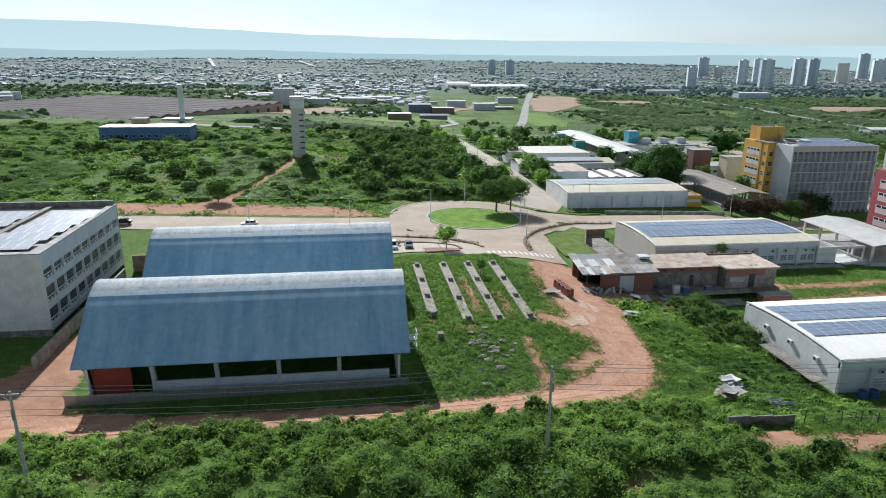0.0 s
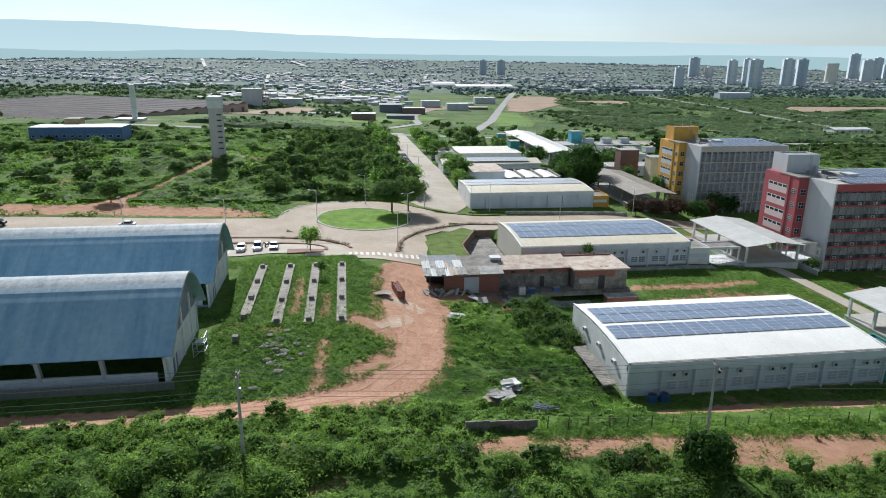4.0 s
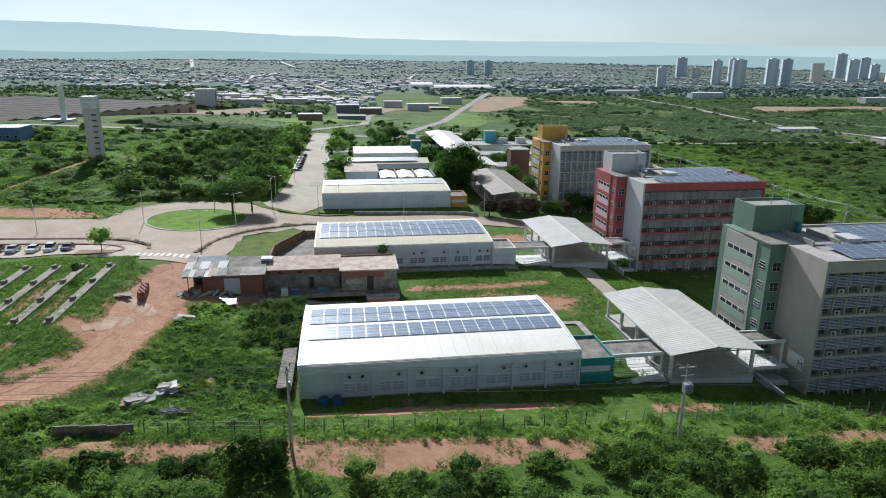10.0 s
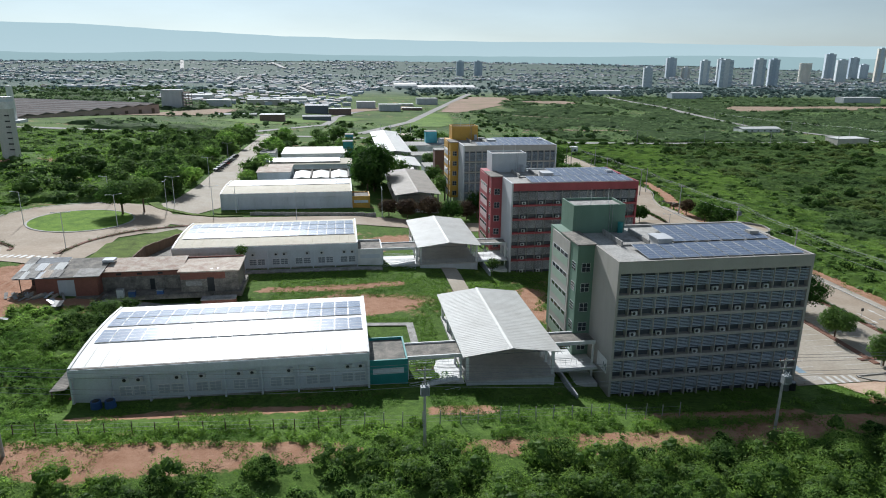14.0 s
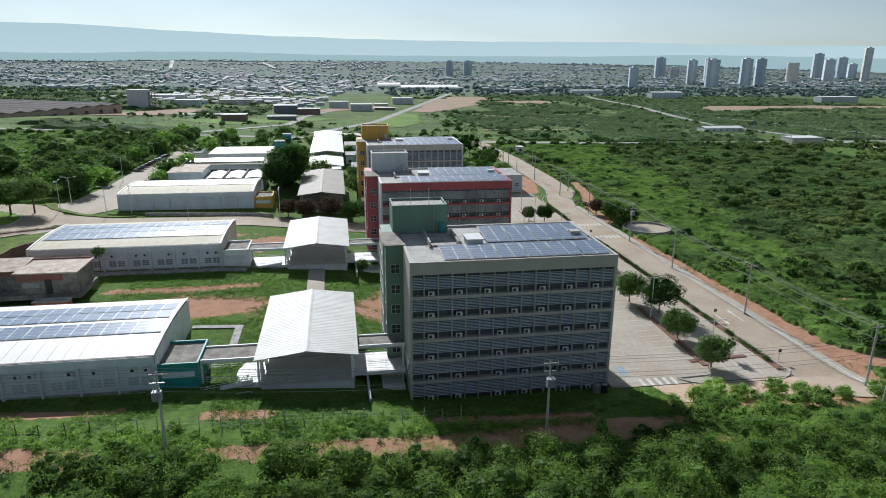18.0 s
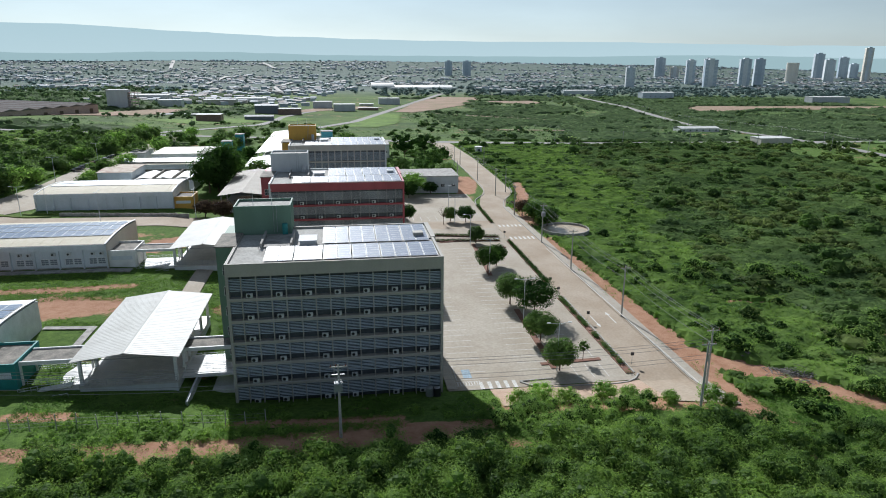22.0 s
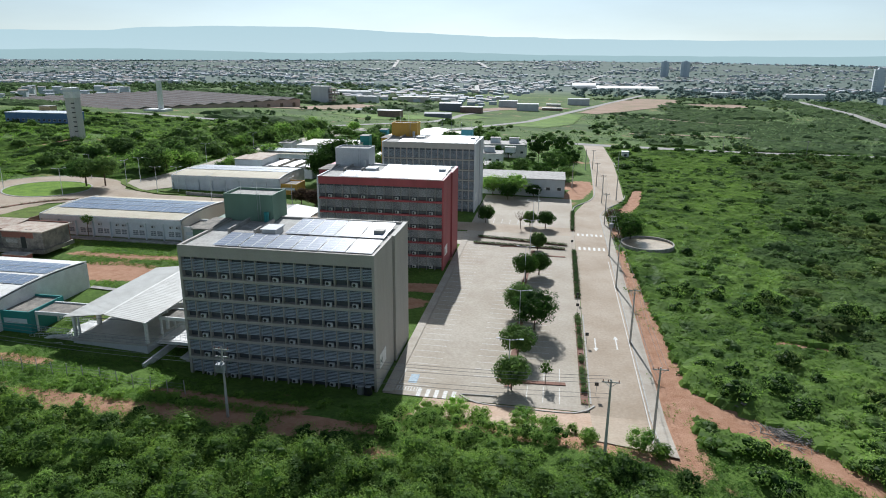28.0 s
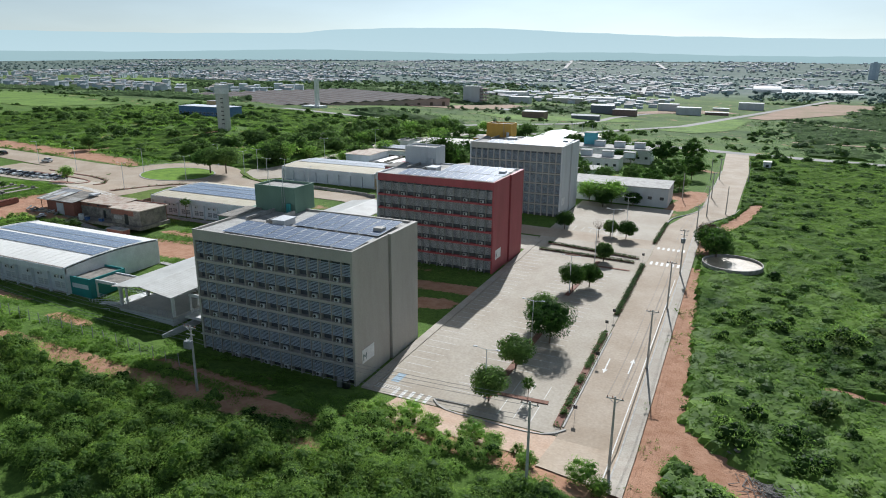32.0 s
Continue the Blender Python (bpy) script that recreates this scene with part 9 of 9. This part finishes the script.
scatter("scrub_lot", 8, 34, 72, 96, 60, (0.4, 0.9), (0.6, 0.9), 70, 0.16, LEAF, "low bushes on the grassy lot", "shrubs", inner=None)

# planted kerb beds round the road arms
for nm, pts in (("south", [(41.2, 142), (42.5, 152.5), (47.8, 160.6), (55.8, 168.2), (64.2, 174.4), (74, 174.6)]), ("west", [(12, 155.8), (24, 153.5), (29.2, 147.5), (30.0, 143.5)]), ("island", [(47.6, 181), (48.2, 176), (47.0, 170.5), (43.6, 166)])):
    P = []
    for (xa, ya), (xb, yb) in zip(pts, pts[1:]):
        L = math.hypot(xb - xa, yb - ya)
        for i in range(int(L / 1.1)):
            u = (i + 0.5) / int(L / 1.1)
            if RNG.random() < 0.3 or nm == "island":
                continue
            x, y, k = xa + (xb - xa) * u, ya + (yb - ya) * u, 46
            d = RNG.normal(0, 1, (k, 3)) * np.array([0.33, 0.33, 0.16])
            P.append(d + np.array([x, y, ground_z(x, y) + 0.42]))
    if P:
        c = np.concatenate(P)
        hd = thing("kerb_hedge", on_ground(*pts[0]), "row of low dark shrubs in the kerb bed", "hedge", "hedges")
        part("foliage", quads_mesh("foliage", leaves(c - np.array(on_ground(*pts[0])), np.tile([0, 0, 1.0], (len(c), 1)), np.full(len(c), 0.15)), LEAF_DARK), None, hd)
        part("earth", Geo().box(-0.3, 0.3, -0.3, 0.3, -0.1, 0.2), RUSTY, hd)

# dark heap of cut brush and rubble by the soil path
hp = thing("brush_heap", on_ground(236, 73.2), "heap of grey dry brush and rubble beside the path", "brush heap")
gg = Geo()
rb2 = random.Random(3)
for i in range(420):
    x, y = rb2.gauss(0, 2.6), rb2.gauss(0, 1.6)
    z = ground_z(236 + x, 73.2 + y) - ground_z(236, 73.2) + 0.1 + max(0, 0.8 - 0.12 * abs(x) - 0.2 * abs(y)) * rb2.random()
    a, L = rb2.uniform(0, 6.28), rb2.uniform(0.25, 0.9)
    gg.tube((x - L * math.cos(a), y - L * math.sin(a), z - 0.1), (x + L * math.cos(a), y + L * math.sin(a), z + 0.12), 0.06, 0.03, 4)
tagged(part("dry_brush", gg, mat("dry_brush", (0.24, 0.23, 0.21), 0.9, 0.3, 2.0, 8.0, 0.2), hp), kind="stuff")
part("rubble", Geo().prism([(3.0 * math.cos(a * 0.52) * (1 + 0.2 * (a % 3)), 1.6 * math.sin(a * 0.52) * (1 + 0.25 * (a % 2))) for a in range(12)], 2, -0.3, 0.18), OLD_CONCRETE, hp)

weeds("heath_tufts", 235, 800, 425, 900, 5000, 0.8, 0.9, LEAF_PLAIN, "low rough bushes on the far plain", gap=-0.2)
weeds("heath_tufts_left", -300, 240, 445, 900, 2500, 0.8, 0.8, LEAF_PLAIN, "low rough bushes before the town", gap=0.0)

for x, y, h, r, m in ((188.0, 66.2, 3.4, 2.4, LEAF_LIGHT), (191.5, 65.0, 2.6, 1.8, LEAF), (197.5, 65.5, 3.2, 2.2, LEAF_LIGHT), (200.8, 64.2, 2.6, 1.7, LEAF_LIGHT), (184.2, 64.0, 3.0, 2.2, LEAF), (212.6, 62.6, 3.4, 2.3, LEAF_LIGHT), (215.0, 61.2, 2.4, 1.6, LEAF), (206.0, 61.8, 2.2, 1.5, LEAF_LIGHT)):
    tree("roadside_bush", x, y, ground_z(x, y) - 0.2, h, r, h * 0.95, 1500, 0.12, m, "feathery light green bush beside the road end", 0.06, 9, "roadside bushes")
